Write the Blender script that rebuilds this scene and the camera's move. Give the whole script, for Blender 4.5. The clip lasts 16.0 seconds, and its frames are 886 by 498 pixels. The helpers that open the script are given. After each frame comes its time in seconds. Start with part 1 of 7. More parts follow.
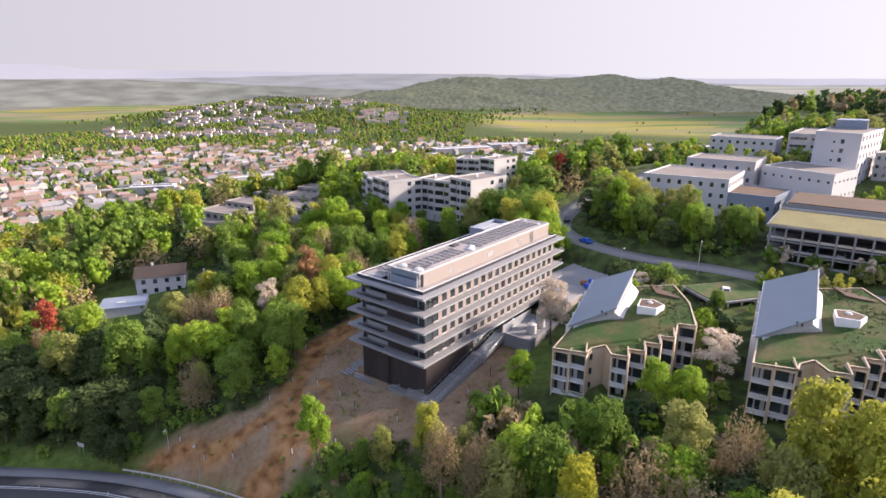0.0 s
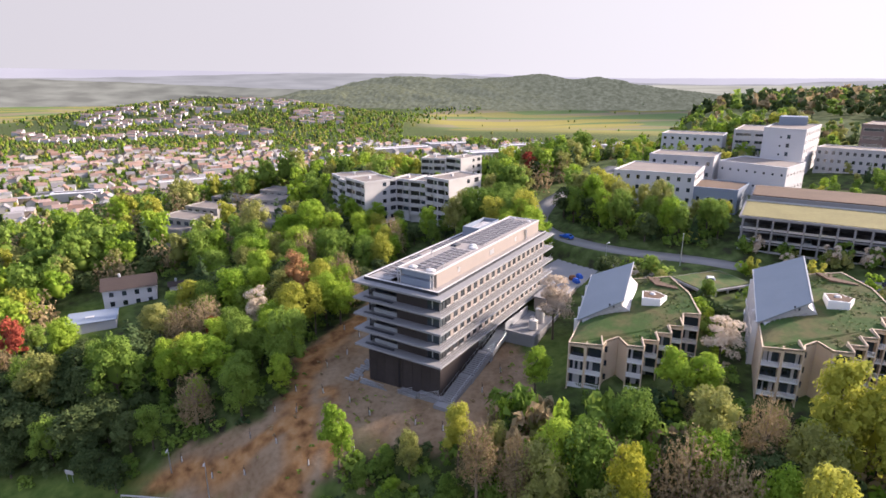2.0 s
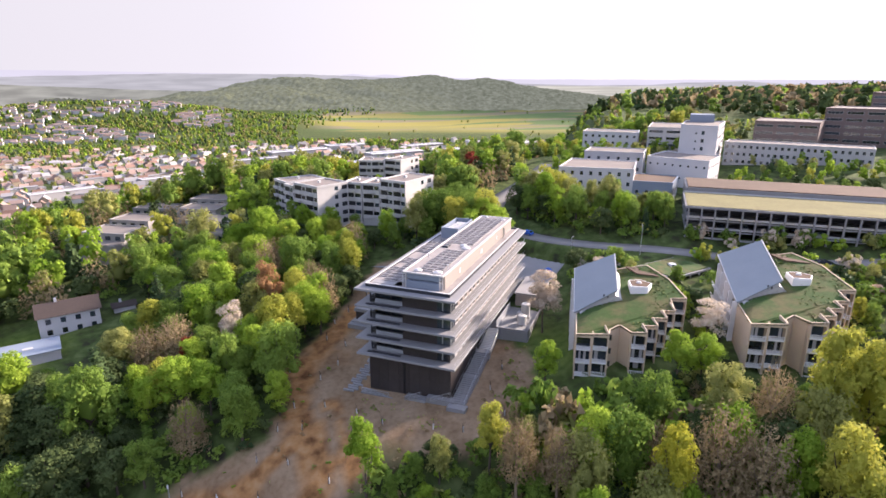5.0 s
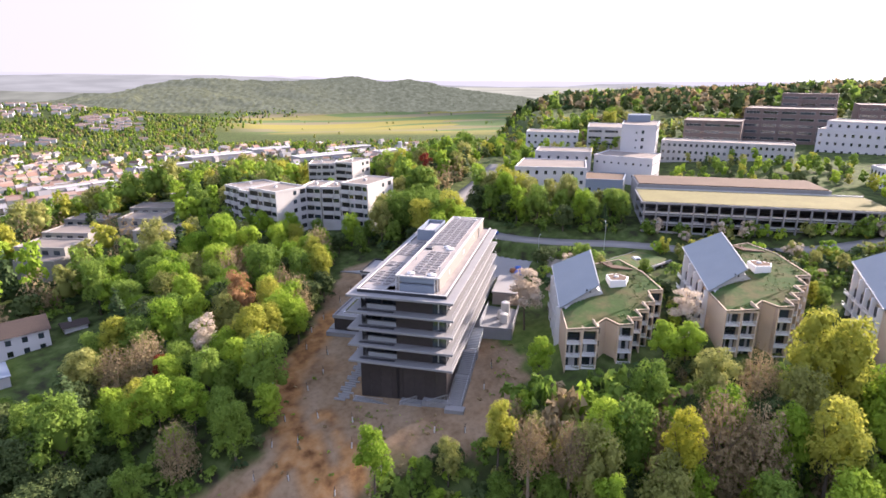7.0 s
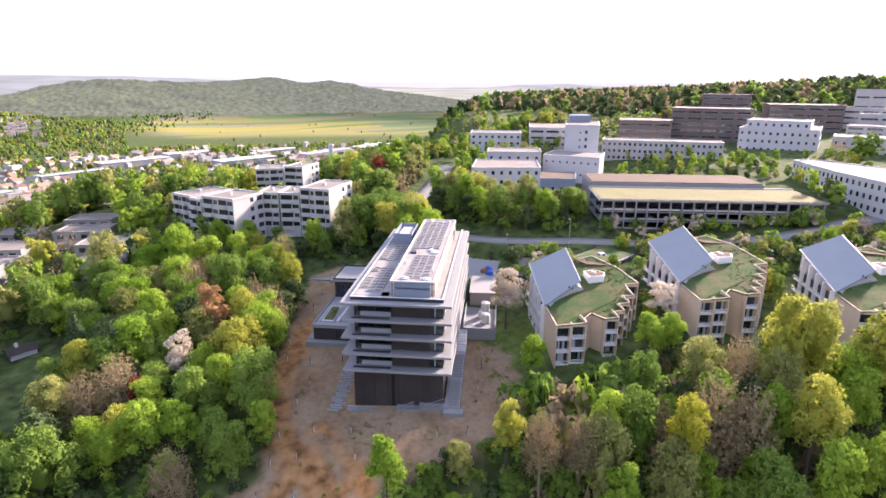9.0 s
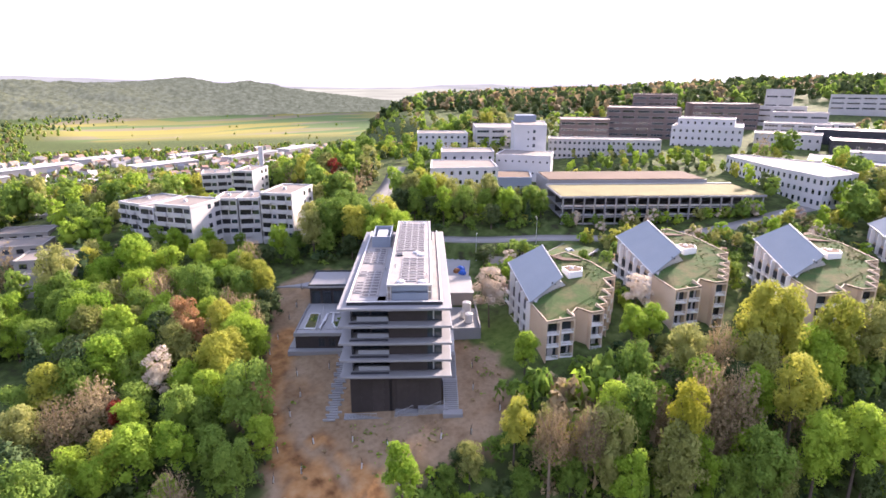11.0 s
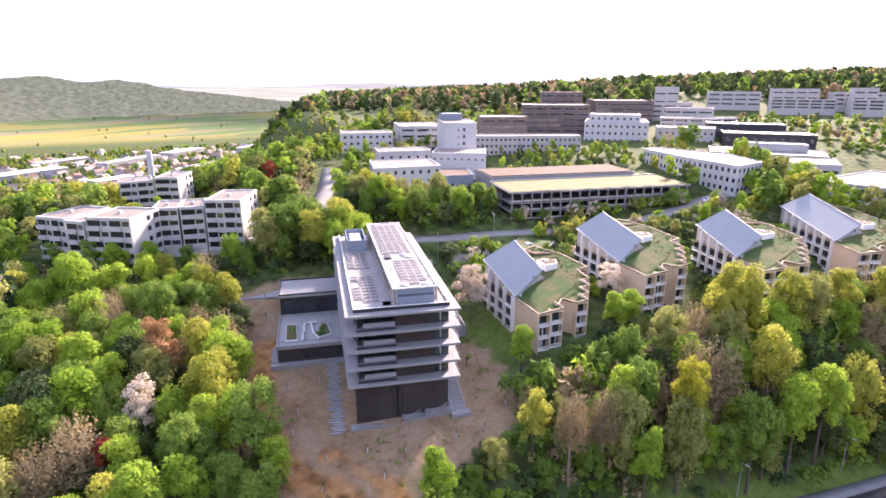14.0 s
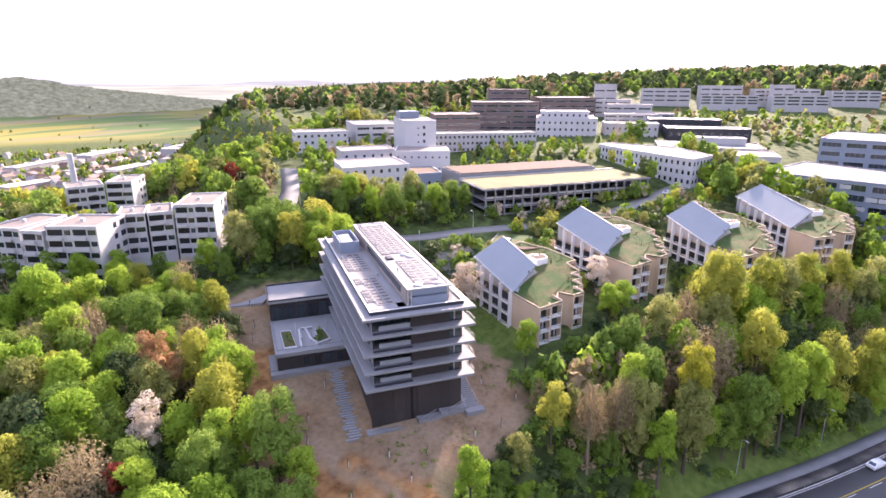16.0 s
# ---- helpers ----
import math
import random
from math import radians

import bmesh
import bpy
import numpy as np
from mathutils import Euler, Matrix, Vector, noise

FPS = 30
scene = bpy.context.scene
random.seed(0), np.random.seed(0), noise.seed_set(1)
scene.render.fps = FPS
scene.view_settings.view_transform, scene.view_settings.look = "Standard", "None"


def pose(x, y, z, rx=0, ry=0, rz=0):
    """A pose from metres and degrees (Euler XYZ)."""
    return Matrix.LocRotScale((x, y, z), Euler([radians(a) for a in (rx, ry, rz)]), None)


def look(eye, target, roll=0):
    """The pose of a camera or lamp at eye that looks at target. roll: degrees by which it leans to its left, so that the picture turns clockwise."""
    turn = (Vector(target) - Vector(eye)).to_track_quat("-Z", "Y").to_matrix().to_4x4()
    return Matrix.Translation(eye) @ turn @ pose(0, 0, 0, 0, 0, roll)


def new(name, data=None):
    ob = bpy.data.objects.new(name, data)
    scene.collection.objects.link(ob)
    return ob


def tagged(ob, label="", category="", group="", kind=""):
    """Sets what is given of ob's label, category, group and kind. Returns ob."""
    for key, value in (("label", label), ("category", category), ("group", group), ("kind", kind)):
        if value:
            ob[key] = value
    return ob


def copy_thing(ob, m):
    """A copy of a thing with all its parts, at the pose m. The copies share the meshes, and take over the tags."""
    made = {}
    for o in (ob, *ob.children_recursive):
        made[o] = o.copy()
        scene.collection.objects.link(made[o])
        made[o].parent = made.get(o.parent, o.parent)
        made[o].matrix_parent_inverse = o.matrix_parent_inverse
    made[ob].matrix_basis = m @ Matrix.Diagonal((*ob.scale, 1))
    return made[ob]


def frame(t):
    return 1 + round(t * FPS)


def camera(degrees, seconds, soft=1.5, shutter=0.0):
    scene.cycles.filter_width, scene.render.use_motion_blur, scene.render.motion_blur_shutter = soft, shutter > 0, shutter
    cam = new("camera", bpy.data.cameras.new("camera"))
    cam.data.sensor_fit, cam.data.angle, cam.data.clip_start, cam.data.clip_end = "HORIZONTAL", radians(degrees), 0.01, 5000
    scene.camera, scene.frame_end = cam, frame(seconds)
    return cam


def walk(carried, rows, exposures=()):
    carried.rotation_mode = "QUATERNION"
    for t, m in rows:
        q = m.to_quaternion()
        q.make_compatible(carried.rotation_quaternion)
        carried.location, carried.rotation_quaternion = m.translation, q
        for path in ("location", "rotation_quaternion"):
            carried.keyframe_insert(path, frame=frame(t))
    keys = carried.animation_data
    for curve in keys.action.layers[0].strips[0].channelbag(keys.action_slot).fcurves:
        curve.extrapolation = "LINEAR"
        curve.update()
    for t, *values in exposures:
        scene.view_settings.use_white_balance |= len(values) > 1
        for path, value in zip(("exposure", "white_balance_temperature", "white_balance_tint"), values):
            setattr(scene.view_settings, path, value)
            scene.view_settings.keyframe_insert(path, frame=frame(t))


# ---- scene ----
cam = camera(75.5, 16.0, soft=1.6)
METRES, EYE, TILT, LEAN, TURN = 105.0, 61.0, -16.6, 0.0, 0.0
ROWS = [
    (0.0, 0.0, 0.0, 0.0, 0.0, 0.0, -0.0),
    (0.5, -0.0318, 0.0013, 0.0004, -1.49, -0.02, 0.44),
    (1.0, -0.0662, 0.0039, 0.0009, -3.14, -0.05, 0.92),
    (1.5, -0.0982, 0.0072, 0.0016, -4.68, -0.09, 1.37),
    (2.0, -0.1326, 0.0117, 0.0028, -6.33, -0.14, 1.85),
    (2.5, -0.1648, 0.0164, 0.0046, -8.01, -0.2, 2.31),
    (3.0, -0.199, 0.0227, 0.0066, -9.79, -0.27, 2.81),
    (3.5, -0.2304, 0.0291, 0.0088, -11.26, -0.34, 3.23),
    (4.0, -0.2626, 0.0369, 0.0112, -13.09, -0.45, 3.77),
    (6.5, -0.4011, 0.0829, 0.0238, -22.12, -1.07, 6.25),
    (7.0, -0.4288, 0.0948, 0.0283, -24.09, -1.27, 6.76),
    (7.5, -0.4539, 0.1067, 0.033, -25.87, -1.46, 7.23),
    (8.0, -0.4806, 0.1207, 0.0382, -27.83, -1.7, 7.76),
    (8.5, -0.5055, 0.1349, 0.0432, -29.65, -1.92, 8.21),
    (9.0, -0.5315, 0.1506, 0.0488, -31.62, -2.2, 8.71),
    (11.5, -0.6484, 0.2375, 0.0767, -40.9, -3.76, 10.9),
    (12.0, -0.6707, 0.2582, 0.0829, -42.8, -4.13, 11.33),
    (12.5, -0.691, 0.2788, 0.0891, -44.54, -4.5, 11.71),
    (13.0, -0.7124, 0.3021, 0.096, -46.4, -4.92, 12.11),
    (13.5, -0.7314, 0.3241, 0.1032, -48.09, -5.32, 12.46),
    (14.0, -0.7518, 0.3491, 0.1109, -49.96, -5.76, 12.82),
    (14.5, -0.7704, 0.3731, 0.1184, -51.68, -6.18, 13.12),
    (15.0, -0.7902, 0.4001, 0.1267, -53.52, -6.67, 13.43),
    (15.5, -0.808, 0.4261, 0.1348, -55.18, -7.14, 13.7),
    (16.0, -0.8263, 0.4552, 0.1436, -56.95, -7.63, 14.0),
]
walk(cam, [(t, pose(0, 0, EYE, TILT, LEAN, TURN) @ pose(METRES * x, METRES * y, METRES * z, 90 + pitch, roll, yaw)) for t, x, y, z, yaw, pitch, roll in ROWS], [(0.0, 1.6, 6350, 22), (8.0, 2.07, 6350, 25), (16.0, 2.4, 6400, 31)])

# ---- world, sun and exposure ----
SUN_AZIMUTH, SUN_HEIGHT = 76.0, 23.0
world = bpy.data.worlds.new("evening_sky")
scene.world = world
world.use_nodes = True
sky = world.node_tree.nodes.new("ShaderNodeTexSky")
sky.sky_type, sky.sun_disc = "NISHITA", False
sky.sun_elevation, sky.sun_rotation = radians(SUN_HEIGHT), radians(SUN_AZIMUTH)
sky.altitude, sky.air_density, sky.dust_density, sky.ozone_density = 400, 1.0, 1.2, 1.2
back = world.node_tree.nodes["Background"]
back.inputs["Strength"].default_value = 0.54
# the haze evens out the brightest part of the sky
HAZE = (0.94, 0.94, 1.14)
whole, half_sum, share = (world.node_tree.nodes.new("ShaderNodeVectorMath") for _ in range(3))
whole.operation, half_sum.operation, share.operation = "MULTIPLY", "ADD", "DIVIDE"
whole.inputs[1].default_value = half_sum.inputs[1].default_value = HAZE
for node in (whole, half_sum):
    world.node_tree.links.new(sky.outputs[0], node.inputs[0])
world.node_tree.links.new(whole.outputs[0], share.inputs[0])
world.node_tree.links.new(half_sum.outputs[0], share.inputs[1])
world.node_tree.links.new(share.outputs[0], back.inputs["Color"])
sun = new("sun", bpy.data.lights.new("sun", "SUN"))
sun.data.energy, sun.data.angle, sun.data.color = 4.3, radians(6), (1.0, 0.87, 0.7)
toward = Vector((math.sin(radians(SUN_AZIMUTH)) * math.cos(radians(SUN_HEIGHT)), math.cos(radians(SUN_AZIMUTH)) * math.cos(radians(SUN_HEIGHT)), math.sin(radians(SUN_HEIGHT))))
sun.matrix_world = look(toward * 300, (0, 0, 0))


# ---- materials ----
def shade(name, colour, rough=0.8, metal=0.0, vary=0.15, grain=3.0, stain=0.0, stain_size=0.15, bump=0.0, bump_size=20.0, lot=0.0, island=0.0, spec=0.3):
    """A surface with grain, larger stains, relief, and a tint for each object or island."""
    m = bpy.data.materials.new(name)
    m.use_nodes = True
    t = m.node_tree
    n, link = t.nodes, t.links.new
    p = n["Principled BSDF"]
    p.inputs["Roughness"].default_value, p.inputs["Metallic"].default_value = rough, metal
    p.inputs["Specular IOR Level"].default_value = spec
    geo = n.new("ShaderNodeNewGeometry")

    def noise_at(scale, detail=4):
        x = n.new("ShaderNodeTexNoise")
        x.inputs["Scale"].default_value, x.inputs["Detail"].default_value = scale, detail
        link(geo.outputs["Position"], x.inputs["Vector"])
        return x.outputs["Fac"]

    def maths(op, a, b):
        x = n.new("ShaderNodeMath")
        x.operation = op
        for i, v in enumerate((a, b)):
            if isinstance(v, (int, float)):
                x.inputs[i].default_value = v
            else:
                link(v, x.inputs[i])
        return x.outputs[0]

    value = maths("ADD", 1 - vary, maths("MULTIPLY", noise_at(grain), 2 * vary))
    if stain:
        value = maths("MULTIPLY", value, maths("ADD", 1 - stain, maths("MULTIPLY", noise_at(stain_size, 5), 2 * stain)))
    if lot:
        info = n.new("ShaderNodeObjectInfo")
        value = maths("MULTIPLY", value, maths("ADD", 1 - lot, maths("MULTIPLY", info.outputs["Random"], 2 * lot)))
    if island:
        value = maths("MULTIPLY", value, maths("ADD", 1 - island, maths("MULTIPLY", geo.outputs["Random Per Island"], 2 * island)))
    mix = n.new("ShaderNodeVectorMath")
    mix.operation = "SCALE"
    mix.inputs[0].default_value = colour
    link(value, mix.inputs["Scale"])
    link(mix.outputs[0], p.inputs["Base Color"])
    if bump:
        b = n.new("ShaderNodeBump")
        b.inputs["Strength"].default_value, b.inputs["Distance"].default_value = bump, 0.05
        link(noise_at(bump_size), b.inputs["Height"])
        link(b.outputs[0], p.inputs["Normal"])
    return m


def blended(name, one, two, size, grain, rough=1.0):
    """Two growths or soils that run into one another in patches, with fine grain and relief."""
    m = shade(name, one, rough, vary=0.35, grain=grain, bump=0.6, bump_size=6)
    t = m.node_tree
    n, link = t.nodes, t.links.new
    p = n["Principled BSDF"]
    old = p.inputs["Base Color"].links[0].from_node
    geo = n.new("ShaderNodeNewGeometry")
    x, r, mix = n.new("ShaderNodeTexNoise"), n.new("ShaderNodeValToRGB"), n.new("ShaderNodeMix")
    x.inputs["Scale"].default_value, x.inputs["Detail"].default_value = size, 7
    link(geo.outputs["Position"], x.inputs["Vector"])
    r.color_ramp.elements[0].position, r.color_ramp.elements[1].position = 0.42, 0.6
    link(x.outputs["Fac"], r.inputs[0])
    mix.data_type = "RGBA"
    link(r.outputs[0], mix.inputs["Factor"])
    mix.inputs["A"].default_value, mix.inputs["B"].default_value = (*one, 1), (*two, 1)
    link(mix.outputs["Result"], old.inputs[0])
    return m


def foliage(name, low, high, through_light=0.35, rough=0.7):
    """Leaves between two colours, tinted leaf by leaf and tree by tree, that let light through."""
    m = bpy.data.materials.new(name)
    m.use_nodes = True
    t = m.node_tree
    n, link = t.nodes, t.links.new
    p, out = n["Principled BSDF"], n["Material Output"]
    p.inputs["Roughness"].default_value, p.inputs["Specular IOR Level"].default_value = rough, 0.06
    geo, info, tone = n.new("ShaderNodeNewGeometry"), n.new("ShaderNodeObjectInfo"), n.new("ShaderNodeAttribute")
    tone.attribute_name = "tone"
    add = n.new("ShaderNodeMath")
    add.operation = "ADD"
    link(info.outputs["Random"], add.inputs[0])
    link(tone.outputs["Fac"], add.inputs[1])
    fract = n.new("ShaderNodeMath")
    fract.operation = "FRACT"
    link(add.outputs[0], fract.inputs[0])
    blend = n.new("ShaderNodeMath")
    blend.operation = "MULTIPLY_ADD"
    link(geo.outputs["Random Per Island"], blend.inputs[0])
    blend.inputs[1].default_value = 0.45
    half = n.new("ShaderNodeMath")
    half.operation = "MULTIPLY"
    link(fract.outputs[0], half.inputs[0])
    half.inputs[1].default_value = 0.55
    link(half.outputs[0], blend.inputs[2])
    mix = n.new("ShaderNodeMix")
    mix.data_type = "RGBA"
    link(blend.outputs[0], mix.inputs["Factor"])
    mix.inputs["A"].default_value, mix.inputs["B"].default_value = (*low, 1), (*high, 1)
    link(mix.outputs["Result"], p.inputs["Base Color"])
    tr, join = n.new("ShaderNodeBsdfTranslucent"), n.new("ShaderNodeMixShader")
    link(mix.outputs["Result"], tr.inputs["Color"])
    join.inputs[0].default_value = through_light
    link(p.outputs[0], join.inputs[1])
    link(tr.outputs[0], join.inputs[2])
    link(join.outputs[0], out.inputs["Surface"])
    return m


CONCRETE = shade("pale_concrete", (0.21, 0.208, 0.21), 0.75, vary=0.08, stain=0.12, stain_size=0.3, bump=0.15)
PAVING = shade("pale_paving", (0.24, 0.235, 0.235), 0.8, vary=0.08, stain=0.15, stain_size=0.2)
CLADDING = shade("charcoal_cladding", (0.04, 0.033, 0.032), 0.55, vary=0.25, grain=1.2, stain=0.25, stain_size=0.25, lot=0.15)
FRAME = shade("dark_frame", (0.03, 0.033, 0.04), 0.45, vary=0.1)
GLASS = shade("window_glass", (0.02, 0.028, 0.035), 0.06, vary=0.3, grain=0.6, lot=0.6, island=0.6, spec=0.8)
SHEET = shade("beige_sheet", (0.29, 0.252, 0.225), 0.5, vary=0.05, stain=0.08, stain_size=0.4)
SHEET_GREY = shade("blue_grey_sheet", (0.2, 0.235, 0.29), 0.5, vary=0.06, stain=0.08)
GRAVEL = shade("roof_gravel", (0.25, 0.225, 0.21), 0.95, vary=0.25, grain=6, stain=0.3, stain_size=0.35)
TRIM = shade("white_trim", (0.46, 0.45, 0.44), 0.6, vary=0.05, stain=0.08)
PANEL = shade("solar_glass", (0.055, 0.05, 0.052), 0.5, vary=0.1, lot=0.3, spec=0.25)
METAL = shade("galvanised_metal", (0.42, 0.44, 0.46), 0.4, 0.6, vary=0.08)
BEIGE = shade("beige_render", (0.5, 0.39, 0.28), 0.9, vary=0.06, stain=0.1, stain_size=0.35, bump=0.1)
ZINC = shade("grey_blue_zinc_roof", (0.25, 0.27, 0.285), 0.95, 0.0, spec=0.05, vary=0.05, stain=0.08, stain_size=0.25)
SEDUM = blended("green_roof_sedum", (0.035, 0.07, 0.014), (0.085, 0.08, 0.03), 0.22, 1.3)
SEDUM_DRY = shade("dry_sedum", (0.155, 0.14, 0.058), 1, vary=0.25, grain=1.2, stain=0.3, stain_size=0.12, bump=0.4, bump_size=5)
SEDUM_BROWN = shade("brown_sedum", (0.1, 0.067, 0.046), 1, vary=0.25, grain=1.2, stain=0.3, stain_size=0.12)
WHITE = shade("white_render", (0.46, 0.455, 0.465), 0.85, vary=0.05, stain=0.1, stain_size=0.2, lot=0.06)
DARK_PANE = shade("dark_loggia_glass", (0.018, 0.02, 0.023), 0.3, vary=0.2, lot=0.4, spec=0.25)
FLATS_WALL = shade("white_flats_panels", (0.42, 0.41, 0.4), 0.85, vary=0.06, stain=0.14, stain_size=0.3)
DULL_WALL = shade("dull_grey_render", (0.25, 0.235, 0.22), 0.9, vary=0.1, stain=0.2, stain_size=0.3)
OFFWHITE = shade("aged_white_panels", (0.38, 0.372, 0.372), 0.85, vary=0.07, stain=0.15, stain_size=0.3)
BROWNSTONE = shade("brown_brick", (0.16, 0.12, 0.108), 0.9, vary=0.15, stain=0.15, stain_size=0.2)
FLAT_ROOF = shade("brown_grey_flat_roof", (0.18, 0.155, 0.135), 0.95, vary=0.2, grain=2, stain=0.3, stain_size=0.15)
ASPHALT = shade("asphalt", (0.07, 0.07, 0.07), 0.9, vary=0.15, grain=4, stain=0.2, stain_size=0.15)
AGED_ASPHALT = shade("aged_asphalt", (0.2, 0.19, 0.18), 0.9, vary=0.12, grain=4, stain=0.2, stain_size=0.15)
DARK_ASPHALT = shade("fresh_asphalt", (0.03, 0.03, 0.034), 0.9, vary=0.15, grain=4)
BARK = shade("bark", (0.09, 0.07, 0.055), 0.95, vary=0.3, grain=4)
PALE_BARK = shade("pale_twigs", (0.22, 0.17, 0.12), 0.95, vary=0.3, grain=4)
TERRACOTTA = shade("clay_tiles", (0.2, 0.125, 0.095), 0.9, vary=0.2, grain=0.5, island=0.45)
RUST = shade("rusty_steel", (0.25, 0.11, 0.05), 0.9, vary=0.3, grain=2)
BLUE = shade("blue_tarpaulin", (0.03, 0.12, 0.5), 0.5, vary=0.1)
LEAF = {
    "spring": foliage("spring_leaves", (0.13, 0.25, 0.022), (0.37, 0.48, 0.06), 0.45),
    "mid": foliage("mid_green_leaves", (0.08, 0.15, 0.024), (0.25, 0.35, 0.065), 0.42),
    "olive": foliage("olive_leaves", (0.15, 0.175, 0.045), (0.38, 0.38, 0.12), 0.42),
    "yellow": foliage("yellow_green_leaves", (0.23, 0.26, 0.035), (0.46, 0.45, 0.08), 0.45),
    "brown": foliage("bronze_buds", (0.19, 0.14, 0.075), (0.4, 0.31, 0.17), 0.3),
    "dark": foliage("dark_needles", (0.03, 0.06, 0.025), (0.08, 0.12, 0.045), 0.2),
    "blossom": foliage("pale_blossom", (0.4, 0.325, 0.245), (0.7, 0.6, 0.47), 0.3),
    "pinkish": foliage("pinkish_blossom", (0.4, 0.28, 0.2), (0.7, 0.52, 0.4), 0.3),
    "maple": foliage("yellow_maple_leaves", (0.28, 0.29, 0.03), (0.54, 0.5, 0.06), 0.45),
    "dusky": foliage("dusky_leaves", (0.032, 0.055, 0.02), (0.11, 0.145, 0.05), 0.25),
    "copper": foliage("copper_buds", (0.26, 0.14, 0.06), (0.5, 0.3, 0.15), 0.35),
    "red": foliage("red_leaves", (0.2, 0.035, 0.025), (0.4, 0.1, 0.06)),
}

# ---- building blocks ----
class Geo:
    """Corners and faces of one mesh, gathered piece by piece."""

    def __init__(self):
        self.v, self.f = [], []

    def add(self, verts, faces):
        k = len(self.v)
        self.v += [tuple(map(float, p)) for p in verts]
        self.f += [tuple(k + i for i in f) for f in faces]
        return self

    def box(self, x0, x1, y0, y1, z0, z1):
        v = [(x, y, z) for z in (z0, z1) for x, y in ((x0, y0), (x1, y0), (x1, y1), (x0, y1))]
        return self.add(v, [(3, 2, 1, 0), (4, 5, 6, 7), (0, 1, 5, 4), (1, 2, 6, 5), (2, 3, 7, 6), (3, 0, 4, 7)])

    def chamfered(self, x0, x1, y0, y1, z0, z1, c=0.05):
        """A box whose upper edges are bevelled."""
        n = len(self.v)
        rings = [(0, z0), (0, z1 - c), (c, z1)]
        v = [p for i, z in rings for p in ((x0 + i, y0 + i, z), (x1 - i, y0 + i, z), (x1 - i, y1 - i, z), (x0 + i, y1 - i, z))]
        f = [(3, 2, 1, 0), (8, 9, 10, 11)] + [(4 * r + i, 4 * r + (i + 1) % 4, 4 * r + 4 + (i + 1) % 4, 4 * r + 4 + i) for r in (0, 1) for i in range(4)]
        return self.add(v, f)

    def prism(self, plan, z0, z1):
        """A plan, anticlockwise, raised from z0 to z1 (numbers, or functions of x and y)."""
        k = len(plan)
        lo = z0 if callable(z0) else lambda x, y: z0
        hi = z1 if callable(z1) else lambda x, y: z1
        v = [(x, y, lo(x, y)) for x, y in plan] + [(x, y, hi(x, y)) for x, y in plan]
        return self.add(v, [tuple(range(k))[::-1], tuple(range(k, 2 * k))] + [(i, (i + 1) % k, k + (i + 1) % k, k + i) for i in range(k)])

    def beam(self, p, q, w=0.1, h=None):
        """A bar from p to q."""
        p, q = Vector(p), Vector(q)
        h = h or w
        d = (q - p).normalized()
        side = d.cross(Vector((0, 0, 1)))
        side = side.normalized() if side.length > 1e-3 else Vector((1, 0, 0))
        up = side.cross(d)
        v = [e + side * a * w / 2 + up * b * h / 2 for e in (p, q) for a, b in ((-1, -1), (1, -1), (1, 1), (-1, 1))]
        return self.add(v, [(0, 1, 2, 3), (7, 6, 5, 4), (0, 4, 5, 1), (1, 5, 6, 2), (2, 6, 7, 3), (3, 7, 4, 0)])

    def tube(self, x, y, z0, z1, r0, r1=None, n=12):
        r1 = r0 if r1 is None else r1
        v = [(x + r * math.cos(2 * math.pi * i / n), y + r * math.sin(2 * math.pi * i / n), z) for r, z in ((r0, z0), (r1, z1)) for i in range(n)]
        return self.add(v, [tuple(range(n))[::-1], tuple(range(n, 2 * n))] + [(i, (i + 1) % n, n + (i + 1) % n, n + i) for i in range(n)])

    def mesh(self, name, material):
        me = bpy.data.meshes.new(name)
        me.from_pydata(self.v, [], self.f)
        me.materials.append(material)
        me.validate()
        return me


def part(name, geo, material, parent=None, label=""):
    ob = new(name, geo if isinstance(geo, bpy.types.Mesh) else geo.mesh(name, material))
    ob.parent = parent
    return tagged(ob, label)


def thing(name, m, label, category, group="", kind=""):
    ob = new(name)
    ob.matrix_world = m
    ob.empty_display_size = 0.5
    return tagged(ob, label, category, group, kind)


def facing(x, y, z, u):
    """A pose whose x axis runs along the plan direction u."""
    return Matrix.Translation((x, y, z)) @ Matrix.Rotation(math.atan2(u[1], u[0]), 4, "Z")


def mesh_from(name, verts, faces, material, tone=None, smooth_shade=False):
    """A mesh of quads or triangles from arrays."""
    verts, faces = np.asarray(verts, np.float32), np.asarray(faces, np.int32)
    me = bpy.data.meshes.new(name)
    me.vertices.add(len(verts))
    me.vertices.foreach_set("co", verts.ravel())
    me.loops.add(faces.size)
    me.loops.foreach_set("vertex_index", faces.ravel())
    me.polygons.add(len(faces))
    me.polygons.foreach_set("loop_start", np.arange(0, faces.size, faces.shape[1], dtype=np.int32))
    me.update(calc_edges=True)
    if tone is not None:
        a = me.attributes.new("tone", "FLOAT", "POINT")
        a.data.foreach_set("value", np.asarray(tone, np.float32))
    if smooth_shade:
        me.polygons.foreach_set("use_smooth", np.ones(len(faces), bool))
    me.materials.append(material)
    return me


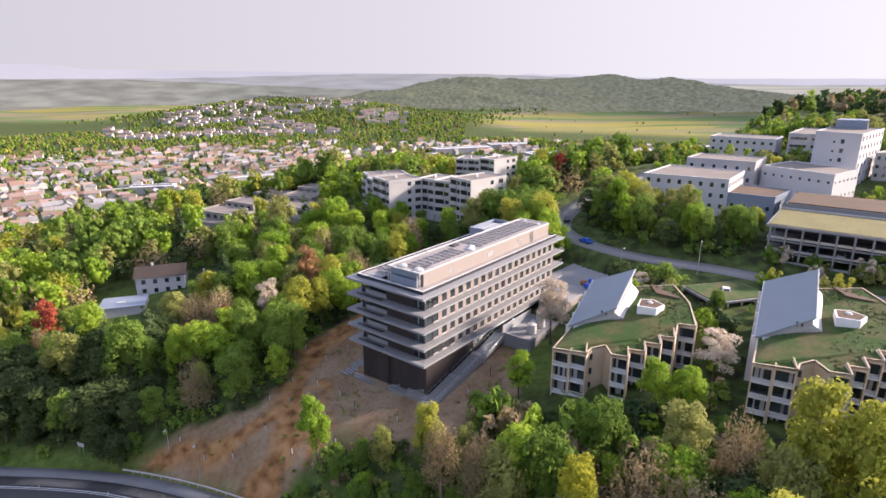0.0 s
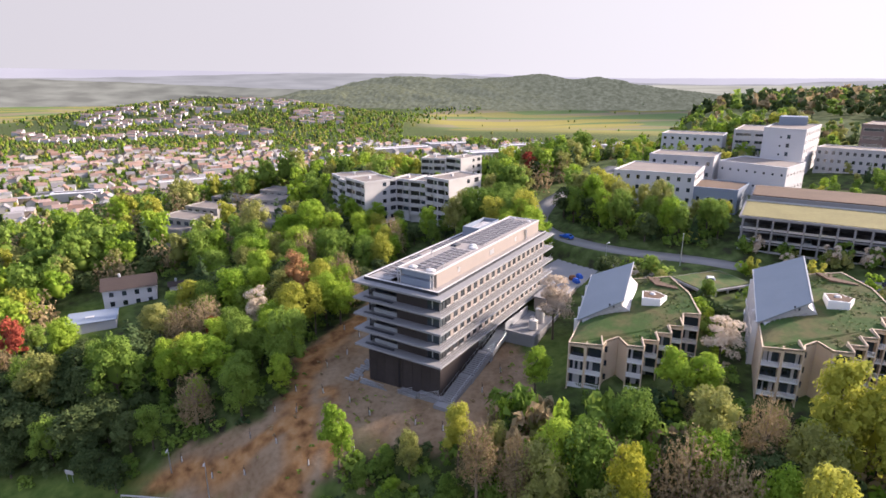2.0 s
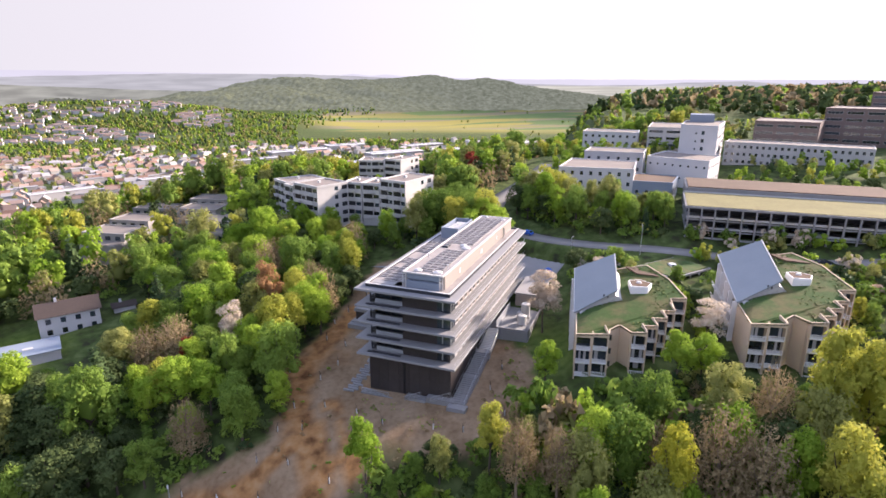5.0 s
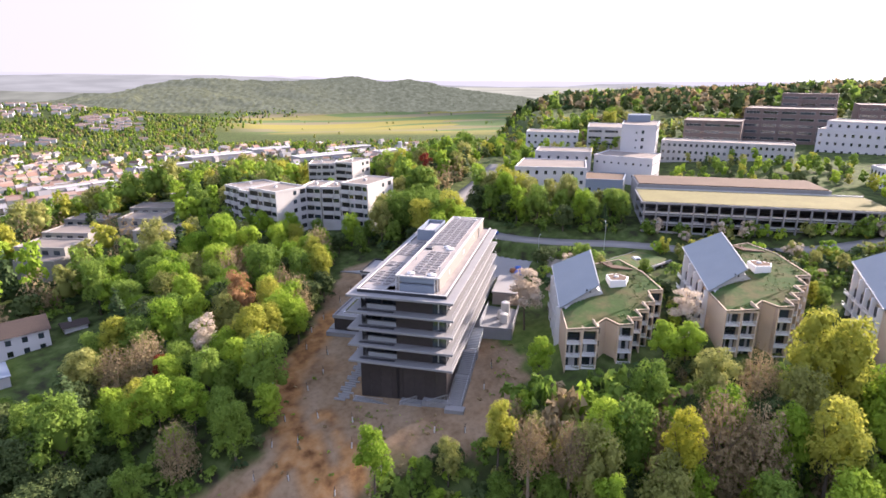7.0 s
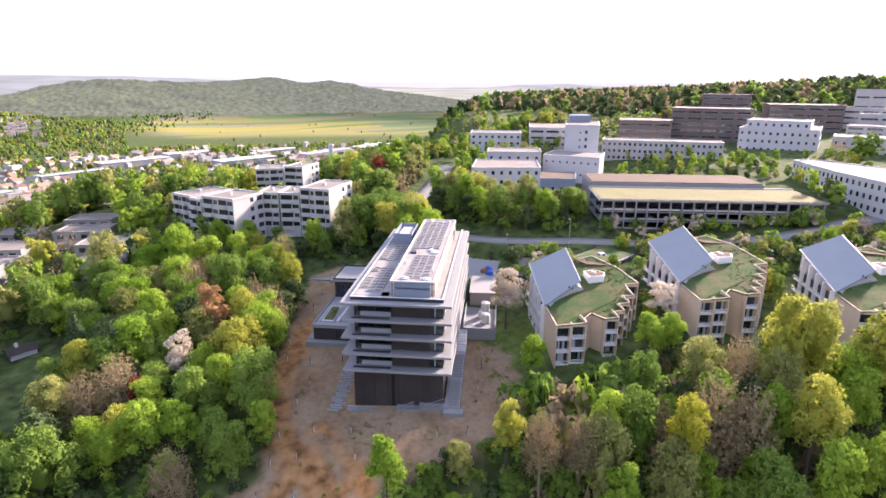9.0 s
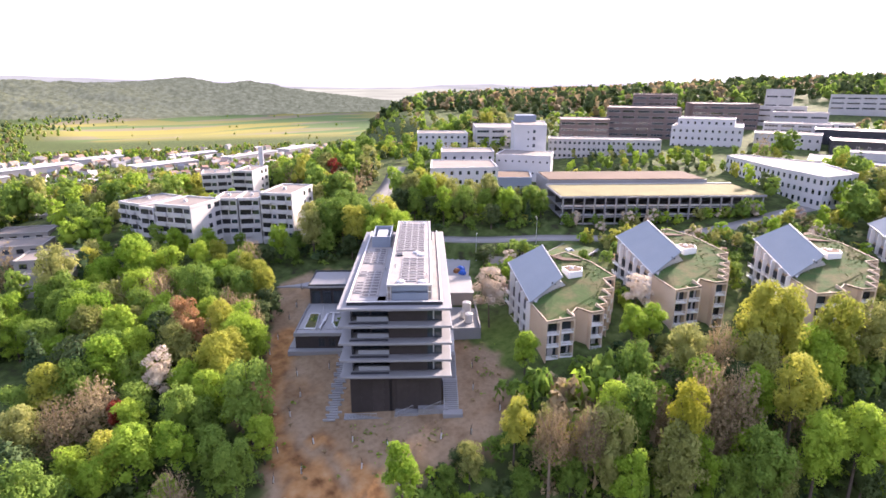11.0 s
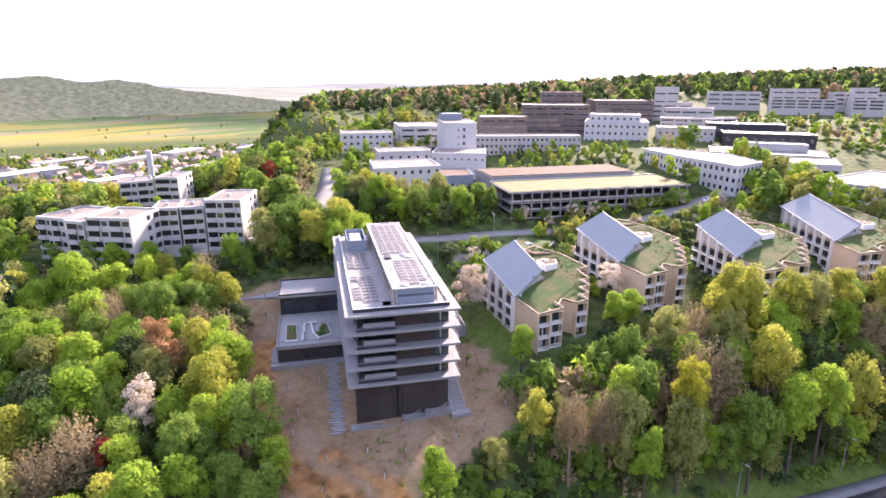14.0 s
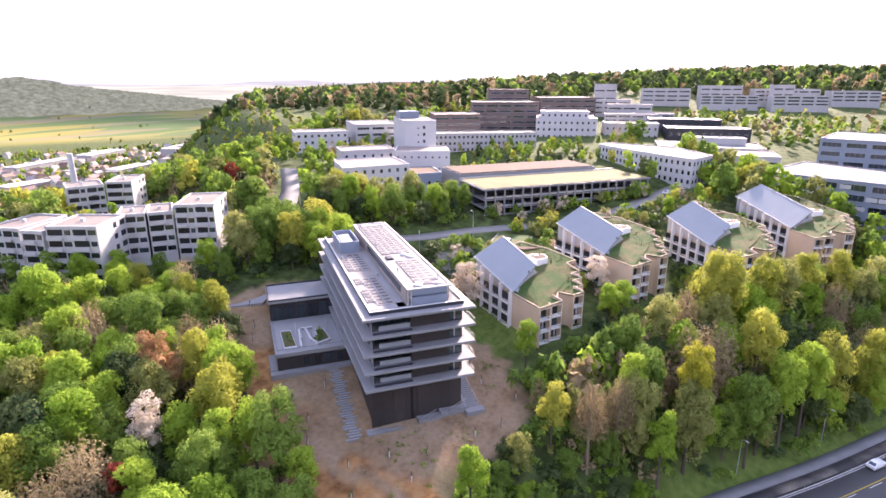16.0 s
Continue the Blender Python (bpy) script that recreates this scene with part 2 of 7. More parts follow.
def inside(x, y, plan):
    """Whether points lie inside a plan, and their distance to its outline."""
    x, y = np.asarray(x, float), np.asarray(y, float)
    odd, near = np.zeros(x.shape, bool), np.full(x.shape, 1e9)
    for (ax, ay), (bx, by) in zip(plan, plan[1:] + plan[:1]):
        cross = ((ay > y) != (by > y)) & (x < (bx - ax) * (y - ay) / ((by - ay) or 1e-9) + ax)
        odd ^= cross
        t = np.clip(((x - ax) * (bx - ax) + (y - ay) * (by - ay)) / ((bx - ax) ** 2 + (by - ay) ** 2), 0, 1)
        near = np.minimum(near, np.hypot(x - ax - t * (bx - ax), y - ay - t * (by - ay)))
    return odd, near


def along(points, step):
    """Evenly spaced points on a smooth line through the given ones."""
    p = np.array(points, float)
    s = np.r_[0, np.cumsum(np.hypot(*np.diff(p[:, :2], axis=0).T))]
    u = np.arange(0, s[-1], step)
    m = np.gradient(p, s, axis=0)
    k = np.clip(np.searchsorted(s, u, "right") - 1, 0, len(s) - 2)
    h = (s[k + 1] - s[k])[:, None]
    t = (u - s[k])[:, None] / h
    return (2 * t**3 - 3 * t**2 + 1) * p[k] + (t**3 - 2 * t**2 + t) * h * m[k] + (3 * t**2 - 2 * t**3) * p[k + 1] + (t**3 - t**2) * h * m[k + 1]


# ---- the lie of the land ----
def smooth(a, b, x):
    t = np.clip((np.asarray(x, float) - a) / (b - a), 0, 1)
    return t * t * (3 - 2 * t)


def hill(x, y, cx, cy, across, along, turn, height):
    """A smooth hill: its middle, half widths, turn in degrees and height."""
    c, s = math.cos(radians(turn)), math.sin(radians(turn))
    p, q = (x - cx) * c + (y - cy) * s, -(x - cx) * s + (y - cy) * c
    return height * np.exp(-(np.abs(p / across) ** 2.6 + np.abs(q / along) ** 2.2))


def ripple(x, y, size, seed=0.0):
    """Cheap smooth unevenness between -1 and 1."""
    a, b = x / size + seed, y / size - seed * 1.7
    return (np.sin(a * 1.3 + 1.7 * np.sin(b * 0.9)) + np.sin(b * 1.1 + 1.4 * np.sin(a * 0.8 + 2)) + np.sin((a + b) * 0.7 + seed)) / 3


def slope_axes(x, y):
    """Metres uphill from the main road, and metres along it."""
    return 0.458 * (x + 60) + 0.889 * (y - 89), 0.889 * (x + 60) - 0.458 * (y - 89)


UPHILL = ([-400, -120, -40, 0, 8, 16, 24, 33, 60, 92, 112, 150, 195, 300, 600, 1200], [-60, -34, -16, -11.5, -10, -4.6, -1.2, 1.2, 5.3, 9.3, 13.5, 19, 23.5, 26, 29, 34])


def valley_side(x, y):
    """Metres beyond the edge of the plateau, towards the valley."""
    return -0.51 * (x + 160) + 0.86 * (y - 150) + 62 * smooth(-50, 40, x) * smooth(330, 180, x)


def ground_z(x, y):
    x, y = np.asarray(x, float), np.asarray(y, float)
    d, e = slope_axes(x, y)
    z = sum(np.interp(d + o, *UPHILL) for o in (-5, -2, 0, 2, 5)) / 5
    z = z + np.clip(0.12 * (e - 33), -3, 6) * smooth(12, 45, d) * smooth(175, 60, d) + 6 * smooth(120, 180, e) * smooth(30, 70, d) * smooth(300, 120, d)
    # wooded crest behind the campus
    z = z + hill(x, y, 880, 200, 470, 330, -18, 28) + hill(x, y, 1050, -260, 420, 340, -40, 24)
    # the plateau falls away into the valley
    w = valley_side(x, y) + 12 * ripple(x, y, 60, 3)
    w = w - 0.45 * np.clip(x - 160, 0, 900)
    valley = -97 + 3 * ripple(x, y, 160, 1)
    z = z + (valley - z) * smooth(0, 290, w)
    # suburb hill, wooded ridge, and the far rim of the basin
    z = z + hill(x, y, -560, 2250, 560, 330, -6, 76)
    z = z + hill(x, y, 640, 3250, 1150, 430, -18, 148) + 8 * ripple(x, y, 190, 5) * smooth(2300, 2900, np.hypot(x, y))
    near = smooth(260, 120, np.hypot(x, y - 110))
    return z + 0.35 * near * ripple(x, y, 6, 0.5) + 0.12 * near * ripple(x, y, 1.7, 4)

# ---- plan of the hillside ----
HALL_O, HALL_U, HALL_V = np.array([-3.5, 95.1]), np.array([0.622, 0.783]), np.array([-0.783, 0.622])


def hall_uv(x, y):
    dx, dy = np.asarray(x, float) - HALL_O[0], np.asarray(y, float) - HALL_O[1]
    return dx * HALL_U[0] + dy * HALL_U[1], dx * HALL_V[0] + dy * HALL_V[1]


SOIL = [(62, 34), (55, 46), (40, 43), (20, 40.5), (2, 41), (-8, 33), (-16, 31), (-24, 38), (-35, 47), (-37.5, 44), (-29, 19), (-24, 12), (-16, 9), (-13, 5), (-8, -7), (-2, -11), (11, -12.5), (24, -9), (24, 0), (60, 20)]
MAIN_ROAD = along([(-190, 105), (-130, 97), (-88, 88.5), (-62, 85), (-38, 77), (-10, 61), (10, 48), (30, 34), (60, 15), (110, -14), (200, -60)], 2.0)
UPPER_ROAD = along([(150, 88), (120, 98), (95, 114), (72, 133), (54, 145), (43, 158), (37, 174), (44, 192), (66, 214), (90, 240)], 2.0)


def near_line(x, y, line):
    """Distance to a line, and the index of its nearest point."""
    x, y = np.asarray(x, float).ravel(), np.asarray(y, float).ravel()
    best, at = np.full(x.shape, 1e9), np.zeros(x.shape, int)
    close = (x > line[:, 0].min() - 40) & (x < line[:, 0].max() + 40) & (y > line[:, 1].min() - 40) & (y < line[:, 1].max() + 40)
    xs, ys = x[close], y[close]
    b, a = best[close], at[close]
    for i, p in enumerate(line):
        d = np.hypot(xs - p[0], ys - p[1])
        hit = d < b
        b[hit], a[hit] = d[hit], i
    best[close], at[close] = b, a
    return best, at


def road_heights(line):
    z = ground_z(line[:, 0], line[:, 1])
    return np.convolve(np.pad(z, 6, "edge"), np.ones(13) / 13, "valid")


MAIN_Z, UPPER_Z = road_heights(MAIN_ROAD), road_heights(UPPER_ROAD)


def land(x, y):
    """The ground's height with the roads cut into it and the level pads of the buildings."""
    x, y = np.asarray(x, float), np.asarray(y, float)
    shape = x.shape
    z = ground_z(x, y).ravel()
    # the graded slope round the hall
    u, v = (a.ravel() for a in hall_uv(x, y))
    out = np.maximum(np.maximum(-4 - u, u - 56), np.maximum(-11 - v, v - 36))
    z = z + (0.75 + 0.155 * u - 0.035 * (v - 10) + 0.1 * ripple(x, y, 3, 1).ravel() - z) * smooth(12, 0, out)
    out = np.maximum(np.maximum(53 - u, u - 73), np.maximum(-10 - v, v - 9))
    z = z + (9.4 + 0.11 * (u - 54) - z) * smooth(5, 0, out)
    for line, heights, half in ((MAIN_ROAD, MAIN_Z, 8.0), (UPPER_ROAD, UPPER_Z, 3.6)):
        d, at = near_line(x, y, line)
        k = smooth(half + 5, half + 0.8, d)
        z = z + (heights[at] - 0.12 - z) * k
    return z.reshape(shape)


def spread(n, reach, tight):
    """Coordinates that lie close together in the middle and far apart outside."""
    s = np.linspace(-1, 1, n)
    return reach * np.sinh(tight * s) / math.sinh(tight)


gx, gy = 25 + spread(381, 4850, 5.6), 120 + spread(381, 4850, 5.6)
GX, GY = np.meshgrid(gx, gy)
GZ = land(GX, GY)
k = np.arange(381 * 380).reshape(380, 381)[:, :-1].ravel()
ground_faces = np.stack([k, k + 1, k + 382, k + 381], 1)


def ground_material():
    m = bpy.data.materials.new("hillside_ground")
    m.use_nodes = True
    t = m.node_tree
    n, link = t.nodes, t.links.new
    p = n["Principled BSDF"]
    p.inputs["Roughness"].default_value, p.inputs["Specular IOR Level"].default_value = 1.0, 0.1
    geo = n.new("ShaderNodeNewGeometry")

    def tex(scale, detail=6, stretch=None):
        x = n.new("ShaderNodeTexNoise")
        x.inputs["Scale"].default_value, x.inputs["Detail"].default_value = scale, detail
        link(geo.outputs["Position"], x.inputs["Vector"])
        return x.outputs["Fac"]

    def ramp(fac, stops, how="LINEAR"):
        x = n.new("ShaderNodeValToRGB")
        x.color_ramp.interpolation = how
        e = x.color_ramp.elements
        while len(e) < len(stops):
            e.new(0.5)
        for el, (at, c) in zip(e, stops):
            el.position, el.color = at, (*c, 1)
        link(fac, x.inputs[0])
        return x.outputs["Color"]

    def mixed(fac, a, b):
        x = n.new("ShaderNodeMix")
        x.data_type = "RGBA"
        link(fac, x.inputs["Factor"])
        link(a, x.inputs["A"])
        link(b, x.inputs["B"])
        return x.outputs["Result"]

    def attr(name):
        x = n.new("ShaderNodeAttribute")
        x.attribute_name = name
        return x.outputs["Fac"]

    grass = ramp(tex(0.35), [(0.3, (0.03, 0.028, 0.018)), (0.5, (0.055, 0.08, 0.022)), (0.7, (0.1, 0.125, 0.045))])
    soil = ramp(tex(0.12, 8), [(0.3, (0.14, 0.09, 0.05)), (0.46, (0.215, 0.145, 0.085)), (0.6, (0.27, 0.195, 0.125)), (0.8, (0.16, 0.115, 0.065))])
    rust = ramp(tex(0.4, 8), [(0.3, (0.1, 0.045, 0.018)), (0.55, (0.3, 0.155, 0.062)), (0.75, (0.36, 0.22, 0.11))])
    lawn = ramp(tex(0.6), [(0.3, (0.06, 0.1, 0.02)), (0.7, (0.13, 0.17, 0.04))])
    cells = n.new("ShaderNodeTexVoronoi")
    turn = n.new("ShaderNodeMapping")
    turn.inputs["Rotation"].default_value = (0, 0, 0.5)
    turn.inputs["Scale"].default_value = (0.0026, 0.0115, 0.0)
    link(geo.outputs["Position"], turn.inputs["Vector"])
    link(turn.outputs[0], cells.inputs["Vector"])
    cells.inputs["Scale"].default_value = 1.0
    split = n.new("ShaderNodeSeparateColor")
    link(cells.outputs["Color"], split.inputs[0])
    fields = ramp(split.outputs[0], [(0.0, (0.1, 0.15, 0.05)), (0.3, (0.2, 0.185, 0.06)), (0.45, (0.11, 0.15, 0.055)), (0.62, (0.19, 0.165, 0.1)), (0.8, (0.24, 0.21, 0.055)), (0.92, (0.11, 0.16, 0.055))], "CONSTANT")
    clods = ramp(tex(1.1, 8), [(0.32, (0.1, 0.065, 0.038)), (0.5, (0.27, 0.185, 0.115)), (0.68, (0.34, 0.25, 0.165))])
    half = n.new("ShaderNodeValue")
    half.outputs[0].default_value = 0.25
    soil = mixed(half.outputs[0], soil, clods)
    colour = mixed(attr("lawn"), grass, lawn)
    colour = mixed(attr("field"), colour, fields)
    colour = mixed(attr("soil"), colour, mixed(attr("rust"), soil, rust))
    link(colour, p.inputs["Base Color"])
    b = n.new("ShaderNodeBump")
    b.inputs["Strength"].default_value, b.inputs["Distance"].default_value = 0.6, 0.2
    link(tex(1.5, 8), b.inputs["Height"])
    link(b.outputs[0], p.inputs["Normal"])
    return m


ground = new("ground", mesh_from("ground", np.stack([GX.ravel(), GY.ravel(), GZ.ravel()], 1), ground_faces, ground_material(), smooth_shade=True))
tagged(ground, "wooded hillside with bare soil, grass and valley fields", "ground", kind="structure")
fx, fy = GX.ravel(), GY.ravel()
fu, fv = hall_uv(fx, fy)
is_in, edge = inside(fu, fv, SOIL)
signed = np.where(is_in, edge, -edge) + 1.6 * ripple(fx, fy, 2.6, 2) + 1.0 * ripple(fx, fy, 0.9, 6)
patches = smooth(-0.35, 0.1, ripple(fx, fy, 4.5, 9) + 0.1 * signed)
track = np.zeros(fx.shape)
for line, wide in ((along([(30, 37), (14, 37), (2, 36), (-7, 30), (-14, 23), (-21, 17), (-30, 19)], 1.0), 4.6), (along([(-13, 25), (-22, 28), (-34, 43)], 1.0), 2.6), (along([(-4, 25), (-14, 14), (-20, 11)], 1.0), 2.2)):
    track = np.maximum(track, smooth(wide, wide * 0.3, near_line(fu, fv, line)[0] + 1.4 * ripple(fx, fy, 2.2, 3) + 0.7 * ripple(fx, fy, 0.8, 5)))
SOIL_MASK = smooth(-0.8, 1.0, signed) * (1 - 0.75 * smooth(-6, -16, fu) * (1 - patches) * (1 - np.clip(track, 0, 1)))
LAWN_MASK = np.clip(smooth(14, 4, np.hypot(fx - 22, fy - 104)) + smooth(14, 8, np.hypot(fx + 92, fy - 150)) + smooth(6, 2, np.hypot((fx - 44) / 2.2, fy - 120)) + smooth(16, 10, near_line(fx, fy, MAIN_ROAD)[0]), 0, 1)
FIELD_MASK = (smooth(1800, 2050, fy + 0.35 * fx) * smooth(50, 260, fx) + smooth(1750, 2000, fy + 0.2 * fx) * smooth(-500, -800, fx)) * smooth(-72, -84, GZ.ravel())
for name, values in (("soil", SOIL_MASK), ("rust", np.clip(track * 1.2 + 0.25 * smooth(0.2, 0.6, ripple(fx, fy, 3, 7)), 0, 1)), ("lawn", LAWN_MASK), ("field", np.clip(FIELD_MASK, 0, 1))):
    layer = ground.data.attributes.new(name, "FLOAT", "POINT")
    layer.data.foreach_set("value", values.astype(np.float32))


def ribbon(name, line, heights, left, right, material, lift, label, category, dash=None):
    """A strip of paving or paint along a line, from left to right of its middle."""
    d = np.gradient(line, axis=0)
    d /= np.hypot(d[:, 0], d[:, 1])[:, None]
    side = np.stack([-d[:, 1], d[:, 0]], 1)
    a, b = line + side * left, line + side * right
    v = np.concatenate([np.c_[a, heights + lift], np.c_[b, heights + lift], np.c_[a, heights - 0.3], np.c_[b, heights - 0.3]])
    n, f = len(line), []
    for i in range(n - 1):
        if dash and (i // dash) % 2:
            continue
        f += [(n + i, n + i + 1, i + 1, i), (i, i + 1, 2 * n + i + 1, 2 * n + i), (n + i + 1, n + i, 3 * n + i, 3 * n + i + 1)]
    ob = new(name, mesh_from(name, v, f, material))
    return tagged(ob, label, category, kind="structure")


ribbon("road", MAIN_ROAD, MAIN_Z, 3.2, -7.0, ASPHALT, 0.0, "grey asphalt main road curving below the slope", "road")
ribbon("pavement", MAIN_ROAD, MAIN_Z, 8.0, 5.4, shade("grey_footpath", (0.15, 0.15, 0.15), 0.9, vary=0.12, stain=0.25, stain_size=0.3), 0.12, "pale grey footpath beside the main road", "pavement")
ribbon("kerb", MAIN_ROAD, MAIN_Z, 5.4, 5.15, DARK_ASPHALT, 0.06, "dark kerb strip beside the footpath", "kerb")
ribbon("verge_strip", MAIN_ROAD, MAIN_Z, 5.15, 3.2, blended("worn_gravel_strip", (0.045, 0.043, 0.043), (0.17, 0.15, 0.125), 0.09, 3), 0.012, "dark strip of fresh asphalt and gravel", "road strip")
for a, b, mat, dash, label in ((2.75, 2.55, TRIM, None, "white edge line on the main road"), (2.3, 2.15, TRIM, None, "second white edge line on the main road"), (-1.5, -1.65, shade("yellow_road_paint", (0.5, 0.36, 0.04), 0.8), None, "yellow temporary line on the main road"), (-2.0, -2.15, TRIM, 2, "dashed white lane line on the main road")):
    ribbon("road_line", MAIN_ROAD, MAIN_Z, a, b, mat, 0.014, label, "road marking", dash)
ribbon("far_verge", MAIN_ROAD, MAIN_Z, -7.0, -8.2, PAVING, 0.05, "pale paved strip beyond the road", "pavement")
ribbon("upper_road", UPPER_ROAD, UPPER_Z, 3.4, -3.4, AGED_ASPHALT, 0.0, "narrow asphalt campus road behind the hall", "road")


court = new("parking_court", Geo().prism([(40, 127), (48, 121), (60, 137), (51, 147)], 8, lambda a, b: float(land(np.array([a]), np.array([b]))[0]) + 0.16).mesh("parking_court", AGED_ASPHALT))
tagged(court, "grey asphalt parking court beside the hall", "parking court", kind="structure")
# ---- the hall with projecting floor slabs ----
def put(name, mesh, parent, x=0, y=0, z=0, turn=0, label=""):
    """One more object on a shared mesh, under its thing."""
    ob = new(name, mesh)
    ob.parent = parent
    ob.matrix_local = pose(x, y, z, 0, 0, turn)
    return tagged(ob, label)


def window_meshes(w, h, frame=0.09, mullions=1, frame_mat=None, depth=0.08):
    """A frame ring with mullions, and its pane, lying in the xz plane and looking to -y."""
    bars = [-w / 2, -w / 2 + frame]
    for i in range(1, mullions + 1):
        x = -w / 2 + i * w / (mullions + 1)
        bars += [x - frame / 3, x + frame / 3]
    bars += [w / 2 - frame, w / 2]
    rows = [0, frame, h - frame, h]
    n = len(bars)
    v = [(x, -depth, z) for z in rows for x in bars]
    f = [(r * n + c, r * n + c + 1, r * n + n + c + 1, r * n + n + c) for r in range(3) for c in range(n - 1) if r != 1 or c % 2 == 0]
    v += [(-w / 2, 0, 0), (w / 2, 0, 0), (w / 2, 0, h), (-w / 2, 0, h)]
    k, p = 4 * n, (0, n - 1, 4 * n - 1, 3 * n)
    f += [(k + i, k + (i + 1) % 4, p[(i + 1) % 4], p[i]) for i in range(4)]
    g = Geo().add(v, f)
    return g.mesh("window", frame_mat or FRAME), Geo().box(-w / 2 + frame, w / 2 - frame, -depth * 0.45, 0, frame, h - frame).mesh("pane", GLASS)


def put_window(meshes, parent, x, y, z, turn):
    w = put("window", meshes[0], parent, x, y, z, turn)
    pane = new("pane", meshes[1])
    pane.parent = w
    return w


HALL = facing(HALL_O[0], HALL_O[1], 0, HALL_U)
LEVELS = [9.4 + 3.33 * i for i in range(5)]
hall = thing("institute_hall", HALL, "dark multi-storey institute hall with pale projecting floor slabs", "building")
slab_mesh = Geo().chamfered(0, 54.4, 0, 20.4, 0, 0.42, 0.07).mesh("floor_slab", CONCRETE)
for z in LEVELS:
    put("floor_slab", slab_mesh, hall, 0, 0, z, label="pale projecting concrete floor slab")
    put("slab_edge", Geo().box(-0.03, 54.43, -0.03, -0.005, 0.1, 0.34).mesh("slab_edge", METAL), hall, 0, 0, z)
part("base", Geo().box(2.6, 52.6, 1.7, 18.6, -3, 9.4), CLADDING, hall, "charcoal-clad two-storey base")
part("base_joint", Geo().box(2.55, 2.595, 11.1, 11.6, 0, 9.4), FRAME, hall)
for i in range(8):
    part("cladding_panel", Geo().box(2.55, 2.6, 1.8 + 2.1 * i - (0.0 if i < 4 else -0.4), 3.85 + 2.1 * i - (0.0 if i < 4 else -0.4), 0.2, 9.3), CLADDING, hall)
# glazed upper part of the base along the yard
base_pane = Geo().box(-0.95, 0.95, 0.0, 0.06, 0, 3.1).mesh("glass_panel", GLASS)
base_post = Geo().box(-0.09, 0.09, -0.06, 0.06, 0, 3.2).mesh("post", FRAME)
for i in range(17):
    put("glass_panel", base_pane, hall, 18.6 + 2.05 * i, 1.64, 6.1)
    put("post", base_post, hall, 17.6 + 2.05 * i, 1.62, 6.1)
side_window = window_meshes(1.5, 2.5, 0.1, 1)
side_panel = Geo().chamfered(-0.53, 0.53, -0.14, 0, 0, 2.86, 0.02).mesh("facade_panel", SHEET)
sill_mesh = Geo().box(-0.7, 0.7, -0.2, 0, 0, 0.2).mesh("sill", TRIM)
left_window = window_meshes(2.3, 2.6, 0.09, 1)
loggia_back = window_meshes(3.2, 2.75, 0.1, 2)
rail_glass = shade("balustrade_glass", (0.27, 0.29, 0.305), 0.15, vary=0.1, spec=0.6)
for k, z in enumerate(LEVELS[:4]):
    f = z + 0.42
    part("storey", Geo().box(4.6, 52.4, 1.85, 18.5, f, f + 2.91), CLADDING, hall, "dark storey between two slabs")
    part("front_panel", Geo().chamfered(2.3, 4.6, 4.4, 11.4, f, f + 2.91, 0.02), CLADDING, hall, "charcoal front panel")
    # glazed corner towards the yard
    part("corner_glass", Geo().box(2.34, 4.58, 1.75, 4.38, f + 0.06, f + 2.85), GLASS, hall, "glazed corner room")
    for a, b in ((2.3, 1.7), (2.3, 3.0), (2.3, 4.3), (3.5, 1.7), (4.5, 1.7)):
        part("mullion", Geo().box(a, a + 0.1, b, b + 0.1, f, f + 2.9), FRAME, hall)
    part("blind", Geo().box(2.29, 2.335, 3.12, 3.35, f + 0.3, f + 2.8), METAL, hall)
    # loggia on the far side of the front
    for j in range(2):
        put_window(loggia_back, hall, 4.58, 13.2 + 3.4 * j, f + 0.05, -90)
    part("balustrade", Geo().box(2.4, 2.46, 11.5, 17.2, f, f + 0.85), rail_glass, hall, "pale glass balustrade")
    part("balustrade", Geo().box(2.5, 4.5, 18.3, 18.36, f, f + 1.05), rail_glass, hall)
    part("handrail", Geo().box(2.36, 2.5, 11.5, 18.4, f + 1.05, f + 1.1), FRAME, hall)
    part("corner_post", Geo().box(2.4, 2.62, 18.1, 18.32, f, f + 2.91), FRAME, hall)
    part("planter", Geo().box(0.9, 1.5, 11.5, 18.5, f, f + 0.14), FRAME, hall)
    # sunny long side: sheet panels, slender windows and sills
    for j in range(18):
        x = 5.6 + 2.62 * j
        put_window(side_window, hall, x, 1.84, f + 0.25, 0)
        put("sill", sill_mesh, hall, x, 1.84, f + 0.02)
        if k > 0 or j > 1:
            put("facade_panel", side_panel, hall, x + 1.31, 1.84, f + 0.02)
    part("guard_rail", Geo().box(0.12, 54.2, 0.12, 0.16, f + 0.93, f + 0.98).box(0.12, 54.2, 0.12, 0.15, f + 0.45, f + 0.48), METAL, hall, "thin metal guard rail")
    for j in range(19):
        put_window(left_window, hall, 6.2 + 2.45 * j, 18.51, f + 0.1, 180)
top = LEVELS[4] + 0.42
part("parapet", Geo().box(1.7, 52.9, 1.6, 1.9, top, top + 0.62).box(1.7, 52.9, 18.5, 18.8, top, top + 0.62).box(1.7, 2.0, 1.9, 18.5, top, top + 0.62).box(52.6, 52.9, 1.9, 18.5, top, top + 0.62), FRAME, hall, "dark roof edge band")
part("coping", Geo().box(1.66, 52.94, 1.56, 1.94, top + 0.62, top + 0.68).box(1.66, 52.94, 18.46, 18.84, top + 0.62, top + 0.68).box(1.66, 2.04, 1.94, 18.46, top + 0.62, top + 0.68), TRIM, hall, "pale metal coping")
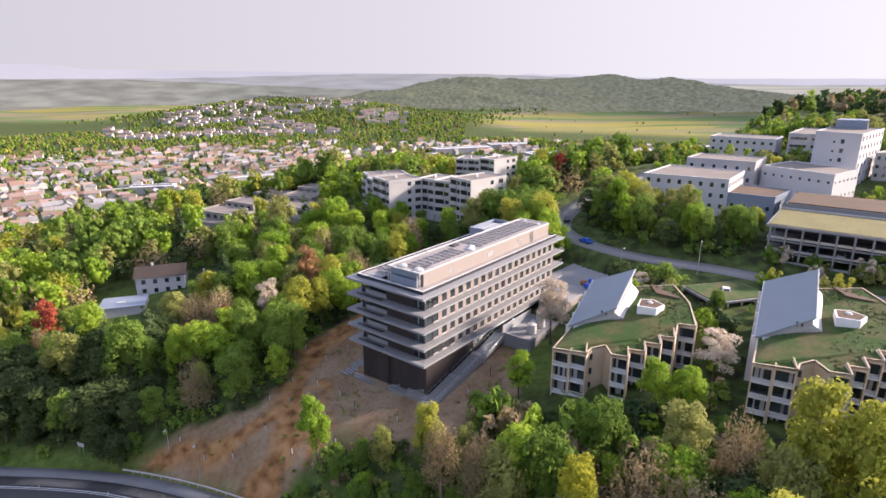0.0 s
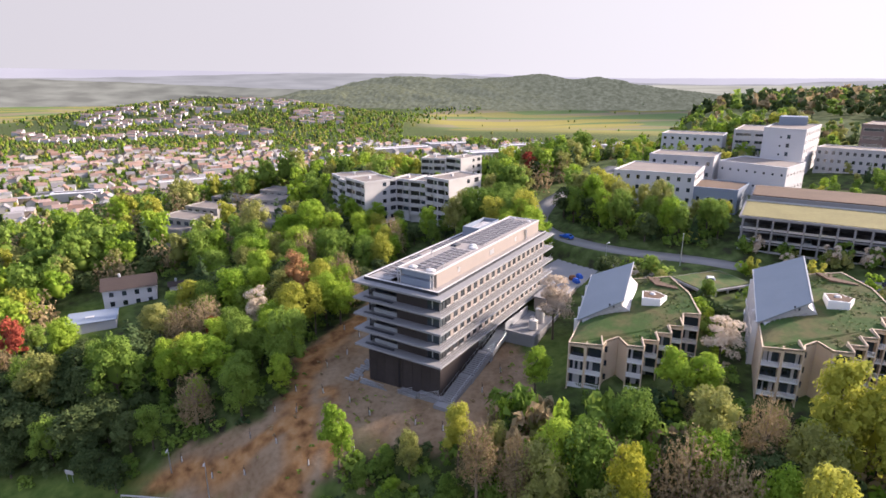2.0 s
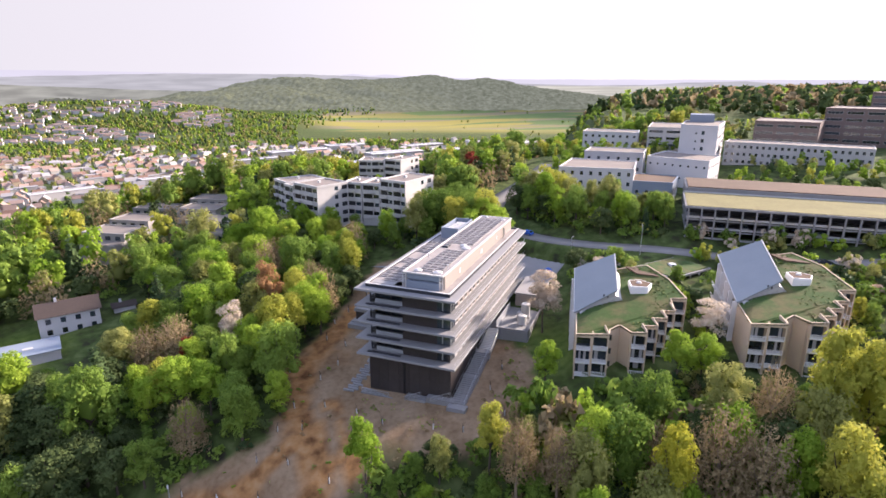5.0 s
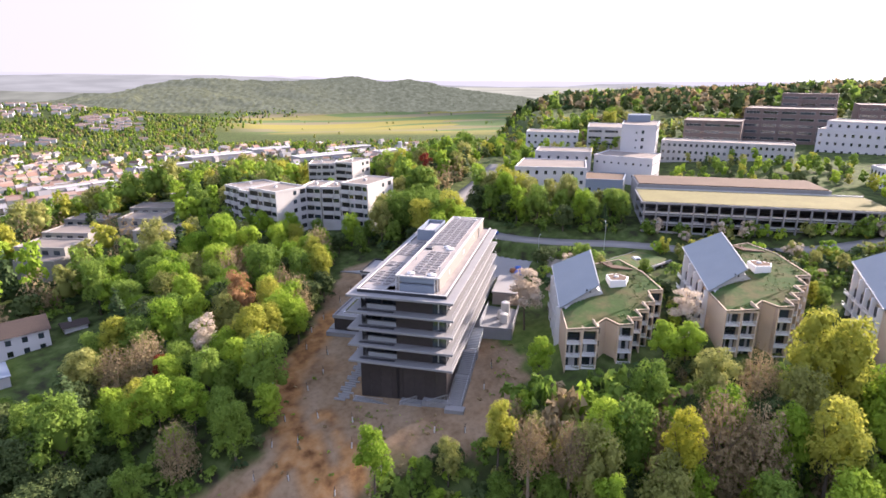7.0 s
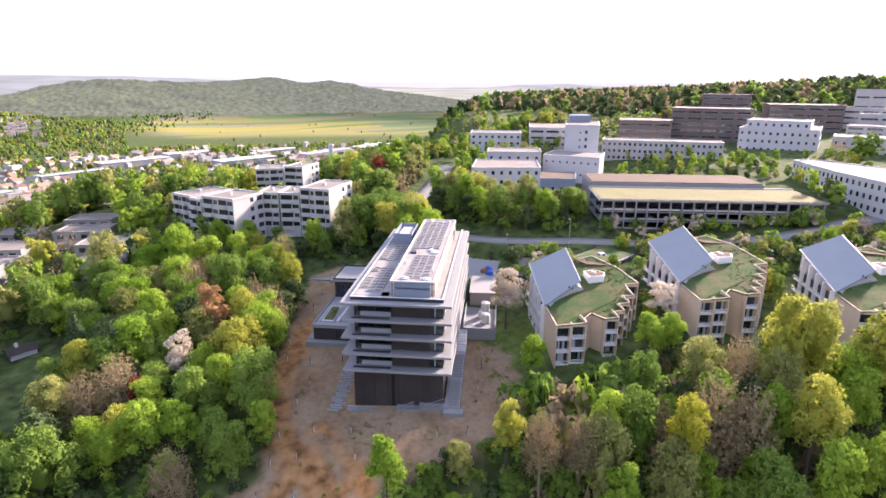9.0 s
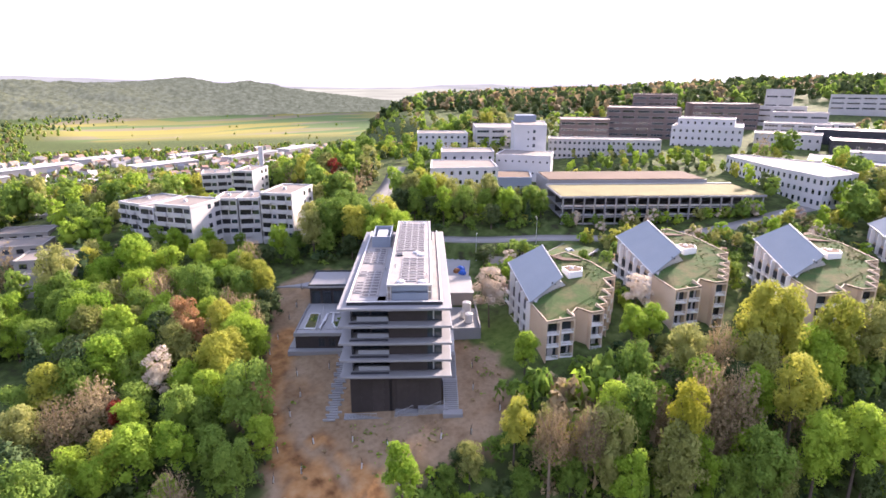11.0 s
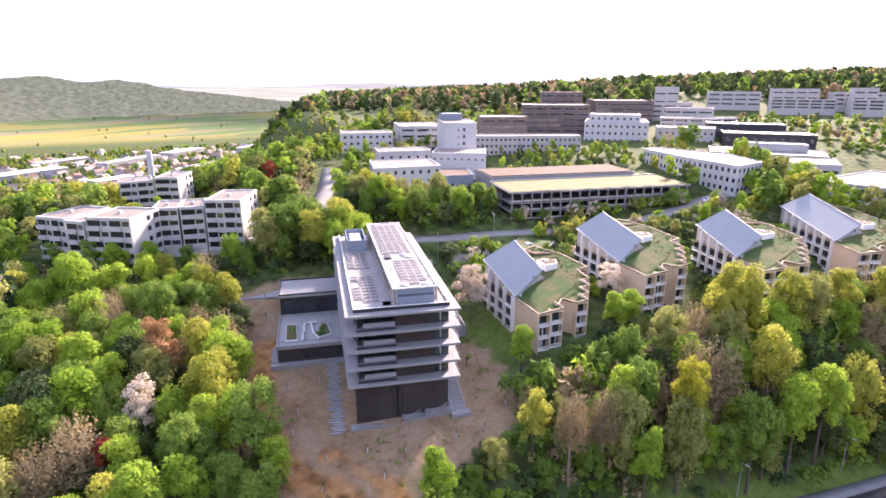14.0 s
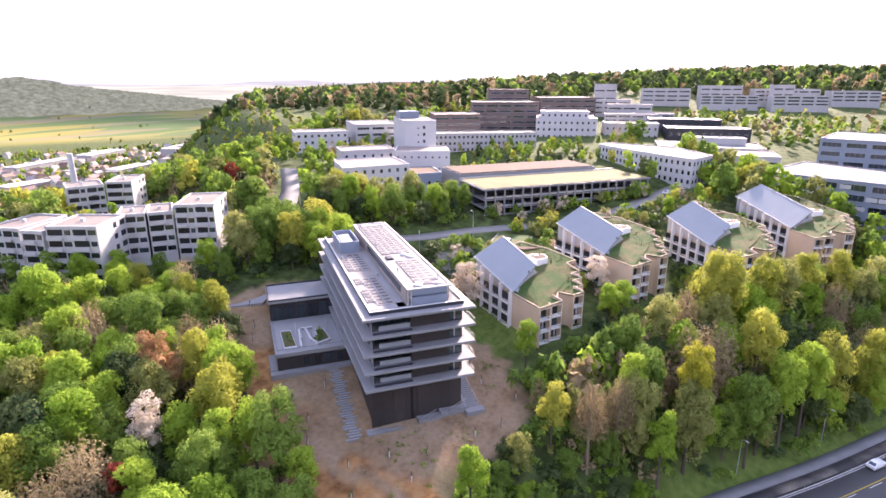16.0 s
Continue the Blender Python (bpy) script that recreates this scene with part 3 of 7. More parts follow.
part("roof_deck", Geo().box(2.0, 52.6, 1.9, 18.5, top, top + 0.4), GRAVEL, hall, "pale gravel roof")
part("walkway", Geo().box(3, 36, 12.0, 13.4, top + 0.4, top + 0.46).box(3, 5, 12, 18.2, top + 0.4, top + 0.46), PAVING, hall)
part("penthouse", Geo().box(4.2, 52.3, 3.5, 11.6, top, 26.3), SHEET, hall, "beige sheet-clad plant storey")
part("penthouse_front", Geo().box(3.9, 4.2, 4.6, 10.6, top, 25.3), SHEET_GREY, hall, "blue-grey plant front")
part("penthouse_step", Geo().box(3.0, 4.19, 4.2, 10.8, top, 24.9).box(3.3, 4.19, 4.2, 10.8, 25.3, 26.3), SHEET_GREY, hall)
for y in (3.5, 10.9):
    part("corner_frame", Geo().beam((3.2, y + 0.1, top), (3.2, y + 0.1, 26.3), 0.14).beam((3.2, y + 0.7, top), (3.2, y + 0.7, 26.3), 0.14).beam((3.2, y + 0.1, 26.25), (4.3, y + 0.1, 26.25), 0.14).beam((3.2, y + 0.1, 25.1), (3.2, y + 0.7, 25.1), 0.1).beam((3.2, y + 0.1, 26.25), (3.2, y + 0.7, 26.25), 0.12), TRIM, hall)
part("penthouse_coping", Geo().box(3.1, 52.4, 3.4, 3.75, 26.3, 26.55).box(3.1, 52.4, 11.35, 11.7, 26.3, 26.55).box(3.1, 3.45, 3.75, 11.35, 26.3, 26.55).box(52.05, 52.4, 3.75, 11.35, 26.3, 26.55), TRIM, hall, "pale coping round the plant roof")
part("penthouse_roof", Geo().box(3.4, 52.1, 3.7, 11.4, 26.28, 26.36), GRAVEL, hall)
for x in (12.0, 25.5, 38.2):
    part("wall_vent", Geo().box(x, x + (2.0 if x == 25.5 else 0.8), 3.46, 3.5, 24.3, 25.3), METAL, hall)
part("flue", Geo().tube(44, 3.2, top, 26.0, 0.16), METAL, hall)
part("penthouse_windows_band", Geo().box(8, 36, 11.6, 11.66, 24.3, 25.6), GLASS, hall)
part("plant_box", Geo().box(38, 48.9, 13, 13.2, top, 26.2).box(38, 48.9, 17.2, 17.4, top, 26.2).box(38, 38.2, 13.2, 17.2, top, 26.2).box(48.7, 48.9, 13.2, 17.2, top, 26.2), SHEET_GREY, hall, "blue-grey screen round roof plant")
part("plant_unit", Geo().chamfered(40, 47.5, 13.8, 16.6, top + 0.4, 25.4, 0.15), METAL, hall)
for j in range(6):
    part("plant_louvre", Geo().box(40.3 + 1.2 * j, 41.0 + 1.2 * j, 13.9, 16.5, 25.4, 25.6), TRIM, hall)
panel_mesh = Geo().add([(-0.6, -0.5, 0.16), (0.6, -0.5, 0.16), (0.6, 0.5, 0.26), (-0.6, 0.5, 0.26), (-0.6, -0.5, 0.12), (0.6, -0.5, 0.12), (0.6, 0.5, 0.22), (-0.6, 0.5, 0.22)], [(0, 1, 2, 3), (7, 6, 5, 4), (0, 4, 5, 1), (1, 5, 6, 2), (2, 6, 7, 3), (3, 7, 4, 0)]).mesh("solar_panel", PANEL)
rack_mesh = Geo().box(-0.74, 0.74, -0.8, -0.55, 0, 0.14).box(-0.74, 0.74, 0.55, 0.8, 0, 0.2).box(-0.76, -0.63, -0.55, 0.55, 0, 0.16).box(0.63, 0.76, -0.55, 0.55, 0, 0.16).mesh("panel_rack", shade("dull_panel_frame", (0.3, 0.285, 0.28), 0.6, vary=0.08))
for y, lo, hi, z in ((5.6, 7.5, 50, 26.36), (7.1, 6, 50, 26.36), (8.6, 6, 50, 26.36), (10.1, 24, 49, 26.36), (14.4, 5.5, 36, top + 0.4), (15.9, 5.5, 36, top + 0.4), (17.4, 7.5, 34, top + 0.4)):
    x = lo
    while x < hi:
        if not 20 < x < 24.5 and not (y > 17 and 14 < x < 17):
            put("solar_panel", panel_mesh, hall, x, y, z, 90)
            put("panel_rack", rack_mesh, hall, x, y, z, 90)
        x += 1.66
for x, y, r in ((4.9, 5.2, 0.8), (4.9, 9.2, 0.75), (22.0, 5.6, 0.85), (23.6, 6.6, 0.7), (49.5, 5.0, 0.5), (51, 9.8, 0.45)):
    part("roof_light", Geo().tube(x, y, 26.36, 26.62, r * 1.15, r * 1.1).tube(x, y, 26.62, 26.85, r * 1.1, r * 0.4), TRIM, hall, "white domed rooflight")
part("roof_hatch", Geo().chamfered(21.2, 23.2, 9.4, 10.7, 26.36, 26.7, 0.08), FRAME, hall, "black roof hatch")
for x, y, z in ((13.5, 10.6, 26.36), (31, 10.6, 26.36), (8, 4.4, 26.36), (20, 13, top + 0.4), (33, 17.8, top + 0.4)):
    part("vent_pipe", Geo().tube(x, y, z, z + 0.7, 0.1, n=8).tube(x, y, z + 0.7, z + 0.85, 0.18, n=8), METAL, hall)
# plinth, outside stairs and railings
part("plinth", Geo().box(0.6, 3.0, 10.6, 20.2, -2.5, 0.75).box(0.9, 3.0, 6.2, 10.6, -2.5, 1.5).box(1.2, 3.0, 0.6, 6.2, -2.5, 2.2), CONCRETE, hall, "stepped concrete plinth at the foot of the front")
rail_post = Geo().box(-0.022, 0.022, -0.022, 0.022, 0, 1.0).mesh("post", METAL)
for a, b in (((0.7, 20.0, 0.75), (0.7, 14.0, 0.75)), ((0.7, 10.6, 0.75), (1.0, 7.2, 2.2)), ((1.0, 5.2, 1.5), (1.2, 1.2, 3.2))):
    a, b = Vector(a), Vector(b)
    railing = thing("plinth_railing", HALL, "pale metal railing on the concrete plinth", "railing", "plinth railings")
    part("handrail", Geo().beam(a + Vector((0, 0, 1)), b + Vector((0, 0, 1)), 0.07), METAL, railing)
    n = max(2, int((b - a).length / 0.28))
    for i in range(n + 1):
        put("post", rail_post, railing, *a.lerp(b, i / n))


def flight(name, label, u0, u1, v0, v1, z0, z1, material, steps):
    """An outside stair of solid steps that climbs along the hall."""
    t = thing(name, HALL, label, "stairs", "outside stairs")
    step = (u1 - u0) / steps
    rise = (z1 - z0) / steps
    m = Geo().chamfered(0, step, 0, v1 - v0, -1.2, rise, 0.02).mesh("step", material)
    for i in range(steps):
        put("step", m, t, u0 + i * step, v0, z0 + i * rise)
    g = Geo()
    for v in (v0 + 0.06, v1 - 0.06):
        g.beam((u0, v, z0 + 1.0), (u1, v, z1 + 1.0), 0.06)
        for i in range(0, steps + 1, 3):
            g.beam((u0 + i * step, v, z0 + i * rise), (u0 + i * step, v, z0 + i * rise + 1), 0.04)
    part("railing", g, METAL, t, "slim metal railing")
    return t


flight("outside_stair", "pale concrete outside stair climbing along the hall", 1.6, 9.0, -1.5, 1.3, 1.9, 3.8, CONCRETE, 14)
flight("outside_stair", "pale concrete outside stair climbing along the hall", 10.2, 17.0, -1.5, 1.3, 3.9, 5.6, CONCRETE, 12)
flight("outside_stair", "blue-grey steel outside stair beside the yard", 18.2, 25.2, -1.5, 1.0, 5.6, 7.6, METAL, 14)
for box in ((9.0, 10.2, -1.6, 1.5, 1.5, 3.85), (17.0, 18.2, -1.6, 1.5, 3.0, 5.62), (-0.2, 1.6, -2.2, 1.5, -1.5, 1.9)):
    landing = thing("stair_landing", HALL, "pale concrete stair landing beside the hall", "landing", "stair landings")
    part("slab", Geo().chamfered(*box, 0.03), CONCRETE, landing)
# garden stair of staggered sleepers let into the soil
garden_stair = thing("garden_stair", HALL, "staggered pale sleeper steps climbing through bare soil", "stairs")
tread = Geo().chamfered(-0.2, 0.2, -1.15, 1.15, -0.5, 0.2, 0.03).mesh("tread", PAVING)
for i in range(31):
    a = 0.6 + 0.7 * i
    put("tread", tread, garden_stair, a, 22.5 + (0.45, -0.2, 0.15, -0.5, 0.3)[i % 5], 0.42 + 0.155 * a)

# yard with tanks
yard = thing("service_yard", HALL, "raised concrete service yard with low walls", "yard")
part("yard_slab", Geo().box(25.5, 52.6, -7.6, 1.6, 2, 7.3), CONCRETE, yard)
part("yard_wall", Geo().box(25.3, 25.6, -7.8, -0.6, 2, 8.0).box(25.6, 52.8, -7.9, -7.6, 2, 8.0), CONCRETE, yard, "pale concrete yard wall")
part("yard_screen", Geo().box(26, 38, -0.6, -0.5, 7.3, 9.2), METAL, yard, "metal mesh screen")
bunker = thing("plant_house", HALL, "low plant house with pale roof beside the hall", "building")
part("wall", Geo().box(40.5, 53, -7.2, -1.2, 7.3, 10.6), SHEET, bunker)
part("roof", Geo().chamfered(40.2, 53.3, -7.5, -0.9, 10.6, 10.9, 0.06), PAVING, bunker)


def tank(u, v, r, h):
    t = thing("white_tank", HALL @ Matrix.Translation((u, v, 7.3)), "white upright cylindrical tank in the service yard", "tank", "tanks in the yard")
    part("shell", Geo().tube(0, 0, 0.15, h, r, n=24).tube(0, 0, h, h + 0.18, r * 1.0, r * 0.75, n=24), TRIM, t)
    part("foot", Geo().tube(0, 0, 0, 0.15, r * 1.1, n=24), CONCRETE, t)
    part("manhole", Geo().tube(0.2, 0.1, h + 0.18, h + 0.35, 0.28, n=12), METAL, t)


tank(30.2, -5.4, 1.0, 2.1)
tank(34.4, -5.2, 1.05, 3.3)
tank(32.6, -4.2, 0.6, 1.7)
plaza = new("plaza", Geo().prism([(54.5, -7), (71, -9), (72.5, 3.5), (54.5, 8)], 6, lambda a, b: 9.6 + 0.11 * (a - 54)).mesh("plaza", PAVING))
plaza.matrix_world = HALL
tagged(plaza, "pale paved forecourt behind the hall", "plaza", kind="structure")

# annex with roof terrace
annex = thing("terrace_annex", HALL, "low dark annex with a paved roof terrace", "building")
part("body", Geo().box(23.2, 41.5, 18.6, 33.7, 0, 7.4), CLADDING, annex)
part("terrace", Geo().box(22.9, 41.5, 18.6, 34.0, 7.4, 7.85), PAVING, annex, "pale paved roof terrace")
part("terrace_edge", Geo().box(22.9, 23.2, 20.4, 34.0, 7.85, 8.2).box(23.2, 41, 33.7, 34.0, 7.85, 8.2), PAVING, annex)
part("terrace_rail", Geo().box(23.3, 23.36, 20.4, 33.6, 8.9, 8.95).box(23.3, 41, 33.55, 33.6, 8.9, 8.95), FRAME, annex)
part("upper_wall", Geo().box(41.5, 52, 18.6, 33.7, 0, 12.2), CLADDING, annex)
part("upper_roof", Geo().chamfered(40.9, 52.4, 18.6, 34.1, 12.2, 12.75, 0.06), PAVING, annex, "pale flat annex roof")
part("upper_rim", Geo().box(41.0, 52.3, 33.8, 34.0, 12.75, 13.1).box(41.0, 41.2, 20.4, 33.8, 12.75, 13.1).box(52.1, 52.3, 20.4, 33.8, 12.75, 13.1), FRAME, annex)
terrace_window = window_meshes(2.2, 3.4, 0.12, 1)
for j in range(5):
    put_window(terrace_window, annex, 41.48, 21.4 + 2.7 * j, 7.9, -90)
lower_window = window_meshes(1.4, 2.0, 0.1, 1)
for j in range(4):
    put_window(lower_window, annex, 23.18, 21.0 + 2.3 * j, 4.9, -90)
part("apron", Geo().box(21.6, 23.2, 19, 35.2, 1, 4.4).box(23.2, 52, 33.7, 35.2, 1, 4.6), PAVING, annex, "pale paved strip round the annex")
for u, v, plan, wall in ((25, 29.5, [(0, 0), (9.0, 0.5), (9.2, 2.8), (0, 2.6)], ((0.2, -0.9), (9.0, -1.3))), (25.5, 22.3, [(0, 2.8), (1.4, 0), (7.3, 0.7), (6.8, 2.6), (4.2, 2.4), (2.3, 3.8)], ((2.3, 3.9), (8.6, 4.5)))):
    bed = thing("roof_planter", HALL @ Matrix.Translation((u, v, 7.85)), "white-edged planting bed on the roof terrace", "planter", "terrace planters")
    mid = np.mean(plan, axis=0)
    part("rim", Geo().prism(plan, 0, 0.48), WHITE, bed)
    part("planting", Geo().prism([tuple(mid + 0.86 * (np.array(q) - mid)) for q in plan], 0.4, 0.6), SEDUM, bed)
    part("seat_wall", Geo().beam((*wall[0], 0.25), (*wall[1], 0.25), 0.4, 0.5), WHITE, bed, "low white seat wall")
for u, v in ((27.5, 28.4), (33, 29), (29, 25.8), (33, 22.4)):
    p = thing("terrace_post", HALL @ Matrix.Translation((u, v, 7.85)), "slim white lamp post on the terrace", "lamp", "terrace posts")
    part("post", Geo().tube(0, 0, 0, 2.6, 0.07, n=8), TRIM, p)
path = new("garden_path", Geo().prism([(52, 35), (54, 34), (62, 33), (63, 36), (57, 48.5), (54.5, 47.5)], 4, lambda a, b: 8.9 - 0.09 * (b - 33)).mesh("garden_path", PAVING))
path.matrix_world = HALL
tagged(path, "pale gravel path behind the annex", "path", kind="structure")


# ---- stepped student houses ----
pale_white = shade("white_balcony_paint", (0.68, 0.67, 0.66), 0.7, vary=0.06, stain=0.08)


TUFTS = foliage("roof_tufts", (0.045, 0.08, 0.018), (0.15, 0.16, 0.05), 0.2)


def student_house(x, y, z, u, L, seed):
    """x runs uphill from the front corner, y to its left; L is the length of the metal roof."""
    r = random.Random(seed)
    h = thing("student_house", facing(x, y, z, u), "stepped beige student house with slanting metal roof and green roofs", "house", "student houses")
    k = 15.9 / L
    top = lambda a, b: 9.5 + 0.087 * max(-b, 0) + 0.16 * max(a - 3, 0) * (k if a > 10 else 1) * float(smooth(0, 12, -b))
    bays = [((0, 0), (0, -3.05)), ((0, -3.05), (0, -6.1))]
    bays += [((0.9, -10.0), (0.9, -12.9)), ((3.7, -12.2), (3.7, -15.1)), ((6.4, -14.3), (6.4, -17.1)), ((9.1, -16.2), (9.1, -18.9)), ((13.8, -18.7), (13.8, -21.7))]
    D = 1.35
    plan = [(D, 0.0), (D, -6.1), (2.2, -6.4), (4.0, -8.2)]
    for p, q in bays[2:]:
        plan += [(p[0] + D, p[1]), (q[0] + D, q[1])]
    e = 26 + L - 15.9
    plan += [(e - 4, -19.5), (e + 2.8, -15.6), (e + 2.8, -8.2), (e, -8.0), (e, -0.3)]
    part("body", Geo().prism(plan[::-1], -6, lambda a, b: top(a, b) - 0.3), BEIGE, h, "beige rendered body")
    roof_plan = [(0, 0), (0, -6.1), (2.2, -6.4), (4.0, -8.2)]
    for p, q in bays[2:]:
        roof_plan += [p, q]
    roof_plan += plan[-5:]
    part("green_roof", Geo().prism(roof_plan[::-1], lambda a, b: top(a, b) - 0.3, lambda a, b: top(a, b)), SEDUM, h, "grassy green roof")
    g = Geo()
    for p, q in zip(roof_plan, roof_plan[1:] + roof_plan[:1]):
        za, zb = top(*p), top(*q)
        d = Vector((q[0] - p[0], q[1] - p[1], 0)).normalized()
        n = Vector((-d.y, d.x, 0)) * 0.11
        a, b = Vector((*p, 0)) + n, Vector((*q, 0)) + n
        v = [a - n, b - n, b + n, a + n]
        g.add([(w.x, w.y, (za, zb, zb, za)[i] - 0.32) for i, w in enumerate(v)] + [(w.x, w.y, (za, zb, zb, za)[i] + 0.1) for i, w in enumerate(v)], [(3, 2, 1, 0), (4, 5, 6, 7), (0, 1, 5, 4), (1, 2, 6, 5), (2, 3, 7, 6), (3, 0, 4, 7)])
    part("parapet", g, BEIGE, h, "beige roof parapet")
    # pointed fins between the steps
    for p, q in [(None, (0.0, -6.1))] + bays[2:-1]:
        z1 = top(*q)
        fin = Geo().add([(q[0], q[1], z1 - 0.3), (q[0] + 2.6, q[1] + 0.6, z1 - 0.2), (q[0] + 2.6, q[1] + 0.6, z1 + 0.75), (q[0], q[1], z1 + 0.2), (q[0], q[1] + 0.22, z1 - 0.3), (q[0] + 2.6, q[1] + 0.82, z1 - 0.2), (q[0] + 2.6, q[1] + 0.82, z1 + 0.75), (q[0], q[1] + 0.22, z1 + 0.2)], [(0, 1, 2, 3), (7, 6, 5, 4), (0, 4, 5, 1), (1, 5, 6, 2), (2, 6, 7, 3), (3, 7, 4, 0)])
        part("roof_fin", fin, BEIGE, h)
    # open bays with balconies
    for p, q in bays:
        w = p[1] - q[1]
        x0, yc = p[0], (p[1] + q[1]) / 2
        z1 = top(x0, yc) - 0.1
        bay = part("bay", Geo().box(x0, x0 + D, yc - w / 2, yc - w / 2 + 0.24, -6, z1).box(x0, x0 + D, yc + w / 2 - 0.24, yc + w / 2, -6, z1).box(x0, x0 + D, yc - w / 2 + 0.24, yc + w / 2 - 0.24, z1 - 0.55, z1), BEIGE, h, "beige bay with stacked loggias")
        for s in range(4):
            f = z1 - 0.55 - 2.72 * (s + 1)
            ob = new("floor", Geo().box(x0 + 0.02, x0 + D, yc - w / 2 + 0.24, yc + w / 2 - 0.24, f, f + 0.2).mesh("floor", pale_white))
            ob.parent = bay
            g = Geo().box(x0 - 0.1, x0 - 0.02, yc - w / 2 + 0.2, yc + w / 2 - 0.2, f + 0.95, f + 1.03)
            g.box(x0 - 0.1, x0 - 0.02, yc - w / 2 + 0.2, yc + w / 2 - 0.2, f + 0.12, f + 0.3)
            for j in range(9):
                yy = yc - w / 2 + 0.24 + j * (w - 0.5) / 8
                g.box(x0 - 0.08, x0 - 0.04, yy - 0.05, yy + 0.05, f + 0.3, f + 0.95)
            ob = new("balcony_railing", g.mesh("balcony_railing", pale_white))
            ob.parent = bay
            ob = new("window", Geo().box(x0 + D - 0.05, x0 + D - 0.01, yc - w / 2 + 0.26, yc + w / 2 - 0.26, f + 0.22, f + 2.55).mesh("window", GLASS))
            ob.parent = bay
            for j in range(2):
                if r.random() < 0.55:
                    yy = yc - w / 2 + 0.4 + r.random() * (w - 1.2)
                    ob = new("curtain", Geo().box(x0 + D - 0.09, x0 + D - 0.055, yy, yy + r.uniform(0.25, 0.7), f + 0.3, f + 2.5).mesh("curtain", OFFWHITE))
                    ob.parent = bay
    # slit windows in the notch
    slit = window_meshes(0.85, 1.15, 0.08, 0)
    for s in range(4):
        put_window(slit, h, 1.75, -6.27, top(2, -6.4) - 2.0 - 2.72 * s, -80 - 90 + 90)
    tufts = np.random.RandomState(seed + 40)
    v = []
    while len(v) < 3 * 620:
        a, b = tufts.uniform(0.4, e + 1.5), tufts.uniform(-20.5, -0.4)
        ins, rim = inside(np.array([a]), np.array([b]), roof_plan)
        if not ins[0] or rim[0] < 0.35 or (a > 8.6 and b > -9.6) or tufts.rand() > 0.25 + 0.75 * float(smooth(-0.3, 0.4, ripple(a, b, 1.6, seed))):
            continue
        w, turn = tufts.uniform(0.15, 0.5), tufts.uniform(0, 6.28)
        c, d, z0 = w * math.cos(turn), w * math.sin(turn), top(a, b)
        v += [(a - c, b - d, z0 + 0.02), (a + c, b + d, z0 + 0.04), (a - d * 0.7, b + c * 0.7, z0 + tufts.uniform(0.05, 0.3))]
    growth = new("roof_growth", mesh_from("roof_growth", v, np.arange(len(v)).reshape(-1, 3), TUFTS))
    growth.parent = h
    tagged(growth, "tufts of grass and sedum on the green roof", kind="stuff")
    # metal roof over the taller wing
    plane = lambda a, b: 10.3 + 0.24 * k * (a - 9.7) + 0.47 * (-b - 0.3)
    rp = [(9.7, 0.25), (9.7, -0.3), (12.1, -7.9), (e + 0.2, -8.1), (e + 0.2, 0.25)]
    part("metal_roof", Geo().prism(rp[::-1], lambda a, b: plane(a, b) - 0.3, plane), ZINC, h, "grey-blue slanting standing-seam metal roof")
    part("roof_edge", Geo().beam((9.6, 0.3, plane(9.6, 0.3)), (e + 0.2, 0.3, plane(e, 0.3)), 0.16, 0.3).beam((12.1, -8.0, plane(12.1, -8)), (e + 0.2, -8.2, plane(e, -8.2)), 0.2, 0.3), TRIM, h, "white roof edge")
    part("wing", Geo().prism([(10.2, -0.3), (12.3, -7.6), (e, -7.8), (e, -0.3)][::-1], -6, lambda a, b: plane(a, b) - 0.3), OFFWHITE, h, "pale taller wing")
    zr = top(12.9, -9.3)
    ze = top(e - 1, -9.3)
    upper = [Vector((10.1, -0.7, 10.15)), Vector((12.25, -7.75, zr + 1.5)), Vector((e - 0.5, -7.95, ze + 1.5))]
    lower = [Vector((8.8, -1.1, 9.72)), Vector((13.1, -9.5, zr + 0.12)), Vector((e - 0.5, -9.5, ze + 0.12))]
    skirt = Geo().add([*upper, *lower], [(0, 3, 4, 1), (1, 4, 5, 2)])
    part("skylight_skirt", skirt, TRIM, h, "white glazed skirt below the metal roof")
    for i in range(10):
        p, q = upper[0].lerp(upper[1], i / 9), lower[0].lerp(lower[1], i / 9)
        up = Vector((0, 0, 0.05))
        part("skirt_bar", Geo().beam(p + up, q + up, 0.09), METAL, h)
    for a in (11.6, 11.85):
        part("vent_slot", Geo().box(a - 0.1, a, -5.6 - (a - 11.6) * 3, -5.3 - (a - 11.6) * 3, zr + 1.1, zr + 1.9), FRAME, h)
    # long side with stacked loggias
    n = max(4, round(L / 3.9))
    pitch = (e - 10.2) / n
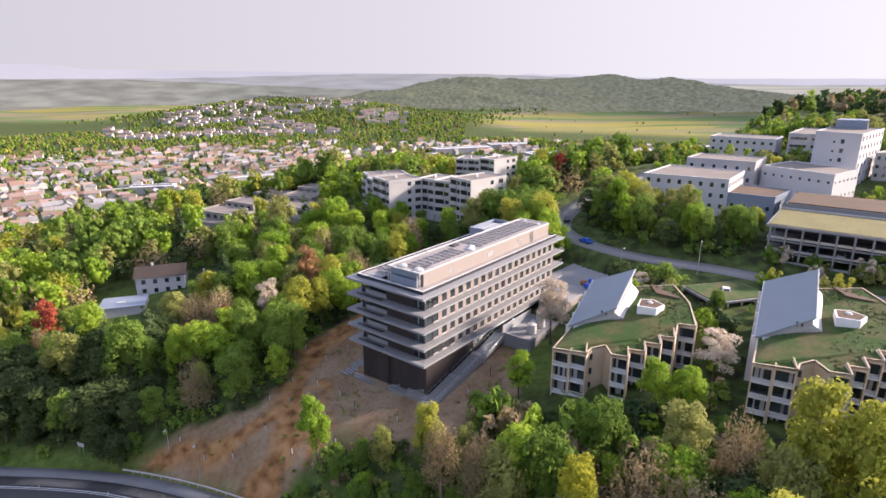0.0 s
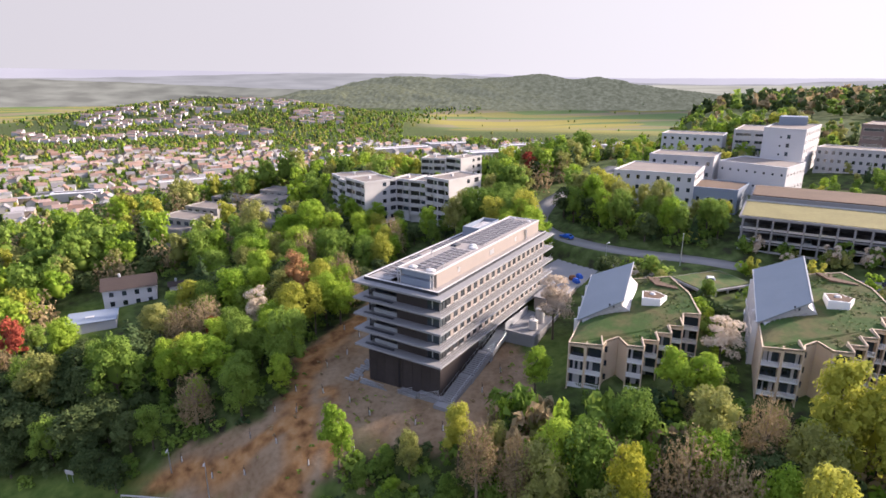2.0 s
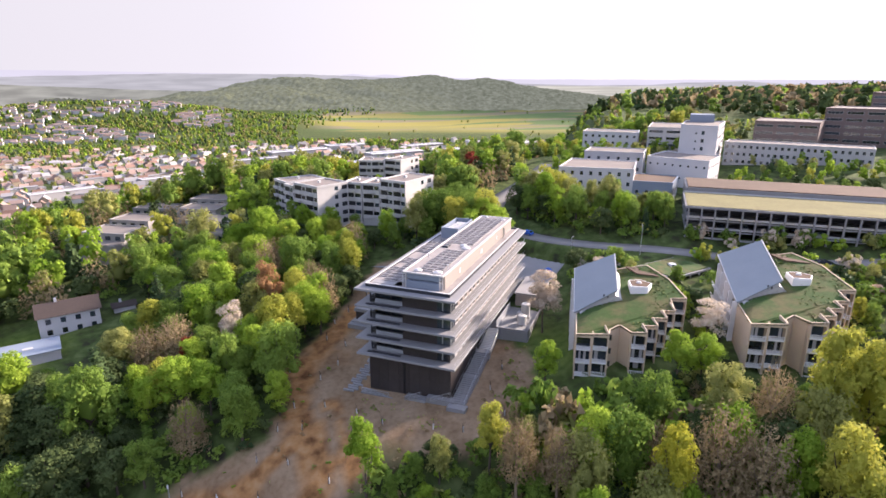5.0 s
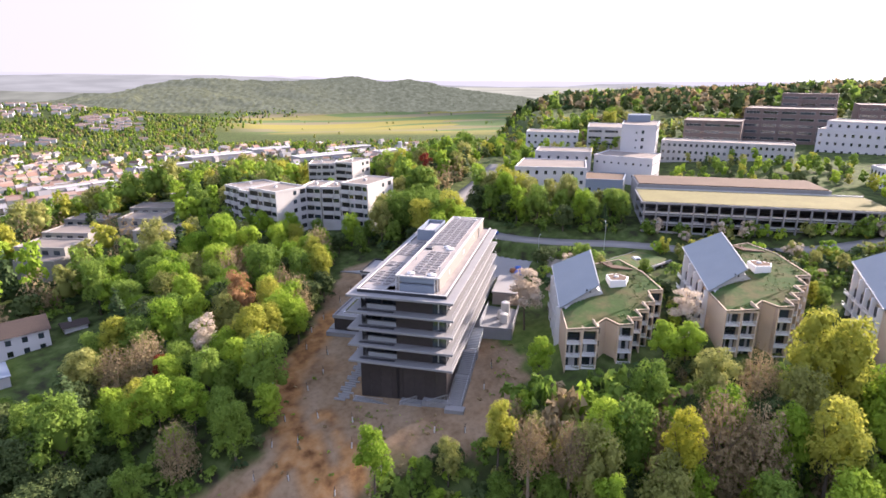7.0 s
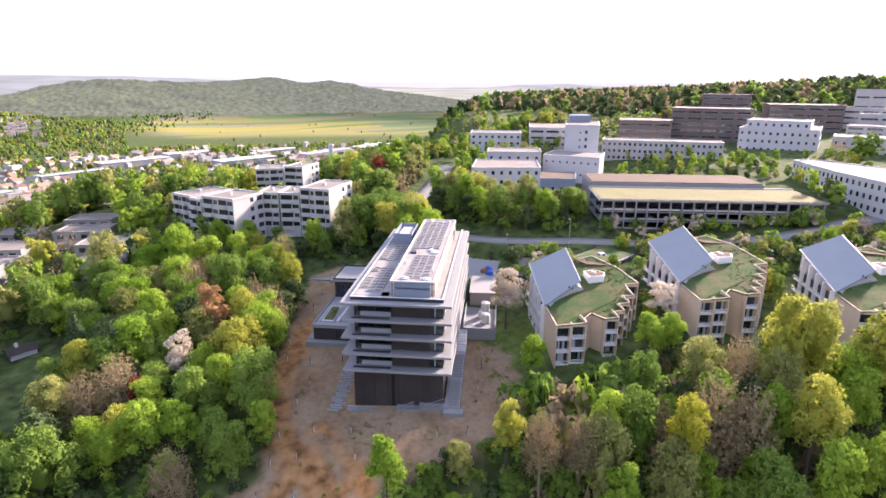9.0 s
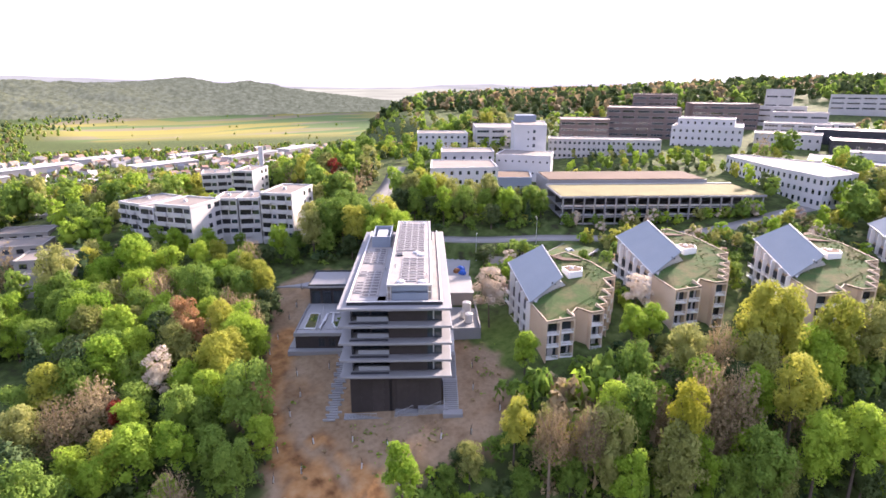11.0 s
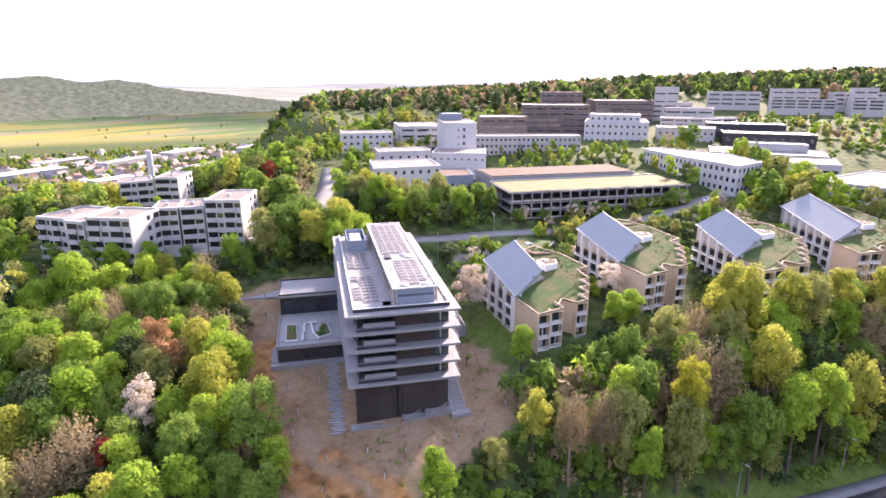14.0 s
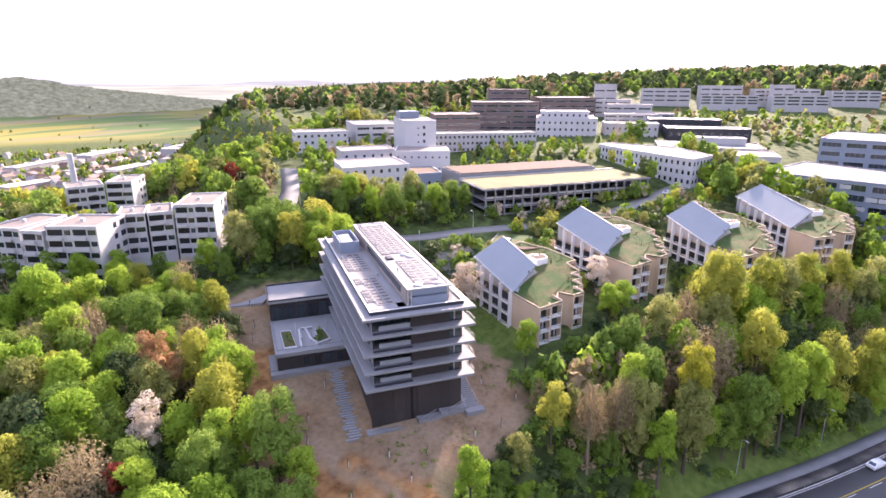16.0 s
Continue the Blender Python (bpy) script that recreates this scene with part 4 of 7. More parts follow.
    for i in range(n):
        a = 10.2 + i * pitch
        part("pier", Geo().box(a, a + 0.3, -0.3, 0.85, -6, plane(a, 0) - 0.35), pale_white, h)
        for s in range(5):
            f = -4.2 + 2.72 * s
            zt = plane(a, 0) - 0.4
            if f + 2.2 > zt:
                continue
            part("side_window", Geo().box(a + 0.35, a + pitch - 0.1, -0.3, 0.06, f + 0.25, min(f + 2.4, zt)), DARK_PANE, h)
            part("side_floor", Geo().box(a + 0.3, a + pitch, -0.3, 0.7, f, f + 0.2), pale_white, h)
            g = Geo().box(a + 0.3, a + pitch, 0.68, 0.76, f + 0.95, f + 1.02)
            for j in range(7):
                g.box(a + 0.4 + j * (pitch - 0.5) / 6, a + 0.5 + j * (pitch - 0.5) / 6, 0.7, 0.74, f + 0.2, f + 0.95)
            part("side_railing", g, pale_white, h)
    # stair turret on the green roof
    tz = top(17, -12)
    tp = [(15.5, -11.0), (15.8, -14.4), (18.4, -15.5), (20.3, -13.2), (19.4, -10.8)]
    part("stair_turret", Geo().prism(tp[::-1], tz - 1.5, tz + 1.5), pale_white, h, "white polygonal stair turret")
    mid = np.mean(tp, axis=0)
    part("turret_roof", Geo().prism([tuple(mid + 0.88 * (np.array(p) - mid)) for p in tp][::-1], tz + 1.3, tz + 1.53), SEDUM_BROWN, h)
    part("turret_light", Geo().tube(18.2, -12.8, tz + 1.53, tz + 1.8, 0.6, 0.4), TRIM, h)
    part("back_terrace", Geo().prism([(e - 3, -17.5), (e + 2.5, -15.4), (e + 2.5, -11), (e - 2, -13)][::-1], top(e, -14) - 0.2, top(e, -14) + 0.05), SEDUM_BROWN, h)
    return h


HOUSES = [(19.4, 92.1, 5.7, (0.49, 0.872), 15.9), (48.3, 80.5, 8.9, (0.511, 0.859), 19.0), (68.5, 59.8, 9.2, (0.667, 0.745), 18.0), (99.3, 43.4, 9.5, (0.785, 0.62), 27.5)]
for i, spot in enumerate(HOUSES):
    student_house(*spot, seed=i)


# ---- buildings behind ----
def block(name, label, corners, z0, z1, wall, roof, storeys=0, faces=(), group="", win=(1.2, 1.5), pitch=2.6, frame=None, band=False, head=0.9, rim=True, base=5.0):
    """A flat-roofed building on a plan, anticlockwise, with windows on the named sides."""
    o = corners[0]
    h = thing(name, Matrix.Translation((o[0], o[1], z0)), label, "building", group)
    c = [(x - o[0], y - o[1]) for x, y in corners]
    H = z1 - z0
    part("shell", Geo().prism(c, -base, H), wall, h)
    mid = np.mean(c, axis=0)
    if rim:
        g = Geo()
        for p, q in zip(c, c[1:] + c[:1]):
            d = Vector((q[0] - p[0], q[1] - p[1], 0)).normalized()
            n = Vector((-d.y, d.x, 0))
            a, b = Vector((*p, H)), Vector((*q, H))
            g.beam(a + n * 0.1 + Vector((0, 0, 0.2)), b + n * 0.1 + Vector((0, 0, 0.2)), 0.4, 0.5)
        part("rim", g, wall, h)
    part("flat_roof", Geo().prism([tuple(mid + 0.985 * (np.array(p) - mid)) for p in c], H - 0.3, H + 0.08), roof, h)
    sh = H / storeys if storeys else 3
    for i in faces:
        p, q = np.array(c[i]), np.array(c[(i + 1) % len(c)])
        span = np.hypot(*(q - p))
        turn = math.degrees(math.atan2(q[1] - p[1], q[0] - p[0]))
        d = (q - p) / span
        n = np.array([d[1], -d[0]])
        if band:
            m = window_meshes(span * 0.9 / max(1, round(span / 9)) - 0.8, win[1], 0.08, 3, frame or TRIM, 0.06)
            count = max(1, round(span / 9))
        else:
            m = window_meshes(win[0], win[1], 0.08, 0, frame or TRIM, 0.06)
            count = max(1, int((span - 1.2) / pitch))
        for s in range(storeys):
            for j in range(count):
                at = p + d * (span * (j + 0.5) / count) + n * 0.01
                put_window(m, h, at[0], at[1], s * sh + head, turn)
    return h


def flats(label, wings):
    """A stepped block of flats: each wing by the two corners of its front roof edge, its depth, roof height and storeys."""
    o = wings[0][0]
    h = thing("apartment_block", Matrix.Translation((o[0], o[1], 0)), label, "building", "apartment blocks")
    for p, q, depth, H, storeys in wings:
        p, q = np.array(p) - o, np.array(q) - o
        length = float(np.hypot(*(q - p)))
        wing = new("wing", Geo().box(0, length, 0.02, depth, H - 22, H).mesh("wing", FLATS_WALL))
        wing.parent = h
        wing.matrix_local = pose(p[0], p[1], 0, 0, 0, math.degrees(math.atan2(q[1] - p[1], q[0] - p[0])))
        tagged(wing, "white concrete wing with recessed loggias")
        put("roof_deck", Geo().box(0.35, length - 0.35, 0.4, depth - 0.35, H, H + 0.08).mesh("roof_deck", FLAT_ROOF), wing)
        put("roof_rim", Geo().box(-0.1, length + 0.1, -0.15, 0.38, H - 0.3, H + 0.45).box(-0.1, length + 0.1, depth - 0.35, depth + 0.1, H - 0.3, H + 0.45).box(-0.1, 0.33, 0.38, depth - 0.35, H - 0.3, H + 0.45).box(length - 0.33, length + 0.1, 0.38, depth - 0.35, H - 0.3, H + 0.45).mesh("roof_rim", FLATS_WALL), wing)
        n = max(1, round(length / 5.5))
        bay = length / n
        for k in range(storeys):
            f = H - 2.85 * (k + 1)
            for b in range(n):
                x0, wide = b * bay + 0.3, bay - 0.6
                side = wide * (0.58 if (b + k) % 2 else 0.66)
                put("loggia", Geo().box(x0, x0 + side, -0.03, 0.02, f + 1.0, f + 2.45).mesh("loggia", DARK_PANE), wing)
                put("balcony_front", Geo().box(x0 - 0.1, x0 + side + 0.1, -0.75, -0.62, f - 0.1, f + 0.95).box(x0 - 0.1, x0 + side + 0.1, -0.62, -0.03, f - 0.1, f + 0.1).mesh("balcony_front", FLATS_WALL), wing)
                put("window", Geo().box(x0 + side + 0.35, x0 + wide, -0.025, 0.02, f + 1.05, f + 2.3).mesh("window", GLASS), wing)
            for x in (-0.03, length):
                put("end_window", Geo().box(x, x + 0.03, depth * 0.55, depth * 0.55 + 1.4, f + 1.0, f + 2.3).mesh("end_window", GLASS), wing)
                put("end_loggia", Geo().box(x, x + 0.03, depth * 0.78, depth * 0.78 + 2.2, f + 1.0, f + 2.4).mesh("end_loggia", DARK_PANE), wing)
        put("roof_vent", Geo().chamfered(length * 0.4, length * 0.4 + 0.9, depth * 0.45, depth * 0.45 + 0.9, H + 0.08, H + 0.9, 0.1).mesh("roof_vent", TRIM), wing)
    return h


flats("white stepped apartment block above the trees", [((-30.6, 218.3), (-27.0, 209.5), 15, 26.3, 4), ((-27.6, 206.6), (-25.2, 201.8), 14, 26.3, 5), ((-24.7, 200.9), (-18.2, 190.6), 13.0, 27.5, 5)])
flats("white stepped apartment block above the trees", [((-8.6, 199.1), (-3.2, 195.2), 11, 27.3, 4), ((-2.9, 194.6), (2.2, 191.2), 12, 27.3, 4), ((2.4, 190.6), (9.0, 182.9), 16.5, 29.0, 5)])
flats("pale flat-roofed apartment block among trees", [((5.7, 254.1), (15.9, 250.2), 12, 26.8, 4), ((16.2, 249.8), (21.8, 243.8), 15, 27.6, 4)])
TERRACED = []
for x, y, u, z in ((-59.6, 204, (0.9, -0.43), 14.6), (-65, 226, (0.9, -0.43), 14.2), (-62, 241, (0.9, -0.43), 14.6), (-49, 270, (0.92, -0.4), 13.5), (-90, 205, (0.88, -0.47), 12.8), (-86, 222, (0.88, -0.47), 12.6), (-84, 250, (0.9, -0.43), 10.5)):
    TERRACED.append((x, y, u))
    t = thing("terraced_house", facing(x, y, z - 1.6, u), "flat-roofed grey terraced house among trees", "house", "terraced houses")
    part("wall", Geo().box(0, 15, 0, 10, -5, 3.4), DULL_WALL, t)
    part("roof", Geo().box(0.4, 14.6, 0.4, 9.6, 3.3, 3.46), FLAT_ROOF, t)
    part("rim", Geo().box(-0.1, 15.1, -0.1, 0.3, 3.4, 3.8).box(-0.1, 15.1, 9.7, 10.1, 3.4, 3.8).box(-0.1, 0.3, 0.3, 9.7, 3.4, 3.8).box(14.7, 15.1, 0.3, 9.7, 3.4, 3.8), DULL_WALL, t)
    part("annex_step", Geo().box(3, 15, -5, -0.11, -5, 1.2), DULL_WALL, t)
    part("annex_roof", Geo().box(3.3, 14.7, -4.7, -0.4, 1.2, 1.32), FLAT_ROOF, t)
    for j in range(4):
        part("window", Geo().box(1.2 + 3.5 * j, 3.0 + 3.5 * j, -0.04, 0, 1.5, 2.8), GLASS, t)

block("clinic_building", "white three-storey flat-roofed clinic building", [(66, 187), (87.5, 173.5), (101, 191), (82, 206)], 21, 31, WHITE, FLAT_ROOF, 3, (0, 1, 3), pitch=2.9, head=1.0)
block("clinic_annex", "dark grey low annex with flat green roof", [(80, 180), (98, 166), (110, 178), (100, 188)], 17, 27, SHEET_GREY, SEDUM_BROWN, 2, (0, 1), pitch=2.8)
block("clinic_hall", "pale roof pavilion between white clinic buildings", [(88, 207), (106, 194), (116, 206), (98, 219)], 22, 33.5, OFFWHITE, FLAT_ROOF, 3, (0,), pitch=3.2)
block("clinic_tower", "white six-storey clinic tower with few windows", [(134, 209), (142, 196.5), (166, 219), (154, 230)], 24, 42.6, WHITE, FLAT_ROOF, 6, (1,), pitch=4, win=(1.3, 1.6))
tower_win = window_meshes(1.3, 1.6, 0.08, 0, TRIM, 0.06)
tower_small = window_meshes(0.8, 0.9, 0.08, 0, TRIM, 0.06)
tower = bpy.data.objects["clinic_tower"]
for s in range(5):
    for f, m in ((0.62, tower_win), (0.44, tower_small)):
        put_window(m, tower, 8 * f - 0.008, -12.5 * f - 0.01, 2.4 + 3.2 * s, math.degrees(math.atan2(-12.5, 8)))
part("roof_plant", Geo().prism([(16, 14), (24, 8), (30, 16), (22, 21)], 18.4, 22), SHEET_GREY, tower)
block("clinic_wing", "white two-storey clinic wing below the tower", [(110, 197), (121.5, 176.5), (137, 188), (127, 208)], 22.5, 32, WHITE, FLAT_ROOF, 2, (0, 1), pitch=2.6, win=(0.9, 0.9), head=2.0)
block("clinic_wing", "white clinic wing with a row of windows", [(125, 271), (146, 254), (157, 268), (136, 285)], 25, 35, WHITE, FLAT_ROOF, 3, (0, 3), pitch=3, win=(1.4, 1.4))
block("clinic_wing", "pale clinic wing with ribbon windows", [(150, 252), (168, 236), (190, 262), (172, 278)], 25, 38, OFFWHITE, FLAT_ROOF, 4, (0,), band=True, win=(1, 1.3))
block("long_wing", "long pale clinic wing with rows of windows", [(155, 206), (189, 166), (199, 174), (165, 214)], 26, 35.2, OFFWHITE, FLAT_ROOF, 3, (0, 1), pitch=2.2, win=(1.2, 1.4))
block("brick_complex", "brown brick clinic complex with flat roofs", [(196, 232), (214, 212), (236, 228), (218, 250)], 28, 41.5, BROWNSTONE, FLAT_ROOF, 4, (0,), band=True, win=(1, 1.3))
block("brick_complex", "brown brick clinic complex with flat roofs", [(240, 232), (262, 196), (292, 216), (270, 250)], 30, 47, BROWNSTONE, FLAT_ROOF, 5, (0, 1), band=True, win=(1, 1.4))
block("brick_complex", "tall brown brick clinic block with flat roof", [(286, 244), (300, 220), (330, 238), (316, 262)], 32, 54, BROWNSTONE, FLAT_ROOF, 6, (0, 1), band=True, win=(1, 1.4))
block("brick_complex", "brown brick clinic complex with flat roofs", [(318, 218), (340, 184), (372, 206), (350, 240)], 33, 48, BROWNSTONE, FLAT_ROOF, 4, (0, 1), band=True, win=(1, 1.4))
block("pale_institute", "pale institute block with set-back top floor", [(230, 184), (243, 152), (276, 166), (264, 198)], 28, 39.5, WHITE, FLAT_ROOF, 3, (0, 1), pitch=2.8)
block("pale_institute", "pale top floor of an institute block", [(236, 184), (246, 158), (268, 167), (258, 193)], 39.6, 43, WHITE, FLAT_ROOF, 1, (0,), pitch=3, base=0)
block("pale_institute", "pale low institute block among trees", [(252, 150), (262, 122), (282, 128), (272, 158)], 28, 36.5, OFFWHITE, FLAT_ROOF, 2, (0, 1), pitch=3)
block("curved_institute", "white curved institute with a row of windows", [(147, 84.5), (164, 80), (186, 98), (190, 130), (180, 131), (160, 106)], 22, 32.2, WHITE, FLAT_ROOF, 3, (0, 4, 5), pitch=2.5, win=(1.3, 1.7))
block("institute_block", "pale institute block with terraces", [(186, 73), (191, 57), (214, 62), (208, 80)], 18, 30, OFFWHITE, FLAT_ROOF, 3, (0, 1), band=True, win=(1, 1.3))
block("lecture_hall", "dark flat-roofed lecture hall with pale roof edge", [(256, 116), (269, 75), (290, 82), (277, 123)], 26, 35, FRAME, PAVING, 2, (0,), pitch=4)
block("lecture_hall", "dark upper lecture hall with pale roof edge", [(282, 132), (292, 93), (312, 99), (302, 138)], 28, 38, FRAME, PAVING, 2, (0,), pitch=4)
block("low_institute", "long low pale institute with roof plant", [(208, 110), (219, 64), (246, 70), (236, 118)], 20, 30, DULL_WALL, PAVING, 2, (0, 1), band=True, win=(1, 1.2))
block("roof_plant_house", "pale plant house on a long low institute", [(226, 100), (233, 74), (243, 77), (236, 103)], 30.2, 33.2, OFFWHITE, PAVING, 0, (), base=0)
block("low_institute", "brown low laboratory between pale institutes", [(196, 98), (202, 82), (216, 86), (210, 102)], 19, 28, BROWNSTONE, FLAT_ROOF, 2, (0, 1), pitch=3.2)
block("glass_institute", "long grey-green glass institute with white panels", [(165, 62), (150, 12), (178, 0), (206, 48)], 13, 27.3, SHEET_GREY, FLAT_ROOF, 4, (0, 3), band=True, win=(1, 2.2), frame=METAL, head=0.6)
glass_house = bpy.data.objects["glass_institute"]
for f, s, n in ((0.02, 3, 2), (0.02, 2, 5), (0.25, 1, 3), (0.5, 3, 1), (0.66, 2, 2), (0.6, 1, 1)):
    for i in range(n):
        a, b = f + 0.07 * i, f + 0.07 * i + 0.065
        g = Geo().beam((-15 * a - 0.12, -50 * a + 0.04, 3.55 * s + 1.7), (-15 * b - 0.12, -50 * b + 0.04, 3.55 * s + 1.7), 0.1, 1.5)
        part("white_panel", g, TRIM, glass_house)
block("glass_institute", "grey glass institute on the upper terrace", [(222, 44), (216, 8), (262, 0), (268, 36)], 20, 36, SHEET_GREY, FLAT_ROOF, 4, (3, 0), band=True, win=(1, 2.0), frame=METAL)
for x, y, l, w, z, hgt in ((452, 178, 40, 18, 42, 11), (474, 134, 34, 16, 43, 12.5), (440, 128, 44, 14, 41, 7), (482, 92, 50, 18, 43, 10), (470, 78, 16, 12, 43, 13.5), (446, 76, 40, 16, 41, 7.5), (505, 36, 36, 18, 43, 8.5), (400, 205, 18, 14, 38, 19), (360, 205, 40, 16, 35, 11), (330, 172, 30, 16, 32, 12), (300, 165, 34, 18, 31, 8), (316, 150, 26, 14, 31, 8)):
    block("campus_block", "pale flat-roofed campus block below the wood", [(x, y), (x + 0.3 * l, y - 0.95 * l), (x + 0.3 * l + 0.95 * w, y - 0.95 * l + 0.3 * w), (x + 0.95 * w, y + 0.3 * w)], z, z + hgt, OFFWHITE, FLAT_ROOF, 3, (0,), band=True, win=(1, 1.3))

# parking deck with a dry green roof
P0, P1 = np.array([82.0, 138.6]), np.array([135.0, 98.2])
pd = (P1 - P0) / np.hypot(*(P1 - P0))
deck = thing("parking_deck", facing(P0[0], P0[1], 16.5, pd), "open parking deck with concrete posts and dry green roof", "car park")
length = float(np.hypot(*(P1 - P0)))
part("roof_slab", Geo().box(-1, length + 1, -1, 21.4, 9.2, 9.8), CONCRETE, deck)
part("green_roof", Geo().box(-0.5, length + 0.5, -0.5, 20.6, 9.7, 9.95), SEDUM_DRY, deck, "straw-yellow sedum roof")
part("brown_roof", Geo().box(0.5, length - 8.5, 22.4, 41, 11.2, 11.6), SEDUM_BROWN, deck, "brown sedum roof strip")
part("brown_roof_slab", Geo().box(0, length - 8, 21.8, 41.5, 0, 11.3), CONCRETE, deck)
part("roof_kerb", Geo().box(-0.6, length + 0.6, 20.7, 21.2, 9.8, 10.3), TRIM, deck)
# near-black wall colour stands in for the shade deep inside the deck
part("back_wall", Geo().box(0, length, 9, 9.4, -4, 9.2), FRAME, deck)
for s in range(3):
    part("deck_floor", Geo().box(-0.5, length + 0.5, -0.4, 20, 3.0 * s - 0.35, 3.0 * s), CONCRETE, deck)
    part("guard", Geo().box(-0.5, length + 0.5, -0.5, -0.42, 3.0 * s + 0.35, 3.0 * s + 0.95), METAL, deck)
post = Geo().chamfered(-0.22, 0.22, -0.5, 0.1, -4, 9.2, 0.02).mesh("post", CONCRETE)
for i in range(20):
    put("post", post, deck, i * length / 19, -0.4, 0)


# ---- villa, garages and small buildings ----
def gable_house(name, label, x, y, z, turn, l, w, h, ridge, wall, roof, hip=0.0, group=""):
    t = thing(name, pose(x, y, z, 0, 0, turn), label, "house", group)
    part("wall", Geo().box(0, l, 0, w, -3, h), wall, t)
    g = Geo()
    o = 0.5
    g.add([(-o, -o, h - 0.1), (l + o, -o, h - 0.1), (l + o, w + o, h - 0.1), (-o, w + o, h - 0.1), (hip - o * (hip == 0), w / 2, h + ridge), (l - hip + o * (hip == 0), w / 2, h + ridge)], [(0, 1, 5, 4), (2, 3, 4, 5), (1, 2, 5), (3, 0, 4), (3, 2, 1, 0)])
    part("roof", g, roof, t)
    part("chimney", Geo().box(l * 0.3, l * 0.3 + 0.6, w / 2 - 0.3, w / 2 + 0.3, h + ridge - 0.6, h + ridge + 0.8), wall, t)
    return t


DARK_TILE = shade("dark_brown_tiles", (0.05, 0.037, 0.032), 0.85, vary=0.2, grain=2, stain=0.2)
villa = gable_house("villa", "white two-storey villa with brown tiled roof in garden", -88.5, 155, 0.3, 18, 13.0, 8.5, 5.6, 2.3, WHITE, DARK_TILE)
for s in range(2):
    for j in range(4):
        part("window", Geo().box(1.5 + 3.1 * j, 2.6 + 3.1 * j, -0.05, 0, 0.9 + 2.7 * s, 2.2 + 2.7 * s), GLASS, villa)
    part("window", Geo().box(-0.05, 0, 2.0, 3.2, 0.9 + 2.7 * s, 2.2 + 2.7 * s), GLASS, villa)
garage = thing("garage", pose(-92, 141.5, -0.6, 0, 0, 18), "low garage with a grey flat roof", "garage")
part("wall", Geo().box(0, 11, 0, 8, -3, 2.4), WHITE, garage)
part("roof", Geo().chamfered(-0.3, 11.3, -0.3, 8.3, 2.4, 2.65, 0.05), SHEET_GREY, garage)
part("roof_light", Geo().box(4, 6, 3, 4, 2.65, 2.8), TRIM, garage)
gable_house("garden_shed", "small white shed with brown roof", -74, 163, 1.6, 18, 5, 4, 2.2, 0.8, WHITE, DARK_TILE)
hut = thing("garage_court", pose(57.5, 113, 11.6, 0, 0, 14), "low garage court with a grassed flat roof", "garage")
part("roof", Geo().chamfered(0, 15, 0, 11, 3.2, 3.7, 0.05), CONCRETE, hut)
part("green_roof", Geo().box(0.5, 14.5, 0.5, 10.5, 3.6, 3.85), SEDUM, hut)
# wall behind the posts, coloured near-black for the shaded recess
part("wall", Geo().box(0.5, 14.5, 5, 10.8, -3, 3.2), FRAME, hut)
for i in range(5):
    part("post", Geo().box(0.3 + 3.5 * i, 0.6 + 3.5 * i, 0.3, 0.6, -3, 3.2), TRIM, hut)


